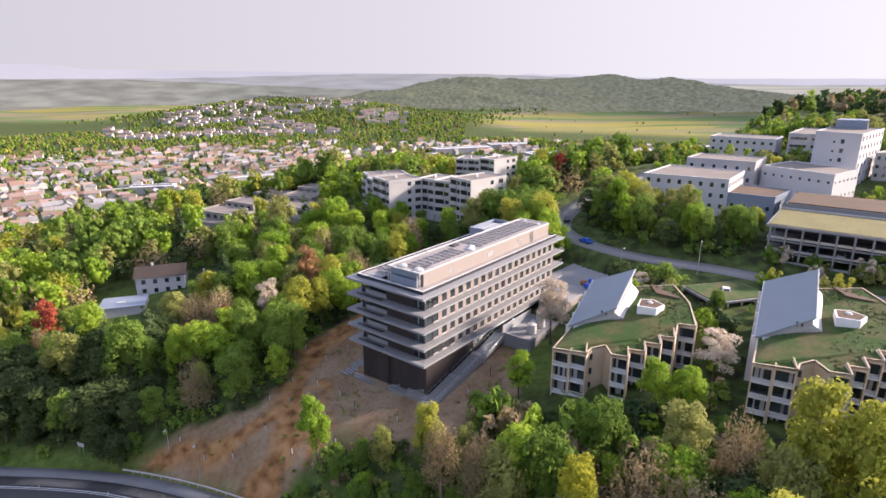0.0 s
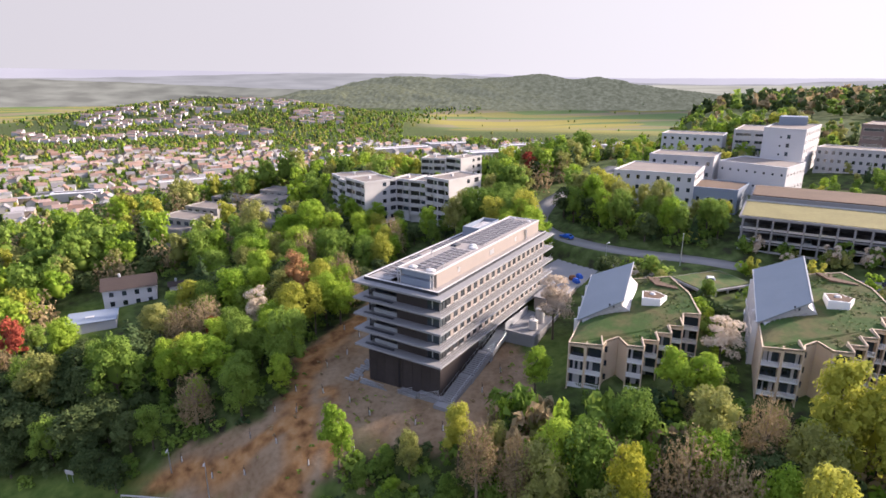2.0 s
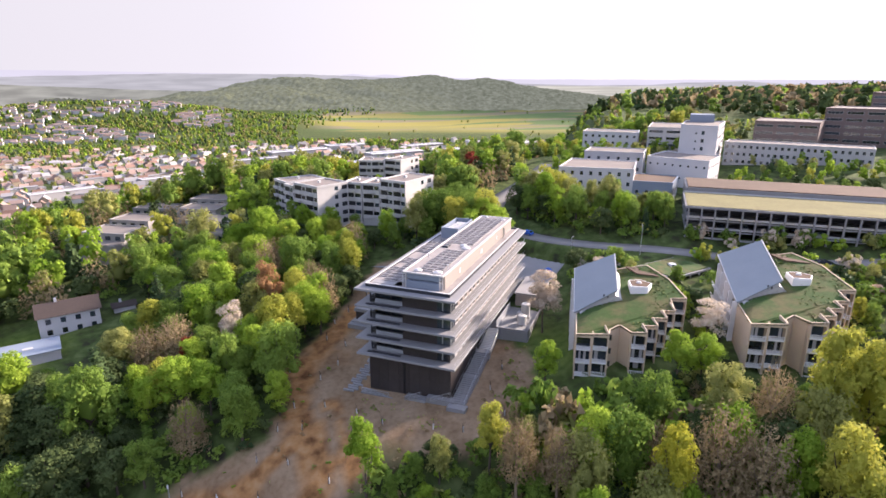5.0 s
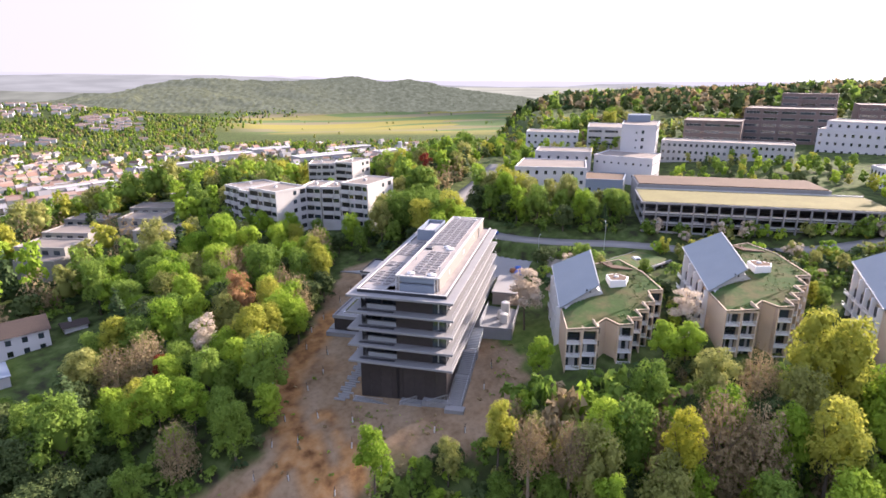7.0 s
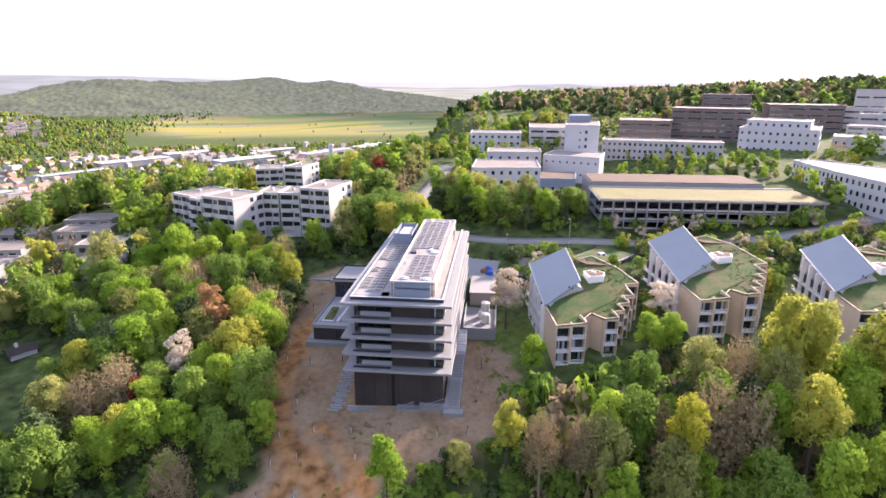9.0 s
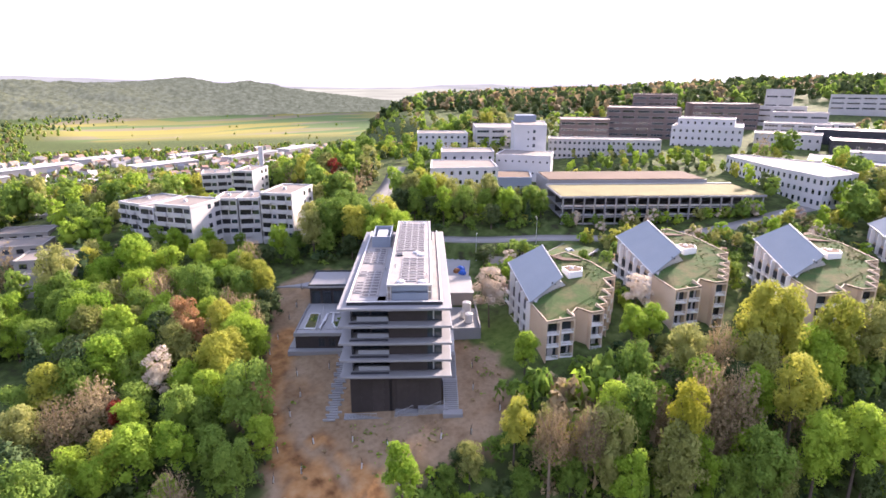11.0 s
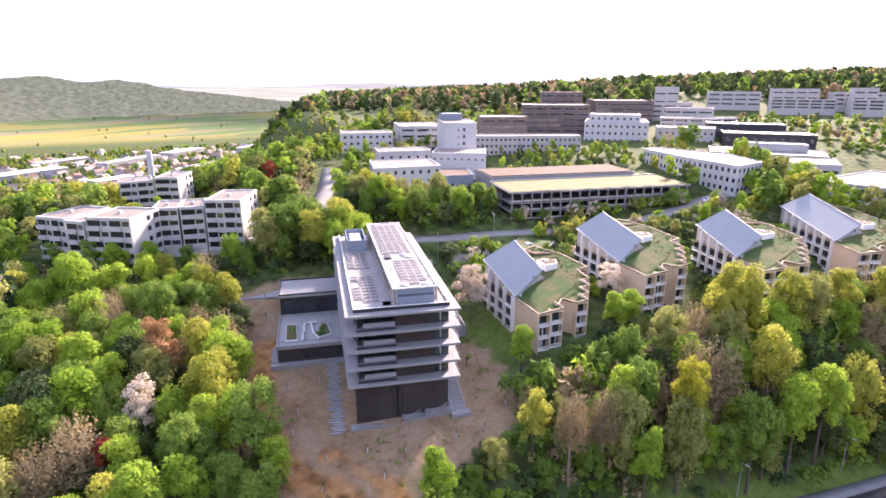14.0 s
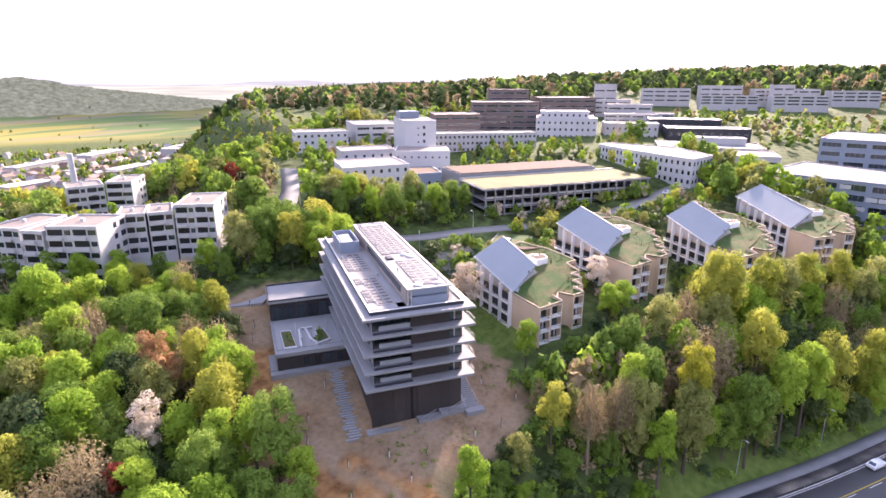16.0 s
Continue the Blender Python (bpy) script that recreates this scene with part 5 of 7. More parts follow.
# ---- trees ----
def crown(seed, radius, height, lobes, count, leaf, material, kind="round", core=True):
    """A crown of small leaf sprays on many lobes, with gaps and an uneven outline, above its own base."""
    r = np.random.RandomState(seed)
    mids, sizes = [], []
    for i in range(lobes):
        a, q = 2.4 * i + r.uniform(-0.6, 0.6), r.uniform(0.35, 0.82)
        if kind == "cone":
            f = (i + 0.5) / lobes
            mids.append((0.12 * radius * math.cos(a), 0.12 * radius * math.sin(a), height * (0.05 + 0.85 * f)))
            sizes.append(radius * (1.0 - 0.88 * f))
        else:
            f = 0.08 + 0.82 * ((i + r.uniform(0.1, 0.9)) / lobes) ** 0.8 if i else 0.86
            wide = math.sqrt(max(0.08, 1 - (1.85 * (f - 0.42)) ** 2))
            mids.append((q * radius * wide * math.cos(a), q * radius * wide * math.sin(a), f * height))
            sizes.append(radius * r.uniform(0.2, 0.4) * (0.72 + 0.28 * wide))
    mids, sizes = np.array(mids), np.array(sizes)
    squash = np.array([1, 1, 1.05 if kind != "cone" else 0.55])
    if kind == "twig":
        n = int(count * 0.34)
        d = r.normal(size=(n, 3)) * np.array([1, 1, 0.75])
        d[:, 2] = np.abs(d[:, 2]) * 1.1 - 0.1
        d /= np.linalg.norm(d, axis=1)[:, None]
        tip = d * np.array([radius, radius, height]) * r.uniform(0.5, 1.05, n)[:, None]
        root = np.stack([np.zeros(n), np.zeros(n), r.uniform(0, 0.35, n) * height], 1)
        back = tip + (root - tip) * r.uniform(0.1, 0.28, n)[:, None] + r.normal(scale=0.09 * radius, size=(n, 3)) - np.array([0, 0, 0.03 * height])
        wide = np.cross(tip - back, r.normal(size=(n, 3)))
        wide *= (r.uniform(0.025, 0.06, n) / np.linalg.norm(wide, axis=1))[:, None]
        twigs = np.stack([back - wide, back + wide, tip], 1).reshape(-1, 3)
        pick = r.randint(n, size=count - n)
        pos = tip[pick] + (back[pick] - tip[pick]) * r.uniform(0, 0.7, count - n)[:, None] + r.normal(scale=0.16, size=(count - n, 3))
        d = d[pick]
        leaf = leaf * 0.72
    else:
        twigs = None
        pick = r.choice(lobes, count, p=sizes**2 / np.sum(sizes**2))
        d = r.normal(size=(count, 3))
        d[:, 2] = np.where(d[:, 2] < -0.35, -d[:, 2], d[:, 2])
        d /= np.linalg.norm(d, axis=1)[:, None]
        pos = mids[pick] + d * squash * (sizes[pick] * (0.62 + 0.72 * r.beta(2.2, 1.8, count)))[:, None]
        deep = np.min(np.linalg.norm((pos[:, None] - mids[None]) / squash, axis=2) / sizes[None], axis=1)
        keep = deep > 0.58
        pos, d = pos[keep], d[keep]
    m = len(pos)
    nrm = d + r.normal(scale=0.5, size=(m, 3)) + np.array([0, 0, 0.25])
    nrm /= np.linalg.norm(nrm, axis=1)[:, None]
    t1 = np.cross(nrm, r.normal(size=(m, 3)))
    t1 /= np.linalg.norm(t1, axis=1)[:, None]
    t2 = np.cross(nrm, t1)
    s = leaf * r.uniform(0.55, 1.3, m)[:, None]
    w = s * r.uniform(0.55, 0.95, (m, 1))
    v = np.stack([pos + t1 * s, pos - t1 * s * 0.5 + t2 * w, pos - t1 * s * 0.5 - t2 * w], 1).reshape(-1, 3)
    if twigs is not None:
        v = np.concatenate([v, twigs])
    f = np.arange(len(v)).reshape(-1, 3)
    if core and kind != "twig":
        base = np.array([(0, 0, -1)] + [(math.cos(a + 0.5 * (z > 0)), math.sin(a + 0.5 * (z > 0)), z) for z in (-0.45, 0.45) for a in np.arange(6) * math.pi / 3] + [(0, 0, 1)])
        base[1:13, :2] *= 0.9
        tris = [(0, 1 + (i + 1) % 6, 1 + i) for i in range(6)] + [(13, 7 + i, 7 + (i + 1) % 6) for i in range(6)]
        for i in range(6):
            j = (i + 1) % 6
            tris += [(1 + i, 1 + j, 7 + j), (1 + i, 7 + j, 7 + i)]
        if kind == "cone":
            hearts = [(c, size * 0.7) for c, size in zip(mids, sizes)]
        else:
            big = np.argsort(-sizes)[: max(3, lobes // 3)] if lobes > 2 else []
            hearts = [(mids[i], sizes[i] * 0.72) for i in big] + [(np.array([0, 0, 0.45 * height]), (0.5 if lobes > 2 else 0.75) * radius)]
        for c, size in hearts:
            k = len(v)
            v = np.concatenate([v, c + base * squash * size * r.uniform(0.85, 1.1, (14, 1))])
            f = np.concatenate([f, k + np.array(tris)])
    return v, f


def clean_quads(f):
    """Quads and triangles as one list of triangles."""
    if f.shape[1] == 3:
        return f
    a, b = f[:, [0, 1, 2]], f[:, [0, 2, 3]]
    return np.concatenate([a, b[b[:, 1] != b[:, 2]]])


def trunk_geo(seed, height, r0, crown_base, radius):
    """A tapered, slightly bent trunk that forks into limbs."""
    r = random.Random(seed)
    g = Geo()

    def limb(p, q, a, b, n=6):
        p, q = Vector(p), Vector(q)
        d = (q - p).normalized()
        s = d.orthogonal().normalized()
        t = d.cross(s)
        v = [e + (s * math.cos(2 * math.pi * i / n) + t * math.sin(2 * math.pi * i / n)) * w for e, w in ((p, a), (q, b)) for i in range(n)]
        g.add(v, [(i, (i + 1) % n, n + (i + 1) % n, n + i) for i in range(n)])

    fork = (r.uniform(-0.3, 0.3), r.uniform(-0.3, 0.3), crown_base + 0.2 * (height - crown_base))
    limb((0, 0, -0.6), fork, r0 * 1.25, r0 * 0.7)
    for i in range(5):
        a = 1.26 * i + r.uniform(-0.4, 0.4)
        f = r.uniform(0.45, 0.8)
        tip = (radius * 0.6 * math.cos(a), radius * 0.6 * math.sin(a), crown_base + f * (height - crown_base))
        limb(fork, tip, r0 * 0.5, r0 * 0.12, 4)
    limb(fork, (0, 0, height * 0.93), r0 * 0.65, r0 * 0.1, 5)
    return g


KINDS = {  # material, crown radius, tree height, crown base, lobes, sprays, spray size, form
    "broadleaf_tree": ("mid", 4.1, 13.0, 2.0, 27, 3500, 0.27, "round"),
    "spring_tree": ("spring", 3.7, 12.0, 1.6, 24, 3200, 0.26, "round"),
    "olive_tree": ("olive", 4.1, 13.0, 2.4, 28, 3400, 0.25, "round"),
    "golden_tree": ("yellow", 4.0, 12.5, 2.0, 28, 3600, 0.25, "round"),
    "budding_tree": ("brown", 4.2, 12.0, 2.4, 8, 3600, 0.27, "twig"),
    "copper_tree": ("copper", 4.0, 12.5, 2.2, 26, 3200, 0.24, "round"),
    "blossom_tree": ("blossom", 3.3, 8.0, 1.2, 22, 3200, 0.19, "round"),
    "fir_tree": ("dark", 2.6, 14.5, 1.0, 12, 1800, 0.36, "cone"),
    "yellow_maple": ("maple", 3.6, 11.0, 2.0, 24, 3200, 0.25, "round"),
    "dusky_tree": ("dusky", 4.0, 12.0, 2.0, 22, 2600, 0.29, "round"),
    "red_tree": ("red", 3.2, 8.5, 1.8, 16, 1500, 0.28, "round"),
}
LABELS = {
    "broadleaf_tree": "mid-green broadleaf tree in full spring leaf on the slope", "spring_tree": "bright fresh green tree in new leaf on the slope",
    "olive_tree": "olive-green tree in thin young leaf", "golden_tree": "yellow-green flowering maple in the low sun", "budding_tree": "brownish tree just coming into bud",
    "copper_tree": "copper-coloured tree opening its first leaves", "blossom_tree": "pale blossoming cherry tree", "fir_tree": "dark green pointed conifer", "yellow_maple": "bright yellow flowering maple on the bank", "dusky_tree": "dusky grey-green tree not yet in full leaf, darkened as for shade", "red_tree": "small dark red-leaved tree",
}
STOCK = {}
for kind, (mat, rad, tall, low, lobes, count, leaf, form) in KINDS.items():
    for k in range(3):
        v, f = crown(11 * k + len(kind) * 7, rad * (1 + 0.06 * k), tall - low, lobes, count, leaf, None, form)
        v = v + np.array([0, 0, low])
        g = trunk_geo(k + len(kind), tall, 0.2 + 0.02 * rad, low, rad)
        STOCK[kind, k] = (mesh_from("crown", v, clean_quads(f), LEAF[mat]), g.mesh("trunk", BARK if mat != "brown" else PALE_BARK))
FIRST = {}
DOMES = {}


def single_tree(kind, x, y, size, crest):
    """A free-standing tree: a rounded crown up to the height crest, on a trunk as long as the slope asks for."""
    mat, rad, tall, low, lobes, count, leaf, form = KINDS[kind]
    k = int(abs(x) * 7) % 2
    deep = tall - low if form == "cone" else 3.4 * rad if kind == "blossom_tree" else 2.2 * rad if form == "twig" else 2.7 * rad
    if (kind, k) not in DOMES:
        v, f = crown(101 + 13 * k + len(kind), rad, deep, lobes, count, leaf, None, form)
        DOMES[kind, k] = mesh_from("crown", v, clean_quads(f), LEAF[mat])
    foot = float(land(x, y)) - 0.3
    rise = crest - foot
    squeeze = min(1.35, 0.74 * rise / (deep * size))
    root = thing(kind, pose(x, y, foot), LABELS[kind], "tree", "trees on the slope")
    base = rise - deep * size * squeeze
    part("trunk", trunk_geo(k, rise - 0.3 * size, 0.08 + 0.009 * rise, base, rad * size), BARK if mat != "brown" else PALE_BARK, root)
    top = put("crown", DOMES[kind, k], root)
    top.matrix_local = Matrix.LocRotScale((0, 0, base), Euler((0, 0, x)), (size, size, size * squeeze))
    return root


def plant(kind, variant, x, y, size, turn, tall=1.0, sink=0.3):
    m = Matrix.LocRotScale((x, y, float(land(x, y)) - sink), Euler((0, 0, turn)), (size, size, size * tall))
    root = FIRST.get((kind, variant))
    if root is None:
        root = thing(kind, m, LABELS[kind], "tree", "trees on the slope")
        FIRST[kind, variant] = root
        part("trunk", STOCK[kind, variant][1], None, root)
        part("crown", STOCK[kind, variant][0], None, root)
        return root
    ob = copy_thing(root, m)
    ob.scale = (size, size, size * tall)
    return ob


# places where nothing grows


def open_ground(x, y):
    """Whether a tree may stand there."""
    u, v = hall_uv(x, y)
    ins, edge = inside(u, v, SOIL)
    bad = (ins & (edge > 0.5)) | ((((u > -2) & (u < 56) & (v > -10) & (v < 36)) | ((u > 50) & (u < 75) & (v > -12) & (v < 9)) | ((u > 50) & (u < 64) & (v > 5) & (v < 49))))
    for line, half in ((MAIN_ROAD, 9.6), (UPPER_ROAD, 7.0)):
        bad |= near_line(x, y, line)[0].reshape(np.shape(x)) < half
    for plan, margin in BUILT:
        ins, edge = inside(x, y, plan)
        bad |= ins | (edge < margin)
    return ~bad


def house_plan(x, y, u, L=16):
    c = np.array(u) / np.hypot(*u)
    s = np.array([-c[1], c[0]])
    return [tuple(np.array((x, y)) + a * c + b * s) for a, b in ((-2.5, 2), (-2.5, -8), (-1.5, -13), (12, -24), (13 + L, -18), (13 + L, 2))]


BUILT = [(house_plan(x, y, u, L), 2.0) for x, y, _, u, L in HOUSES]
BUILT += [([(-36, 213), (-10, 192), (6, 179), (24, 192), (12, 208), (-24, 228)], 2), ([(4, 256), (19, 240), (33, 252), (20, 269)], 4), ([(65, 186.5), (87.5, 160), (110, 172), (103, 190), (84, 207)], 4)]
BUILT += [([(105, 196), (122, 174), (145, 190), (172, 219), (154, 232), (126, 210)], 4), ([(123, 271), (146, 252), (158, 268), (135, 286)], 3), ([(78, 139), (134, 95), (160, 127), (108, 173)], 2.5)]
BUILT += [([(142, 84.5), (182, 96), (195, 135), (162, 112)], 6), ([(165, 65), (146, 10), (230, -10), (275, 50)], 5), ([(150, 220), (200, 150), (300, 120), (350, 240), (300, 290), (230, 260)], 4)]
BUILT += [([(204, 112), (216, 60), (318, 88), (304, 142), (236, 122)], 3), ([(186, 76), (191, 54), (218, 60), (212, 84)], 4), ([(292, 170), (316, 120), (420, 160), (420, 225), (350, 215)], 2)]
BUILT += [([(380, 131), (420, 11), (520, -19)], 0.5), ([(54, 116), (70, 112), (76, 128), (60, 132)], 2.5), ([(380, 130), (420, 10), (520, -20), (500, 140), (420, 215)], 5)]
BUILT += [([(-96, 138), (-76, 141), (-66, 160), (-72, 170), (-95, 164)], 4), ([(8, 90), (18, 88), (24, 103), (33, 118), (42, 130), (30, 130), (16, 108)], 0.5), ([(-92, 132), (-74, 134), (-66, 146), (-80, 150)], 1)]
for x, y, u in TERRACED:
    w = (-u[1], u[0])
    BUILT.append(([(x + a * u[0] + b * w[0], y + a * u[1] + b * w[1]) for a, b in ((-1, -9), (16, -9), (16, 11), (-1, 11))], 1.5))
rng = np.random.RandomState(5)


def scatter(x0, x1, y0, y1, step):
    """Points on a jittered grid."""
    a, b = np.meshgrid(np.arange(x0, x1, step), np.arange(y0, y1, step))
    return (a + rng.uniform(-0.42, 0.42, a.shape) * step).ravel(), (b + rng.uniform(-0.42, 0.42, a.shape) * step).ravel()


def pick_kind(x, y):
    q = 0.5 + 0.5 * ripple(x, y, 14, 1.5) + rng.uniform(-0.3, 0.3)
    table = ("broadleaf_tree", "spring_tree", "broadleaf_tree", "olive_tree", "spring_tree", "broadleaf_tree", "spring_tree", "golden_tree", "broadleaf_tree", "budding_tree", "spring_tree", "budding_tree", "olive_tree")
    bank = x > -34 and slope_axes(x, y)[0] < 34
    # more dusky trees on shaded slopes: their dark leaves stand in for shade
    if rng.rand() < (0.62 if x < -62 and y < 132 else 0.3 if bank else 0.16):
        return "dusky_tree"
    if x < -62 and y < 132 and rng.rand() < 0.6:
        return "broadleaf_tree"
    if bank and rng.rand() < 0.5:
        return ("spring_tree", "broadleaf_tree", "broadleaf_tree", "olive_tree", "budding_tree")[rng.randint(5)]
    if rng.rand() < 0.035:
        return "fir_tree"
    return table[int(np.clip(q, 0, 0.999) * 13)]


def stature(x, y):
    """How tall trees grow there, and how densely they stand."""
    for plan, tall, dense in ZONES:
        if inside(np.array([x]), np.array([y]), plan)[0][0]:
            return tall, dense
    return 1.0, 1.0


ZONES = [
    ([(-64, 98), (-40, 98), (-28, 138), (-64, 142)], 0.78, 0.7),
    ([(-104, 126), (-72, 126), (-64, 150), (-74, 154), (-100, 144)], 0.5, 0.6),
    ([(-17.5, 93.5), (-34, 76), (-22, 58), (8, 52), (8, 66), (3.8, 82)], 0.5, 1.0),
    ([(8, 52), (60, 14), (130, -20), (150, 0), (100, 45), (60, 62), (22, 72), (6, 70)], 1.0, 1.0),
    ([(-14, 92), (-8, 80), (14, 64), (26, 66), (14, 92)], 0.55, 0.8),
    ([(8, 94), (12, 84), (30, 72), (48, 60), (80, 46), (96, 40), (100, 50), (70, 64), (48, 82), (22, 96)], 0.4, 0.9),
    ([(-5, 212), (30, 205), (42, 246), (24, 262), (-8, 252)], 0.5, 0.8),
    ([(-48, 203), (-2, 166), (10, 178), (-36, 218)], 0.72, 1.0),
    ([(-76, 172), (-70, 165), (-25, 215), (-20, 250), (-75, 250)], 0.85, 1.0),
    ([(95, 160), (150, 112), (200, 100), (230, 120), (215, 165), (150, 215)], 0.5, 0.7),
    ([(40, 132), (60, 122), (128, 70), (150, 85), (130, 100), (86, 140), (74, 146)], 0.5, 0.6),
    ([(22, 118), (26, 84), (48, 72), (110, 45), (130, 68), (64, 122), (45, 132)], 0.42, 0.5),
    ([(50, 165), (78, 138), (100, 160), (70, 184)], 0.8, 0.9),
    ([(60, 196), (120, 175), (240, 210), (240, 300), (100, 300)], 0.6, 0.5),
]
tx, ty = scatter(-170, 230, 5, 330, 5.4)
w_out = valley_side(tx, ty)
above = ty > np.interp(tx, MAIN_ROAD[:, 0], MAIN_ROAD[:, 1]) + 8
zone = [stature(x, y) for x, y in zip(tx, ty)]
ok = open_ground(tx, ty) & above & (w_out < 150) & (rng.rand(len(tx)) < np.array([z[1] for z in zone]))
tx, ty = tx[ok], ty[ok]
order = np.argsort(np.hypot(tx - 0, ty - 82))
tx, ty = tx[order], ty[order]
HEROES = [  # kind, x, y, spread, height of the top
    ("blossom_tree", -43.6, 133.6, 0.95, 13.5), ("blossom_tree", 23.1, 112.1, 1.35, 21.5), ("spring_tree", 13.9, 92.4, 0.66, 14.5), ("spring_tree", -22.1, 85.4, 0.78, 9.5), ("spring_tree", -53.0, 114.0, 1.05, 10.5),
    ("spring_tree", -47.5, 112.0, 0.95, 10.0), ("blossom_tree", 47.1, 88.9, 1.1, 20.5), ("golden_tree", 47.5, 63.0, 1.15, 25.5), ("golden_tree", 52.8, 60.0, 1.2, 24.0), ("yellow_maple", 17.0, 60.3, 0.85, 16.5), ("budding_tree", 26.0, 61.5, 1.5, 18.5),
    ("budding_tree", 31.0, 58.5, 1.2, 16.5), ("olive_tree", 34.5, 70.4, 0.95, 18.0), ("golden_tree", 37.9, 51.6, 1.0, 17.5), ("budding_tree", 40.5, 66.5, 0.9, 19.5), ("spring_tree", 11.0, 70.1, 0.8, 14.5), ("spring_tree", 34.4, 81.8, 0.8, 18.5), ("spring_tree", 38.5, 80.0, 0.75, 18.0),
    ("copper_tree", -35.2, 143.1, 0.95, 19.0), ("golden_tree", -29.0, 140.5, 0.8, 17.5), ("golden_tree", -34.5, 127.8, 1.05, 16.0), ("spring_tree", -38.5, 122.5, 0.8, 12.0), ("golden_tree", -30.0, 131.0, 0.8, 14.5),
    ("fir_tree", -61.0, 151.5, 0.9, 17.5), ("red_tree", 45.3, 220.5, 0.9, 34.0), ("red_tree", -52.5, 127.5, 0.55, 9.0), ("red_tree", -96.0, 128.0, 0.9, 10.0), ("budding_tree", -55.1, 131.1, 1.15, 13.5), ("budding_tree", -61.0, 130.0, 1.0, 12.0), ("golden_tree", -60.5, 139.5, 0.9, 13.5),
    ("fir_tree", -68.0, 121.0, 1.1, 12.5), ("olive_tree", -66.0, 131.0, 1.0, 11.0), ("golden_tree", 61.0, 53.0, 1.15, 22.0), ("olive_tree", 69.0, 49.0, 1.05, 20.5), ("golden_tree", 78.0, 45.0, 1.1, 20.0), ("golden_tree", 88.0, 37.0, 1.1, 19.0), ("olive_tree", 95.0, 28.0, 1.1, 17.0),
    ("golden_tree", -2.4, 80.1, 0.72, 11.8), ("budding_tree", -0.2, 74.0, 0.8, 13.5), ("budding_tree", 5.0, 70.5, 0.75, 13.0), ("budding_tree", 19.5, 67.5, 0.8, 12.5), ("spring_tree", 6.0, 63.0, 0.8, 7.0), ("spring_tree", 33.0, 45.5, 1.0, 11.0), ("broadleaf_tree", 25.0, 50.5, 1.0, 9.0), ("spring_tree", 41.0, 42.0, 1.0, 11.5),
]
keep = np.ones(len(tx), bool)
for kind, x, y, size, crest in HEROES:
    keep &= np.hypot(tx - x, ty - y) > (4.0 if x < -25 else 3.0) * size
    single_tree(kind, x, y, size, crest)


def height_over_spread(x, y, kind):
    """Trees on the steep bank by the main road have grown tall; dusky ones stay low between them."""
    bank = float(smooth(-5, 10, x) * smooth(30, 20, slope_axes(x, y)[0]))
    return (1.0 + 0.3 * rng.rand() + 0.2 * bank) * (0.72 if kind == "dusky_tree" else 1.0)



tx, ty = tx[keep], ty[keep]
woods = {}
for i, (x, y) in enumerate(zip(tx, ty)):
    kind, variant, size, turn = pick_kind(x, y), rng.randint(3), rng.uniform(0.68, 1.15) * stature(x, y)[0], rng.uniform(0, 6.28)
    tall = height_over_spread(x, y, kind)
    if i < 380:
        plant(kind, variant, x, y, size, turn, tall)
    else:
        woods.setdefault(KINDS[kind][0], []).append((x, y, size, turn, kind, tall))

THIN = {}
for kind, (mat, rad, tall, low, lobes, count, leaf, form) in KINDS.items():
    v, f = crown(77, rad, tall - low, 11, int(count * 0.2), leaf * 1.75, None, form)
    THIN[kind] = (v + np.array([0, 0, low * 0.6]), clean_quads(f))
THINNER = {}
for kind, (mat, rad, tall, low, lobes, count, leaf, form) in KINDS.items():
    v, f = crown(78, rad, tall - low, 9, int(count * 0.11), leaf * 2.4, None, form)
    THINNER[kind] = (v + np.array([0, 0, low * 0.5]), clean_quads(f))


def join_woods(name, entries, material, stock, label):
    vs, fs, tones, k = [], [], [], 0
    for x, y, size, turn, kind, tall in entries:
        v, f = (stock if math.hypot(x, y - 60) < 115 else THINNER)[kind]
        c, s = math.cos(turn), math.sin(turn)
        p = v * np.array([size, size, size * tall])
        p = np.stack([p[:, 0] * c - p[:, 1] * s + x, p[:, 0] * s + p[:, 1] * c + y, p[:, 2] + float(land(x, y)) - 0.4], 1)
        vs.append(p)
        fs.append(f + k)
        tones.append(np.full(len(p), (x * 0.37 + y * 0.73) % 1))
        k += len(p)
    ob = new(name, mesh_from(name, np.concatenate(vs), np.concatenate(fs), material, np.concatenate(tones)))
    return tagged(ob, label, "woodland", kind="stuff")


for mat, entries in woods.items():
    join_woods("woodland", entries, LEAF[mat], THIN, "dense spring woodland on the hillside")

# undergrowth that fills the gaps between the trunks
bx, by = scatter(-150, 180, 10, 200, 4.3)
above = by > np.interp(bx, MAIN_ROAD[:, 0], MAIN_ROAD[:, 1]) + 8
ok = open_ground(bx, by) & above & (np.hypot(bx, by - 80) < 130)
v, f = crown(91, 2.6, 3.0, 6, 110, 0.5, None, "round", core=False)
BUSH = {"bush": (v, clean_quads(f))}
bush_sets = {}
for x, y in zip(bx[ok], by[ok]):
    bush_sets.setdefault(("mid", "dark", "mid", "mid", "dusky")[rng.randint(5)], []).append((x, y, rng.uniform(0.6, 1.25), rng.uniform(0, 6.28), "bush", 1.0))
bx, by = scatter(-45, 180, -40, 100, 3.0)
d, e = slope_axes(bx, by)
bx, by = bx[(d > 9) & (d < 30)], by[(d > 9) & (d < 30)]
ok = open_ground(bx, by) & (bx < 150)
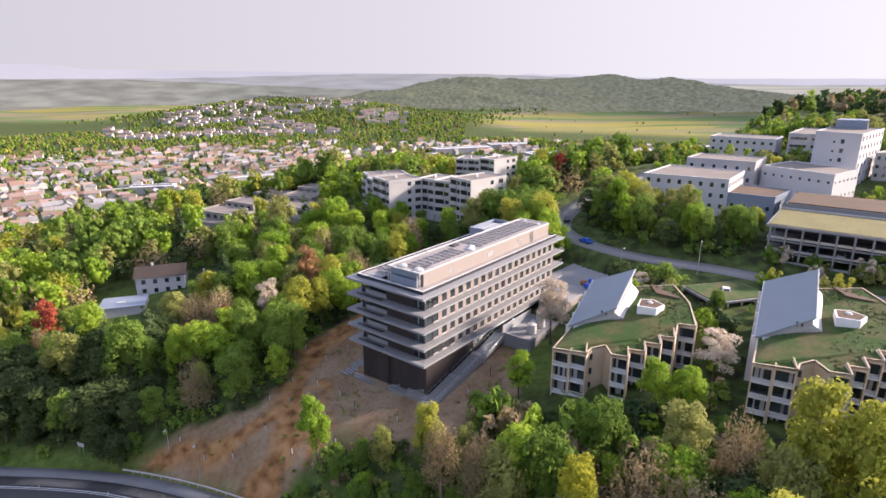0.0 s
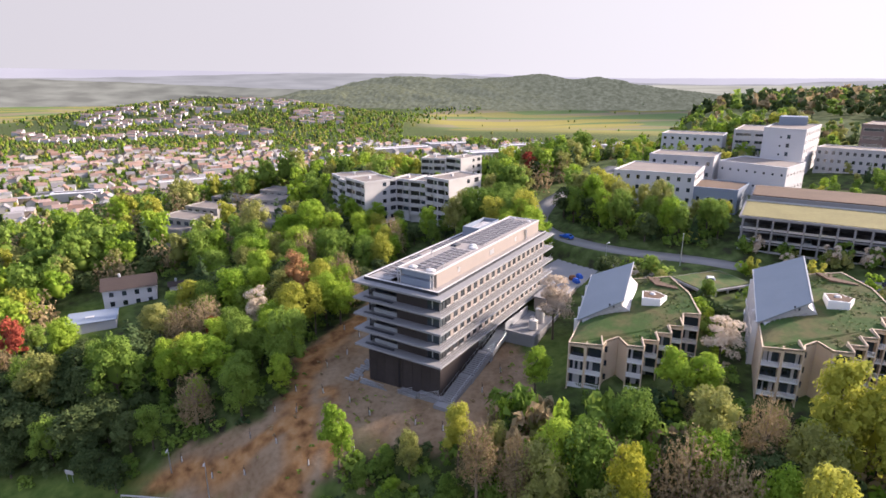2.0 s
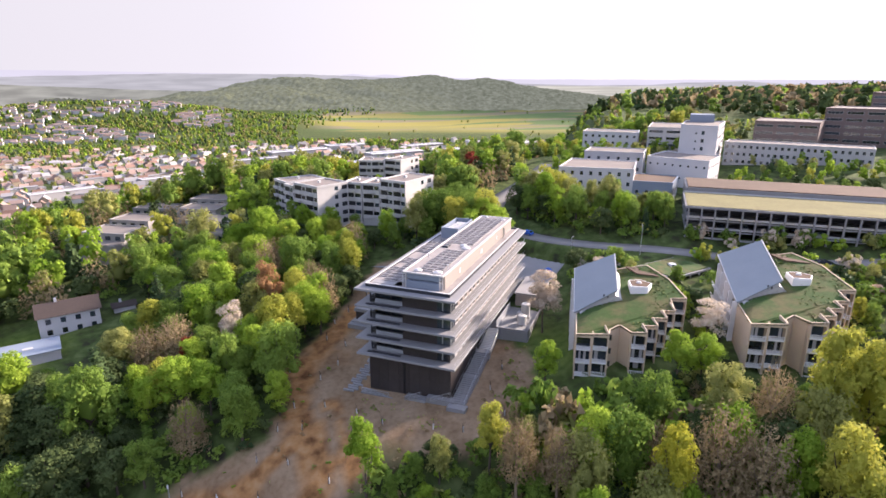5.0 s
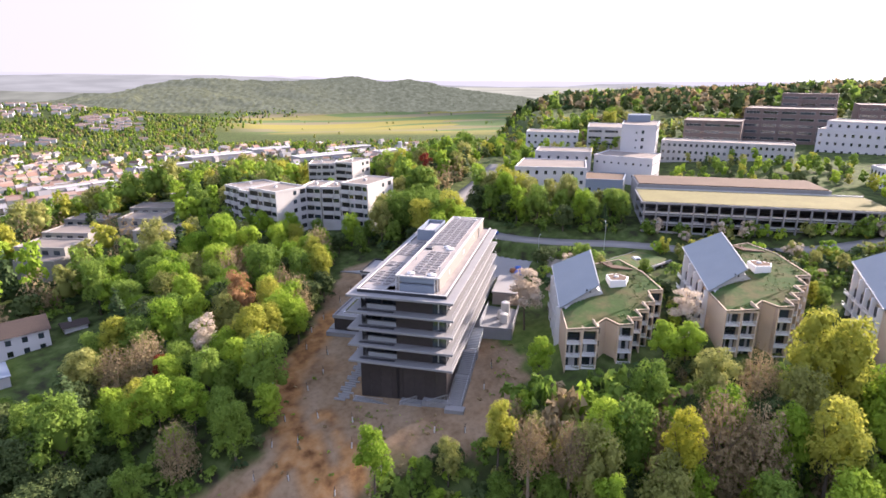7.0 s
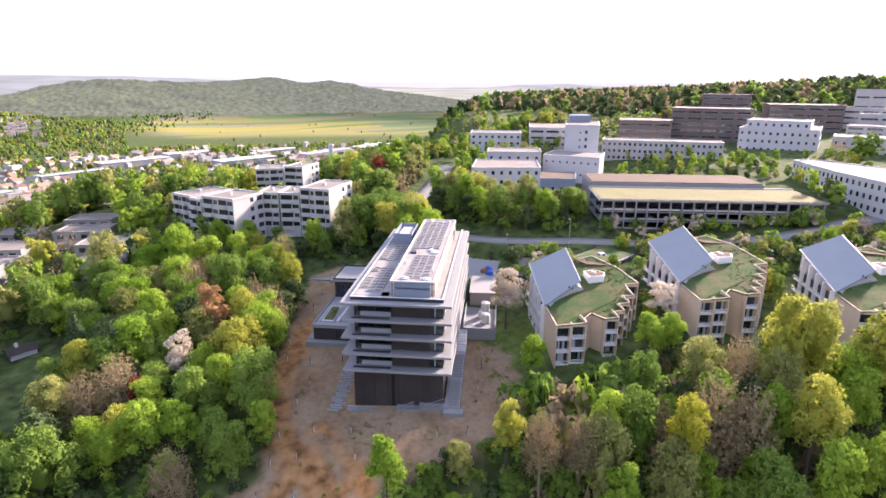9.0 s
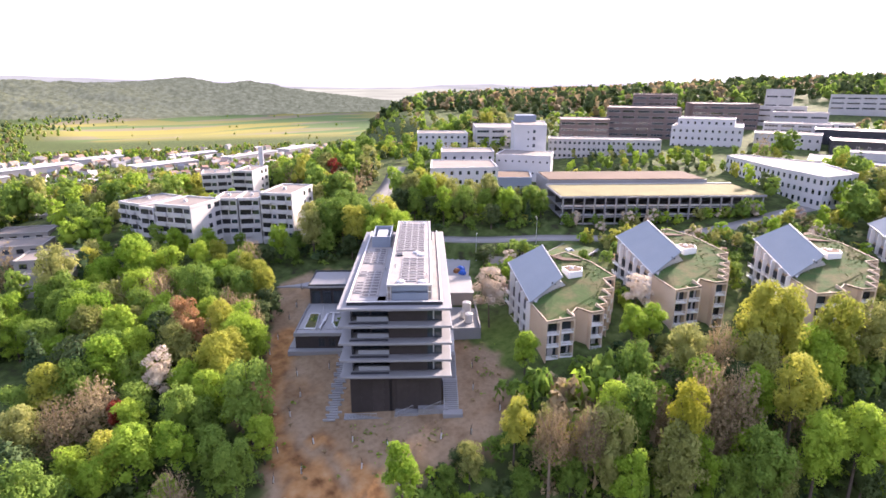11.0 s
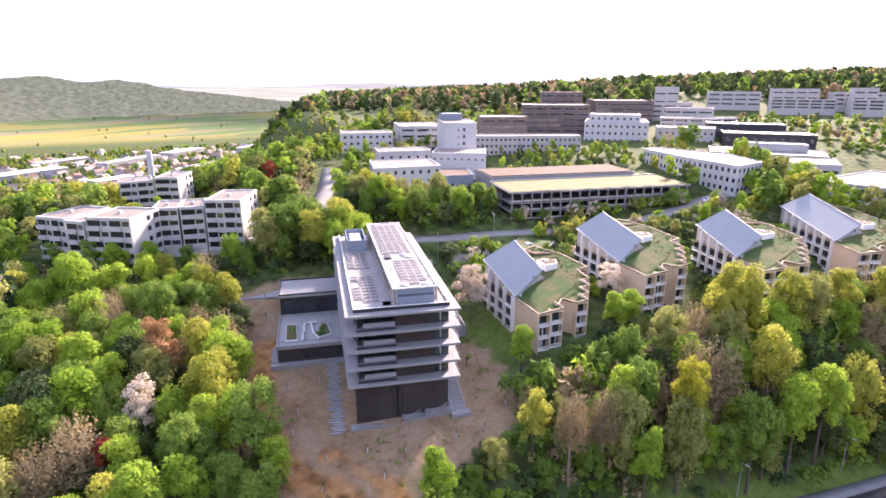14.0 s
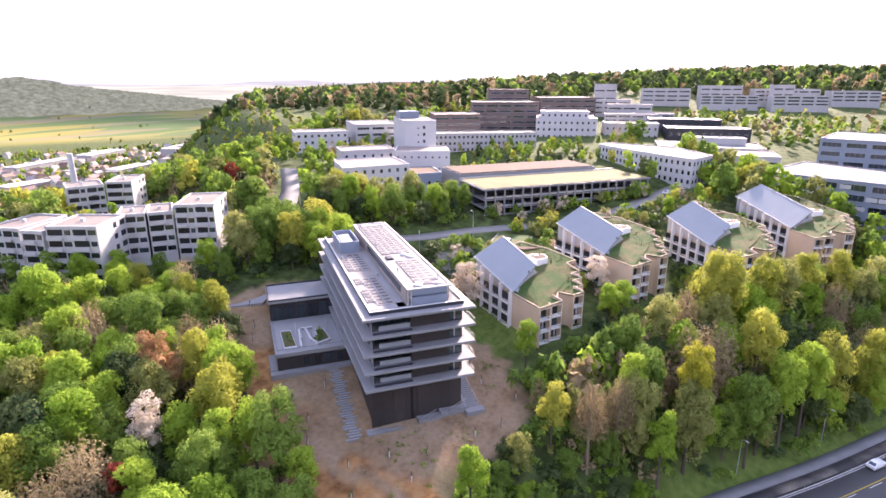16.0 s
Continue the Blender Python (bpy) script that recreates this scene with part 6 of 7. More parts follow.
for x, y in zip(bx[ok], by[ok]):
    low = x < 6 and y > 60
    bush_sets.setdefault(("mid", "olive", "dusky", "spring", "mid", "brown", "mid")[rng.randint(7)], []).append((x, y, rng.uniform(0.5, 0.9) if low else rng.uniform(0.9, 1.7), rng.uniform(0, 6.28), "bush", 1.0 if low else rng.uniform(1.3, 2.2)))
THINNER["bush"] = BUSH["bush"]
for mat, entries in bush_sets.items():
    join_woods("undergrowth", entries, LEAF[mat], BUSH, "low dark undergrowth beneath the trees")


# flowering shrubs and small trees round the student houses and along the campus road
v, f = crown(93, 2.0, 4.2, 9, 300, 0.3, None, "round")
THINNER["shrubbery"] = (v, clean_quads(f))
qx, qy = scatter(18, 160, 45, 165, 3.6)
belt = np.zeros(len(qx), bool)
for plan in ([(40, 126), (60, 118), (128, 66), (150, 82), (134, 94), (80, 136), (72, 146)], [(10, 94), (26, 82), (48, 70), (110, 42), (130, 66), (64, 118), (42, 124), (22, 112)]):
    belt |= inside(qx, qy, plan)[0]
ok = belt & open_ground(qx, qy) & (rng.rand(len(qx)) < 0.75) & (np.hypot(qx - 24.5, qy - 113.5) > 5)
shrub_sets = {}
for x, y in zip(qx[ok], qy[ok]):
    tint = ("mid", "olive", "blossom", "spring", "mid", "yellow", "olive", "pinkish", "mid", "spring")[rng.randint(10)]
    shrub_sets.setdefault(tint, []).append((x, y, rng.uniform(0.45, 1.15), rng.uniform(0, 6.28), "shrubbery", 1.0))
for i in range(46):
    f = rng.rand()
    off = rng.uniform(1.6, 5.0) if i < 30 else rng.uniform(15.5, 18.5)
    x, y = P0 + (P1 - P0) * f + np.array([pd[1], -pd[0]]) * off
    shrub_sets.setdefault(("mid", "olive", "blossom", "spring", "yellow", "mid")[rng.randint(6)], []).append((x, y, rng.uniform(0.7, 1.35), rng.uniform(0, 6.28), "shrubbery", rng.uniform(0.9, 1.3)))
for tint, entries in shrub_sets.items():
    join_woods("shrubbery", entries, LEAF[tint], THINNER, "mixed spring shrubs round the student houses")


# ---- far woods, valley town and distance ----
CLUMP = {}
for k, (form, rad, tall) in enumerate((("round", 4.6, 9.5), ("round", 4.2, 11.0), ("cone", 2.6, 13.0))):
    v, f = crown(31 + k, rad, tall, 3 if form == 'round' else 4, 36, 1.9, None, form)
    CLUMP[k] = (v, clean_quads(f))
TINY = {}
for k in range(2):
    v, f = crown(51 + k, 6.5, 11.0, 2, 12, 3.6, None, "round")
    TINY[k] = (v, clean_quads(f))


def far_woods(name, x, y, stock, mats, label, low=0.7, high=1.25):
    """Many far trees in one mesh for each tint of leaf."""
    pick = rng.choice(len(mats), len(x), p=np.array([m[1] for m in mats]) / sum(m[1] for m in mats))
    z = land(x, y)
    for i, (mat, _) in enumerate(mats):
        vs, fs, tones, k = [], [], [], 0
        for a, b, c in zip(x[pick == i], y[pick == i], z[pick == i]):
            v, f = stock[rng.randint(len(stock)) if mat != "dark" or len(stock) < 3 else 2]
            size, turn = rng.uniform(low, high), rng.uniform(0, 6.28)
            p = v * np.array([size, size, size * rng.uniform(0.85, 1.15)])
            vs.append(np.stack([p[:, 0] * math.cos(turn) - p[:, 1] * math.sin(turn) + a, p[:, 0] * math.sin(turn) + p[:, 1] * math.cos(turn) + b, p[:, 2] + c - 0.8], 1))
            fs.append(f + k)
            tones.append(np.full(len(v), rng.rand()))
            k += len(v)
        if vs:
            ob = new(name, mesh_from(name, np.concatenate(vs), np.concatenate(fs), LEAF[mat], np.concatenate(tones)))
            tagged(ob, label, "woodland", kind="stuff")


def in_sight(x, y, margin=4):
    """Whether a far place lies in the sector that opens before the hall."""
    b = np.degrees(np.arctan2(x + 40, y - 20))
    return (b > -42 - margin) & (b < 97 + margin)


MIX = [("mid", 4), ("olive", 3), ("spring", 2), ("brown", 1), ("dark", 1), ("yellow", 0.6)]
CREST = [("dusky", 4), ("brown", 1.1), ("mid", 1.5), ("dark", 0.8)]
# campus greenery and the slope below the plateau
ax, ay = scatter(100, 440, 5, 330, 9.0)
w_out = valley_side(ax, ay) - 0.45 * np.clip(ax - 160, 0, 900)
ok = open_ground(ax, ay) & (np.hypot(ax, ay) > 190) & (w_out < 40) & ((rng.rand(len(ax)) < 0.8)) & ~((ax < 232) & (ay < 330) & (w_out < 150) & (np.hypot(ax - 60, ay - 150) < 150))
far_woods("campus_trees", ax[ok], ay[ok], CLUMP, MIX, "spring trees between the campus buildings", 0.42, 0.85)
ax, ay = scatter(-420, 560, 150, 900, 12.0)
w_out = valley_side(ax, ay) - 0.45 * np.clip(ax - 160, 0, 900)
ok = (w_out > 8) & (w_out < 215) & ~((w_out < 40) & (ax > 100) & (ay < 330)) & in_sight(ax, ay) & ~((w_out < 155) & (ax < 235) & (ax > -170) & (ay < 322)) & (rng.rand(len(ax)) < 0.8)
far_woods("slope_woodland", ax[ok], ay[ok], CLUMP, MIX, "spring woodland falling away to the valley", 0.5, 0.9)
# wood on the crest behind the campus
ax, ay = scatter(330, 1250, -420, 760, 16.5)
w_out = valley_side(ax, ay) - 0.45 * np.clip(ax - 160, 0, 900)
ok = (w_out < 200) & in_sight(ax, ay) & (np.hypot(ax, ay) > 470) & ~((ax < 540) & (ay < 240) & (ay > -60)) & (ground_z(ax, ay) > 0)
near_crest = ok & (np.hypot(ax, ay) < 640)
far_woods("crest_woodland", ax[near_crest], ay[near_crest], CLUMP, CREST, "mixed wood along the crest", 1.25, 1.8)
ok &= ~near_crest
far_woods("crest_woodland", ax[ok], ay[ok], TINY, CREST, "mixed wood along the crest", 0.95, 1.4)

# valley town
SECTOR = math.radians(-43), math.radians(32)


def town_house(l, w, h, ridge):
    v = [(-l, -w, -3), (l, -w, -3), (l, w, -3), (-l, w, -3), (-l, -w, h), (l, -w, h), (l, w, h), (-l, w, h), (-l, 0, h + ridge), (l, 0, h + ridge)]
    walls = [(0, 1, 5, 4), (1, 2, 6, 5), (2, 3, 7, 6), (3, 0, 4, 7), (5, 6, 9, 9), (7, 4, 8, 8)]
    o = 0.5
    r = [(-l - o, -w - o, h - 0.3), (l + o, -w - o, h - 0.3), (l + o, 0, h + ridge + 0.05), (-l - o, 0, h + ridge + 0.05), (l + o, w + o, h - 0.3), (-l - o, w + o, h - 0.3)]
    return np.array(v, float), walls, np.array(r, float), [(0, 1, 2, 3), (3, 2, 4, 5)]


bear, dist = rng.uniform(*SECTOR, 9000), np.sqrt(rng.uniform(430**2, 1500**2, 9000))
hx, hy = np.sin(bear) * dist - 20, np.cos(bear) * dist + 20
w_h = valley_side(hx, hy) - 0.45 * np.clip(hx - 160, 0, 900)
density = smooth(-0.75, 0.3, ripple(hx, hy, 90, 4) + 0.5 * smooth(-0.1, -0.5, bear)) * smooth(1550, 1100, dist) * (0.35 + 0.65 * smooth(0.05, -0.12, bear))
ok = (w_h > 200) & (rng.rand(len(hx)) < 0.05 + 0.38 * density)
hx, hy, hb = hx[ok], hy[ok], bear[ok]
grid = {}
chosen = []
for i in range(len(hx)):
    cell = (int(hx[i] // 19), int(hy[i] // 19))
    if cell not in grid:
        grid[cell] = i
        chosen.append(i)
chosen = sorted(chosen, key=lambda i: math.hypot(hx[i], hy[i]))
WALL_TINTS = [shade("town_render_white", (0.42, 0.4, 0.375), 0.9, vary=0.05, lot=0.15, island=0.15), shade("town_render_ochre", (0.3, 0.245, 0.18), 0.9, vary=0.05, lot=0.15, island=0.15), shade("town_render_grey", (0.3, 0.29, 0.29), 0.9, vary=0.05, lot=0.2, island=0.2)]
ROOF_TINTS = [TERRACOTTA, shade("brown_town_tiles", (0.21, 0.15, 0.125), 0.9, vary=0.15, lot=0.3, island=0.4), shade("grey_town_roof", (0.25, 0.24, 0.24), 0.9, vary=0.15, lot=0.3, island=0.4)]
bins = {}
for rank, i in enumerate(chosen):
    l, w, h = rng.uniform(5, 9.5), rng.uniform(4.2, 6), rng.uniform(4.5, 8.5)
    flat = rng.rand() < 0.12
    ridge = 0.4 if flat else w * rng.uniform(0.6, 0.9)
    if flat:
        l, w = l * 1.7, w * 1.3
    turn = 0.6 + 0.5 * ripple(hx[i], hy[i], 120, 2) + (math.pi / 2 if rng.rand() < 0.35 else 0)
    z = float(ground_z(hx[i], hy[i]))
    wall, roof = rng.choice(3, p=[0.6, 0.22, 0.18]), (2 if flat else rng.choice(3, p=[0.36, 0.34, 0.3]))
    v, wf, rv, rf = town_house(l, w, h, ridge)
    if rank < 130:
        t = thing("town_house", pose(hx[i], hy[i], z, 0, 0, math.degrees(turn)), ("pale town house with tiled gable roof in the valley" if not flat else "flat-roofed grey block in the valley town"), "house", "town houses")
        part("wall", Geo().add(v, [tuple(dict.fromkeys(q)) for q in wf]), WALL_TINTS[wall], t)
        part("roof", Geo().add(rv, rf), ROOF_TINTS[roof], t)
        g = Geo()
        for s in range(2):
            for j in range(3):
                x = -l * 0.7 + j * l * 0.7
                g.box(x - 0.6, x + 0.6, -w - 0.06, -w, 1.0 + 2.8 * s, 2.4 + 2.8 * s)
        part("window_row", g, GLASS, t)
        continue
    c, s = math.cos(turn), math.sin(turn)
    place = lambda p: np.stack([p[:, 0] * c - p[:, 1] * s + hx[i], p[:, 0] * s + p[:, 1] * c + hy[i], p[:, 2] + z], 1)
    for key, pv, pf in ((("w", wall), v, wf), (("r", roof), rv, rf)):
        b = bins.setdefault(key, [[], [], 0])
        b[0].append(place(pv))
        b[1] += [tuple(b[2] + n for n in dict.fromkeys(q)) for q in pf]
        b[2] += len(pv)
for (kind, tint), (vs, fs, _) in bins.items():
    me = bpy.data.meshes.new("town_walls" if kind == "w" else "town_roofs")
    me.from_pydata(np.concatenate(vs).tolist(), [], fs)
    me.materials.append((WALL_TINTS if kind == "w" else ROOF_TINTS)[tint])
    tagged(new(me.name, me), "dense quarter of small houses in the valley town", "town", kind="stuff")
# large sheds and halls along the valley floor
for x, y, l, w, h, turn in ((40, 1280, 130, 38, 10, 20), (150, 1360, 90, 34, 9, 14), (-60, 1180, 110, 22, 9, 24), (230, 1190, 120, 40, 11, 16), (330, 1330, 100, 30, 9, 20), (420, 1240, 140, 26, 10, 24), (120, 1090, 90, 24, 8, 18), (300, 1020, 70, 30, 9, 12), (480, 1060, 80, 30, 9, 20), (560, 1300, 110, 36, 10, 26), (-300, 900, 80, 18, 12, 30), (-420, 820, 60, 22, 10, 15), (-180, 1010, 90, 20, 9, 28), (640, 1150, 90, 30, 9, 30)):
    t = thing("valley_hall", pose(x, y, float(ground_z(x, y)), 0, 0, turn), "long pale flat-roofed hall in the valley", "building", "valley halls")
    part("wall", Geo().box(-l / 2, l / 2, -w / 2, w / 2, -6, h), WALL_TINTS[2], t)
    part("roof", Geo().chamfered(-l / 2 - 0.5, l / 2 + 0.5, -w / 2 - 0.5, w / 2 + 0.5, h, h + 1.0, 0.2), WHITE, t)
    part("roof_strip", Geo().box(-l / 2 + 4, l / 2 - 4, -1.5, 1.5, h + 1.0, h + 2.2), ROOF_TINTS[2], t)
stack = thing("chimney", pose(211, 687, float(ground_z(211, 687))), "tall white works chimney in the valley", "chimney")
part("shaft", Geo().tube(0, 0, 0, 86, 3.6, 2.8, 20), WHITE, stack)
part("works", Geo().box(-30, 24, 6, 34, -4, 16), WALL_TINTS[2], stack)
# trees among the houses and over the valley floor
bear, dist = rng.uniform(math.radians(-45), math.radians(48), 19000), np.sqrt(rng.uniform(520**2, 2000**2, 19000))
vx, vy = np.sin(bear) * dist - 20, np.cos(bear) * dist + 20
w_h = valley_side(vx, vy) - 0.45 * np.clip(vx - 160, 0, 900)
taken = np.array([(int(a // 19), int(b // 19)) in grid and ((a * 7.3 + b) % 1 < 0.4) for a, b in zip(vx, vy)])
ok = (w_h > 190) & ~taken & ~((dist > 1550) & (bear > 0.05)) & (rng.rand(len(vx)) < 0.5 + 0.5 * smooth(-0.3, 0.4, ripple(vx, vy, 70, 8)))
far_woods("valley_trees", vx[ok], vy[ok], TINY, MIX, "spring trees between the houses of the valley town", 0.42, 0.85)
# suburb on the opposite hill
bear, dist = rng.uniform(math.radians(-30), math.radians(-3.5), 900), rng.uniform(1720, 2330, 900)
sx, sy = np.sin(bear) * dist, np.cos(bear) * dist
ok = ripple(sx, sy, 70, 3) > -0.15
verts, faces, rverts, rfaces = [], [], [], []
for a, b in zip(sx[ok][:330], sy[ok][:330]):
    v, wf, rv, rf = town_house(rng.uniform(6, 12), rng.uniform(5, 7), rng.uniform(6, 10), 3)
    z = float(ground_z(a, b))
    faces += [tuple(len(verts) + n for n in dict.fromkeys(q)) for q in wf]
    verts += (v + np.array([a, b, z])).tolist()
    rfaces += [tuple(len(rverts) + n for n in q) for q in rf]
    rverts += (rv + np.array([a, b, z])).tolist()
for name, vv, ff, mat in (("suburb_walls", verts, faces, WHITE), ("suburb_roofs", rverts, rfaces, ROOF_TINTS[1])):
    me = bpy.data.meshes.new(name)
    me.from_pydata(vv, [], ff)
    me.materials.append(mat)
    tagged(new(name, me), "white suburb houses on the opposite hill", "town", kind="stuff")
bear, dist = rng.uniform(math.radians(-45), math.radians(10), 7000), rng.uniform(1450, 2750, 7000)
sx, sy = np.sin(bear) * dist, np.cos(bear) * dist
ok = ground_z(sx, sy) > -93 + 20 * rng.rand(len(sx))
far_woods("hill_woodland", sx[ok], sy[ok], TINY, [("mid", 4), ("olive", 3), ("dark", 1.5), ("spring", 1)], "trees on the opposite suburb hill", 0.55, 1.05)
# hedges and copses between the fields
bear, dist = rng.uniform(math.radians(4), math.radians(52), 700), rng.uniform(1500, 3900, 700)
sx, sy = np.sin(bear) * dist, np.cos(bear) * dist
ok = np.abs(ripple(sx, sy, 130, 6)) < 0.12
far_woods("field_copses", sx[ok], sy[ok], TINY, [("mid", 3), ("olive", 2), ("dark", 1)], "hedges and copses between the fields", 0.4, 0.8)


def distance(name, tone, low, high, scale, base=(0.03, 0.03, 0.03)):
    """Far land, its haze painted in as emission, mottled between two strengths of tone."""
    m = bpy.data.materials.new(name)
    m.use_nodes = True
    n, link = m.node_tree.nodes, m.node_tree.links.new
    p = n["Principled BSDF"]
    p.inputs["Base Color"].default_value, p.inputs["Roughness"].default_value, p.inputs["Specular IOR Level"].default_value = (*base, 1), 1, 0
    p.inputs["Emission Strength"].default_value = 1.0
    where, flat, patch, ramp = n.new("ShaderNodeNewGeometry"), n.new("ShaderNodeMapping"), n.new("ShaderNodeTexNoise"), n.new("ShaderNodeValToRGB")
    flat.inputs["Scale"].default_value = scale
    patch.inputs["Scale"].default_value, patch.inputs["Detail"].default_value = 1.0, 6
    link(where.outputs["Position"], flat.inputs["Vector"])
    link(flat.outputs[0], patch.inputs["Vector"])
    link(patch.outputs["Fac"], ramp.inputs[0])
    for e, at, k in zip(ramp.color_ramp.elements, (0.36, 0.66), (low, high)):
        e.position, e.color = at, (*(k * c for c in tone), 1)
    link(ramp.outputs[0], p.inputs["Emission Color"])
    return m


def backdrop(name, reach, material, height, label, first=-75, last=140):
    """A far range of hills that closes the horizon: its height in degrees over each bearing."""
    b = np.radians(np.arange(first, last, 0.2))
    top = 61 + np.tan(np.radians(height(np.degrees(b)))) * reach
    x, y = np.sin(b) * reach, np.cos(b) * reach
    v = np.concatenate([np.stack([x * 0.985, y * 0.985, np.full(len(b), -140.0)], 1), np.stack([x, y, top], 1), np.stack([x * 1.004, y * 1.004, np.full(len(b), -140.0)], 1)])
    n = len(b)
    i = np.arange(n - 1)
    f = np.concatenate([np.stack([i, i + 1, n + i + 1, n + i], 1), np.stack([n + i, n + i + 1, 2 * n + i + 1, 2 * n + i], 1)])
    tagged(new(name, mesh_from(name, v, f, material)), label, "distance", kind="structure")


wave = lambda b, s, k: np.sin(b / s + k) * 0.6 + np.sin(b / s * 2.3 + 2 * k) * 0.3 + np.sin(b / s * 5.1 + k) * 0.12
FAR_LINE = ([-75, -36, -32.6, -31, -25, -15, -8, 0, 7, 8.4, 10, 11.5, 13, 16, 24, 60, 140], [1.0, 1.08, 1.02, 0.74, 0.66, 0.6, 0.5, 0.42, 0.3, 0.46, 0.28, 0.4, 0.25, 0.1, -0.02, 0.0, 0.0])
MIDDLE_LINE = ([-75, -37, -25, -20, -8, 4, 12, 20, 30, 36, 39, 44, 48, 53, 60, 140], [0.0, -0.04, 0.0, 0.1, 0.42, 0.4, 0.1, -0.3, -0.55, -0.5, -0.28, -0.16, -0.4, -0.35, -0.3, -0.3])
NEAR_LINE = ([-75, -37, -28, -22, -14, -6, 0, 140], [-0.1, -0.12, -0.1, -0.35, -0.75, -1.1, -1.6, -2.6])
# each range gives off its haze colour as emission
backdrop("backdrop_far", 4500, distance("far_hills", (0.215, 0.213, 0.236), 0.96, 1.04, (0.002, 0.002, 0.01)), lambda b: np.interp(b, *FAR_LINE) + 0.015 * wave(b, 0.9, 1), "hazy far hills on the horizon")
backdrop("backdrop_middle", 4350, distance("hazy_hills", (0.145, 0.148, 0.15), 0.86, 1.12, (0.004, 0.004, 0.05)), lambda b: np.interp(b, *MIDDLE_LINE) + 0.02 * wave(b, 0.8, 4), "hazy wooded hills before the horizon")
backdrop("backdrop_plain", 4200, distance("far_plain", (0.185, 0.185, 0.155), 0.82, 1.15, (0.003, 0.003, 0.09)), lambda b: -0.62 - 0.9 * smooth(25, 18, b) + 0.03 * wave(b, 1.5, 2), "hazy level fields far down the valley", 16, 62)
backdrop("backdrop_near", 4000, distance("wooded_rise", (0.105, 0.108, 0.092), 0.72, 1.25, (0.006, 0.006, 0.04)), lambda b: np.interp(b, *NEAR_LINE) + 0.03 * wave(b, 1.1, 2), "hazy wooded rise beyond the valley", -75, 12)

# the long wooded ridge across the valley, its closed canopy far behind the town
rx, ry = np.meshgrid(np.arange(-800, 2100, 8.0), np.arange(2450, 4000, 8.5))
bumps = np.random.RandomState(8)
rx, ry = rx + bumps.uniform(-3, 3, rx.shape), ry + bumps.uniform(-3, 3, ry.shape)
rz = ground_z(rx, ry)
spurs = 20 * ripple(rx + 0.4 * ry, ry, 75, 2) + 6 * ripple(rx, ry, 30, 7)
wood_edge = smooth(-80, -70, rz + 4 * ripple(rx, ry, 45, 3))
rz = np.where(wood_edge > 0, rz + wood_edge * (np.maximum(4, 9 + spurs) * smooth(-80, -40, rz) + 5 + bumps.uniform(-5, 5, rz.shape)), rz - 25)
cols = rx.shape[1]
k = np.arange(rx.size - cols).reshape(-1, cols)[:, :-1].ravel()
# emission lays a painted haze glow over the dark canopy colour
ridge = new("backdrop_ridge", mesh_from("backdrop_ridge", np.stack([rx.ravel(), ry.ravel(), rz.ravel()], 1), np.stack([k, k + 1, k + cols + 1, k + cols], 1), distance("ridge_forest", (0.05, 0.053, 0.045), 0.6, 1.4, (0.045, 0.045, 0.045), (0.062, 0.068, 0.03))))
tagged(ridge, "hazy spring forest on the long ridge across the valley", "distance", kind="structure")


def sky_ring():
    """The hazy lower sky, paler towards the sun."""
    m = bpy.data.materials.new("hazy_sky")
    m.use_nodes = True
    n, link = m.node_tree.nodes, m.node_tree.links.new
    p = n["Principled BSDF"]
    p.inputs["Base Color"].default_value, p.inputs["Roughness"].default_value, p.inputs["Specular IOR Level"].default_value = (0, 0, 0, 1), 1, 0
    p.inputs["Emission Strength"].default_value = 1.0
    where, along_sun, ramp = n.new("ShaderNodeNewGeometry"), n.new("ShaderNodeVectorMath"), n.new("ShaderNodeValToRGB")
    along_sun.operation = "DOT_PRODUCT"
    along_sun.inputs[1].default_value = (math.sin(radians(SUN_AZIMUTH)) / 9200, math.cos(radians(SUN_AZIMUTH)) / 9200, 0)
    link(where.outputs["Position"], along_sun.inputs[0])
    half = n.new("ShaderNodeMath")
    half.operation = "ADD"
    half.inputs[1].default_value = 0.5
    link(along_sun.outputs["Value"], half.inputs[0])
    link(half.outputs[0], ramp.inputs[0])
    e = ramp.color_ramp.elements
    while len(e) < 4:
        e.new(0.5)
    for el, at, v in zip(e, (0.25, 0.6, 0.86, 1.0), (0.215, 0.25, 0.305, 0.35)):
        el.position, el.color = at, (v * 0.985, v * 0.99, v * 1.0, 1)
    link(ramp.outputs[0], p.inputs["Emission Color"])
    b = np.radians(np.arange(0, 361, 3.0))
    v = np.concatenate([np.stack([np.sin(b) * 4600, np.cos(b) * 4600, np.full(len(b), z)], 1) for z in (-200.0, 300.0, 1100.0)])
    k = len(b)
    f = [(r * k + i, r * k + k + i, r * k + k + i + 1, r * k + i + 1) for r in (0, 1) for i in range(k - 1)]
    tagged(new("backdrop_sky", mesh_from("backdrop_sky", v, f, m, smooth_shade=True)), "pale hazy evening sky above the horizon", "sky", kind="structure")


sky_ring()


# ---- small things on the slope, roads and terraces ----
def on_land(x, y):
    return float(land(np.array([x]), np.array([y]))[0])


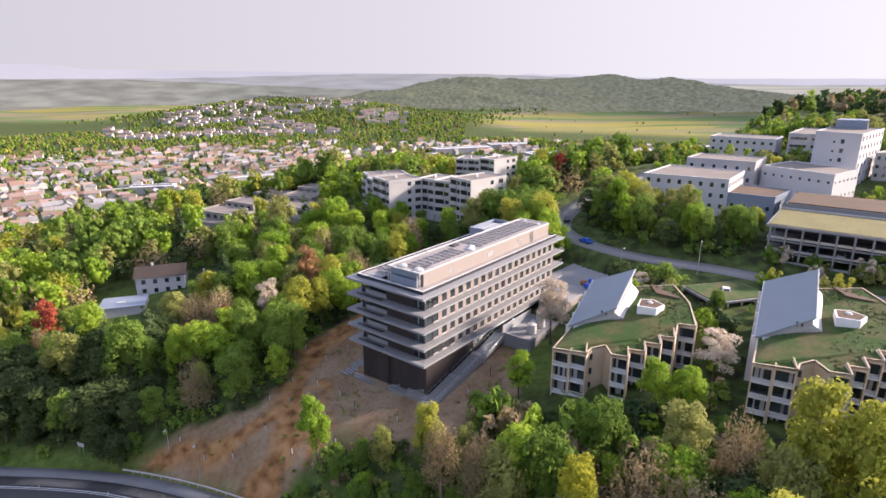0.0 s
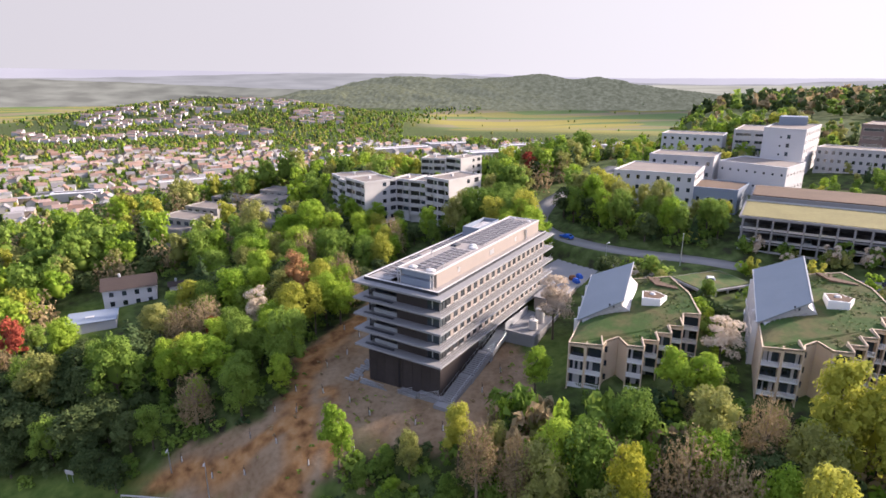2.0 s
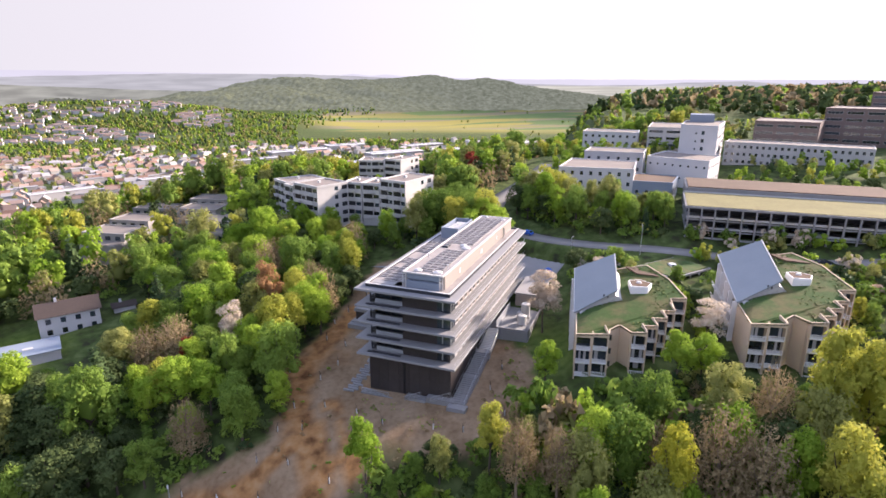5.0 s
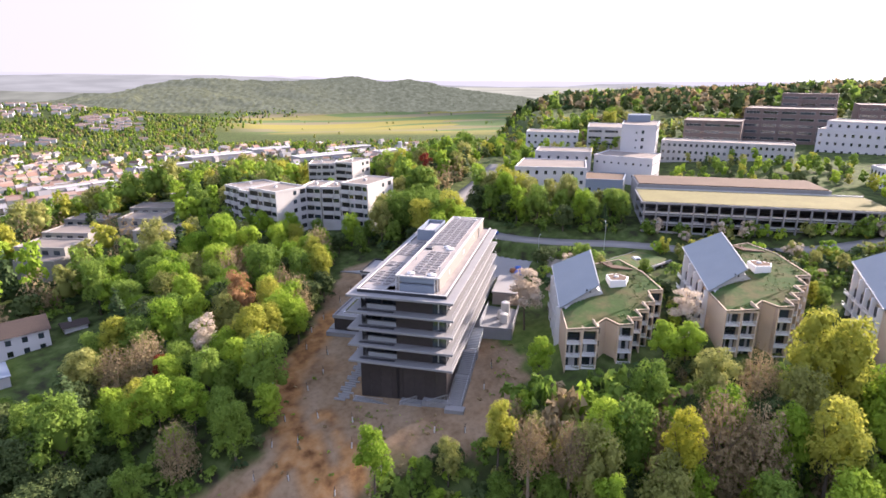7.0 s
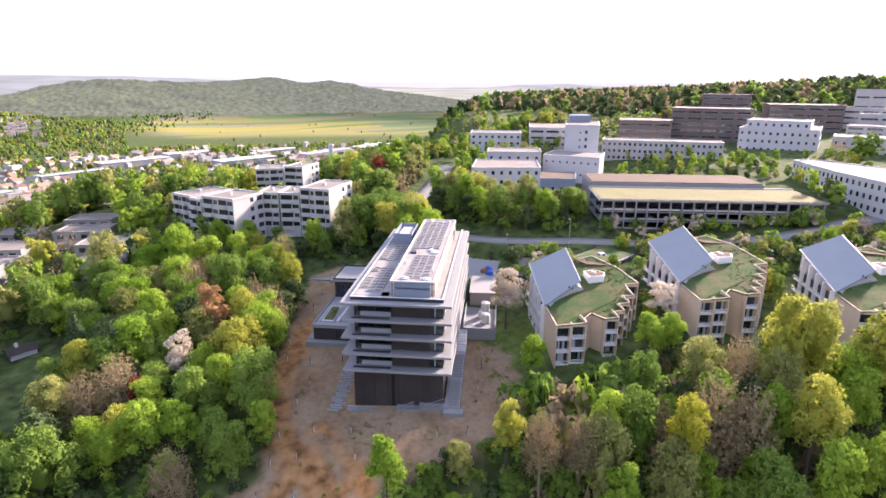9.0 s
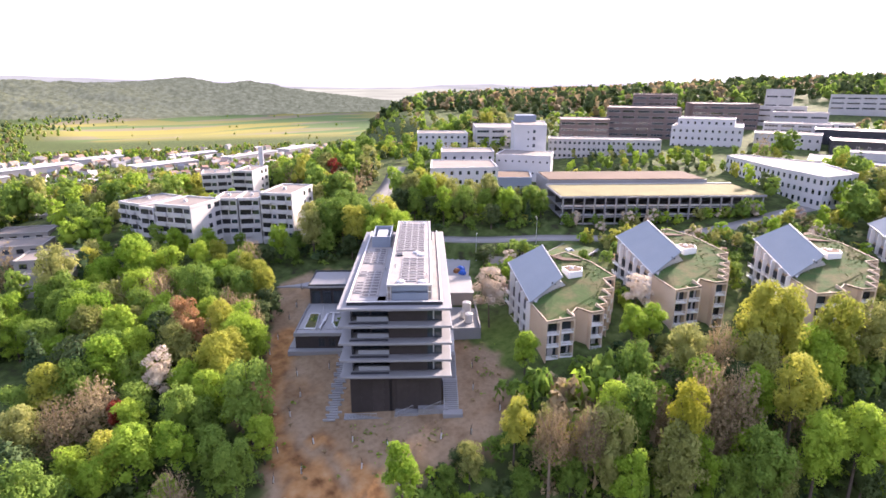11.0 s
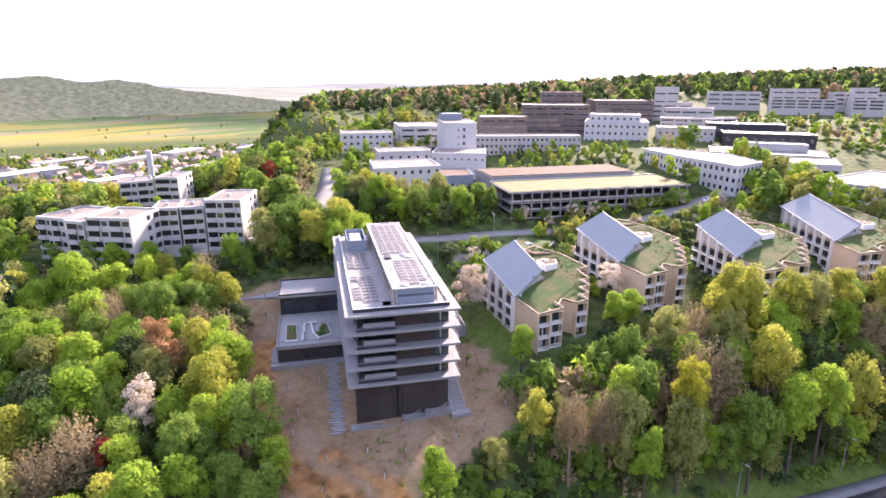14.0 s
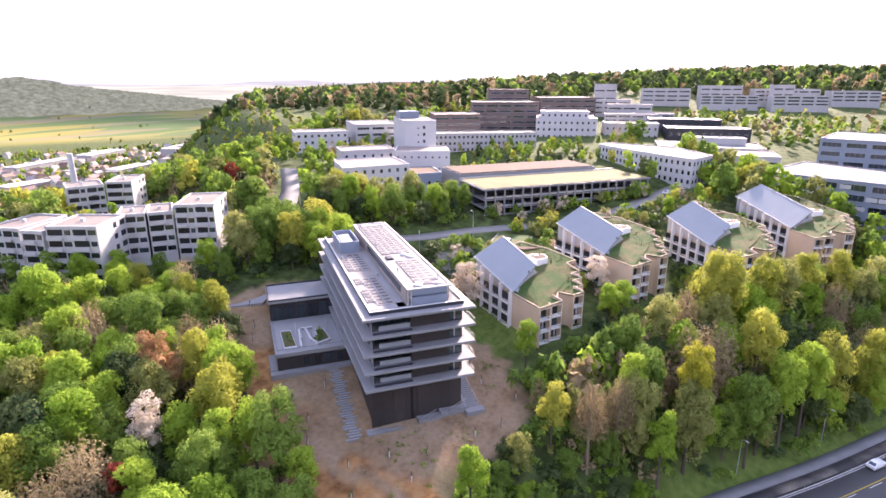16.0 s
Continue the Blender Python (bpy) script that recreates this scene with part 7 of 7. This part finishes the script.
stake_mesh = Geo().tube(0, 0, -0.4, 1.5, 0.06, n=6).mesh("stake", BARK)
guard_mesh = Geo().tube(0.02, 0, 0.1, 1.25, 0.13, 0.11, n=8).mesh("tree_guard", TRIM)
twig_mesh = Geo().beam((0, 0, 0.8), (0.1, 0.05, 2.2), 0.05).beam((0.05, 0.02, 1.6), (0.4, 0.1, 2.1), 0.03).beam((0.05, 0.02, 1.5), (-0.3, -0.1, 2.0), 0.03).mesh("stem", BARK)
r5 = random.Random(12)
spots = [(a, b) for a in range(-34, 54, 7) for b in range(-11, 46, 7)]
for a, b in spots:
    u, v = a + r5.uniform(-2, 2), b + r5.uniform(-2, 2)
    ins, edge_d = inside(np.array([u]), np.array([v]), SOIL)
    if not ins[0] or edge_d[0] < 1.2 or (-2.5 < u < 54 and -3.5 < v < 24.5) or (20 < u < 54 and v < 37) or (u > 24 and v < 20):
        continue
    x, y = HALL_O + HALL_U * u + HALL_V * v
    s = thing("sapling", pose(x, y, on_land(x, y), r5.uniform(-4, 4), r5.uniform(-4, 4), r5.uniform(0, 360)), "staked sapling in a white guard on bare soil", "sapling", "staked saplings")
    put("stake", stake_mesh, s, 0.15, 0, 0)
    put("tree_guard", guard_mesh, s)
    put("stem", twig_mesh, s)


def shrub_mesh(seed, mat):
    v, f = crown(seed, 0.75, 1.0, 4, 90, 0.16, None, "round", core=False)
    return mesh_from("shrub", v, clean_quads(f), LEAF[mat])


SHRUBS = [shrub_mesh(1, "mid"), shrub_mesh(2, "olive"), shrub_mesh(3, "spring"), shrub_mesh(4, "brown")]
for i in range(150):
    if i < 55:
        u, v = r5.uniform(-6.5, -0.5), r5.uniform(0, 19)
    elif i < 100:
        u, v = r5.uniform(-24, -6), r5.uniform(2, 26)
    elif i < 125:
        u, v = r5.uniform(4, 24), r5.uniform(-11, -4)
    else:
        u, v = r5.uniform(-30, 10), r5.uniform(26, 44)
    x, y = HALL_O + HALL_U * u + HALL_V * v
    ob = new("shrub", SHRUBS[r5.randrange(4)])
    k = r5.uniform(0.3, 1.0) if i > 55 else r5.uniform(0.2, 0.55)
    ob.matrix_world = Matrix.LocRotScale((x, y, on_land(x, y) - 0.05), Euler((0, 0, r5.uniform(0, 6))), (k, k, k * 0.8))
    tagged(ob, "low young shrub planted in bare soil", "shrub", "planted shrubs")


def street_lamp(x, y, turn, tall=8.0):
    t = thing("street_lamp", pose(x, y, on_land(x, y), 0, 0, turn), "slim grey street lamp on a tapered pole", "lamp", "street lamps")
    part("pole", Geo().tube(0, 0, -0.5, tall, 0.11, 0.06, 8), METAL, t)
    part("arm", Geo().beam((0, 0, tall), (0.9, 0, tall + 0.15), 0.07), METAL, t)
    part("head", Geo().chamfered(0.7, 1.4, -0.14, 0.14, tall + 0.1, tall + 0.24, 0.04), TRIM, t)


for x, y, turn in ((-45.5, 90.5, -80), (-53.5, 96, -80), (22.5, 51.5, -120), (44.0, 37.5, -120), (66, 24, -120), (46, 141, 40), (62, 132, 60), (33, 168, 0), (55, 198, 0)):
    street_lamp(x, y, turn, 5.0 if (x, y) == (-53.5, 96) else 8.0)


def car(x, y, z, turn, paint, label):
    t = thing("parked_car", pose(x, y, z, 0, 0, turn), label, "car", "cars")
    side = [(-2.1, 0.35), (2.05, 0.35), (2.15, 0.6), (2.0, 0.82), (1.0, 0.95), (0.35, 1.42), (-1.2, 1.45), (-1.85, 0.98), (-2.15, 0.9)]
    n = len(side)
    v = [(a, s * (0.86 if b < 1 else 0.7), b) for s in (-1, 1) for a, b in side]
    part("body", Geo().add(v, [tuple(range(n)), tuple(range(2 * n - 1, n - 1, -1))] + [(i, n + i, n + (i + 1) % n, (i + 1) % n) for i in range(n)]), paint, t)
    part("windscreen", Geo().add([(1.02, -0.66, 0.98), (1.02, 0.66, 0.98), (0.42, 0.6, 1.41), (0.42, -0.6, 1.41)], [(0, 1, 2, 3)]), GLASS, t)
    part("rear_window", Geo().add([(-1.86, -0.64, 1.02), (-1.86, 0.64, 1.02), (-1.26, 0.6, 1.44), (-1.26, -0.6, 1.44)], [(3, 2, 1, 0)]), GLASS, t)
    for s in (-1, 1):
        part("side_glass", Geo().add([(0.8, s * 0.8, 1.0), (-1.6, s * 0.8, 1.0), (-1.1, s * 0.715, 1.4), (0.35, s * 0.715, 1.4)], [(0, 1, 2, 3)]), GLASS, t)
        for a in (-1.3, 1.35):
            w = part("wheel", Geo().tube(0, 0, -0.1, 0.1, 0.33, n=14), DARK_ASPHALT, t)
            w.matrix_local = pose(a, s * 0.8, 0.33, 90, 0, 0)
            rim = new("rim", Geo().tube(0, 0, -0.11, 0.11, 0.19, n=10).mesh("rim", METAL))
            rim.parent = w
    return t


WHITE_CAR = shade("white_car_paint", (0.7, 0.7, 0.7), 0.25, vary=0.02, spec=0.6)
DARK_CAR = shade("dark_car_paint", (0.03, 0.035, 0.045), 0.25, vary=0.02, spec=0.6)
BLUE_CAR = shade("blue_car_paint", (0.02, 0.11, 0.5), 0.3, vary=0.02, spec=0.6)
k = int(np.argmin(np.hypot(MAIN_ROAD[:, 0] - 40.5, MAIN_ROAD[:, 1] - 28.0)))
dirn = MAIN_ROAD[k + 1] - MAIN_ROAD[k]
side_n = np.array([-dirn[1], dirn[0]]) / np.hypot(*dirn)
cx, cy = MAIN_ROAD[k] + side_n * 1.2
car(cx, cy, float(MAIN_Z[k]), math.degrees(math.atan2(dirn[1], dirn[0])), WHITE_CAR, "white hatchback car on the main road")
for (x, y, turn), paint, label in (((41.6, 160.5, 120), BLUE_CAR, "bright blue car on the campus road"), ((64, 121.5, 70), WHITE_CAR, "white car parked by the garage court"), ((63, 193, 130), WHITE_CAR, "white van-like car in the clinic car park"), ((58, 184, 40), DARK_CAR, "dark car in the clinic car park"), ((68.5, 198, 130), WHITE_CAR, "white car in the clinic car park"), ((40.2, 180.5, 80), DARK_CAR, "dark car on the campus road"), ((100, 109, -20), DARK_CAR, "dark car on the campus road"), ((135, 90, -25), WHITE_CAR, "white car on the campus road")):
    car(x, y, on_land(x, y) + 0.14, turn, paint, label)
for i in range(9):
    a = 3 + i * 6.2
    x, y = P0 + pd * a + np.array([-pd[1], pd[0]]) * 3.2
    car(x, y, 19.5 if i % 3 else 16.5, math.degrees(math.atan2(pd[1], pd[0])) + 90, (WHITE_CAR, DARK_CAR, METAL)[i % 3], "car parked inside the parking deck")

# clinic car park
lot = new("car_park", Geo().prism([(48, 176), (58, 172), (74, 198), (66, 206)], 12, lambda a, b: 17.2 + 0.16 * (b - 174)).mesh("car_park", ASPHALT))
tagged(lot, "small asphalt car park before the clinic", "car park", kind="structure")

# roadside: marker posts, sign board, crash barrier
marker = Geo().chamfered(-0.06, 0.06, -0.05, 0.05, 0, 0.75, 0.02).mesh("post", TRIM)
for i in range(30, len(MAIN_ROAD) - 2, 7):
    d = MAIN_ROAD[i + 1] - MAIN_ROAD[i]
    n = np.array([-d[1], d[0]]) / np.hypot(*d)
    p = MAIN_ROAD[i] + n * 2.42
    m = thing("marker_post", pose(p[0], p[1], float(MAIN_Z[i]) + 0.0, 0, 0, 0), "white plastic lane marker on the main road", "post", "lane markers")
    put("post", marker, m)
sign = thing("road_sign", pose(-72.5, 98.5, on_land(-72.5, 98.5), 0, 0, 160), "white road sign board seen from behind", "sign")
part("panel", Geo().chamfered(-0.9, 0.9, -0.03, 0.03, 1.6, 2.5, 0.01), TRIM, sign)
for a in (-0.6, 0.6):
    part("post", Geo().tube(a, 0.06, -0.4, 2.3, 0.04, n=6), METAL, sign)
barrier = thing("crash_barrier", Matrix(), "pale steel crash barrier along the road bend", "barrier")
lo, hi = int(np.argmin(np.hypot(MAIN_ROAD[:, 0] + 64, MAIN_ROAD[:, 1] - 86))), int(np.argmin(np.hypot(MAIN_ROAD[:, 0] + 20, MAIN_ROAD[:, 1] - 66)))
g = Geo()
post_mesh = Geo().box(-0.05, 0.05, -0.05, 0.05, -0.3, 0.75).mesh("post", METAL)
prev = None
for i in range(lo, hi + 1):
    d = MAIN_ROAD[i + 1] - MAIN_ROAD[i]
    n = np.array([-d[1], d[0]]) / np.hypot(*d)
    p = MAIN_ROAD[i] + n * 8.4
    q = (p[0], p[1], float(MAIN_Z[i]) + 0.7)
    if prev:
        g.beam(prev, q, 0.1, 0.32)
    prev = q
    put("post", post_mesh, barrier, p[0], p[1], float(MAIN_Z[i]))
part("rail", g, TRIM, barrier)
# clutter on the forecourt
for u, v, mat, label in ((57.5, -5.6, BLUE, "blue tarpaulin bundle on the forecourt"), (58.8, -4.2, RUST, "rust-red stack of formwork on the forecourt"), (60.5, -5.4, BLUE, "blue plastic crate on the forecourt")):
    t = thing("site_bundle", HALL @ Matrix.Translation((u, v, 9.6 + 0.11 * (u - 54))) @ Matrix.Rotation(u, 4, "Z"), label, "bundle", "site clutter")
    part("stack", Geo().chamfered(-0.9, 0.9, -0.6, 0.6, 0, 0.8, 0.15), mat, t)
    part("cover", Geo().chamfered(-0.6, 0.7, -0.5, 0.4, 0.8, 1.1, 0.12), mat, t)

# young growth in the terrace beds, benches and a stack of pallets by the annex
for u, v, z, k in ((28.0, 30.6, 8.3, 1.0), (30.4, 30.7, 8.3, 0.8), (27.6, 24.4, 8.3, 1.2), (29.8, 24.2, 8.3, 0.9), (31.6, 24.1, 8.3, 0.8), (26.8, 25.2, 8.3, 0.7)):
    ob = new("terrace_shrub", SHRUBS[int(u * 10) % 3])
    x, y = HALL_O + HALL_U * u + HALL_V * v
    ob.matrix_world = Matrix.LocRotScale((x, y, z - 0.05), Euler((0, 0, u)), (k, k, k * 1.3))
    tagged(ob, "young green shrub in a roof terrace bed", "shrub", "terrace shrubs")
for u, v, turn in ((30.5, 28.2, 0), (34.5, 26.5, 90)):
    t = thing("terrace_bench", HALL @ Matrix.Translation((u, v, 7.85)) @ Matrix.Rotation(radians(turn), 4, "Z"), "pale bench on the roof terrace", "bench", "terrace benches")
    part("seat", Geo().chamfered(-1.2, 1.2, -0.25, 0.25, 0.38, 0.48, 0.02), TRIM, t)
    for a in (-0.95, 0.95):
        part("leg", Geo().box(a - 0.08, a + 0.08, -0.2, 0.2, 0, 0.38), CONCRETE, t)
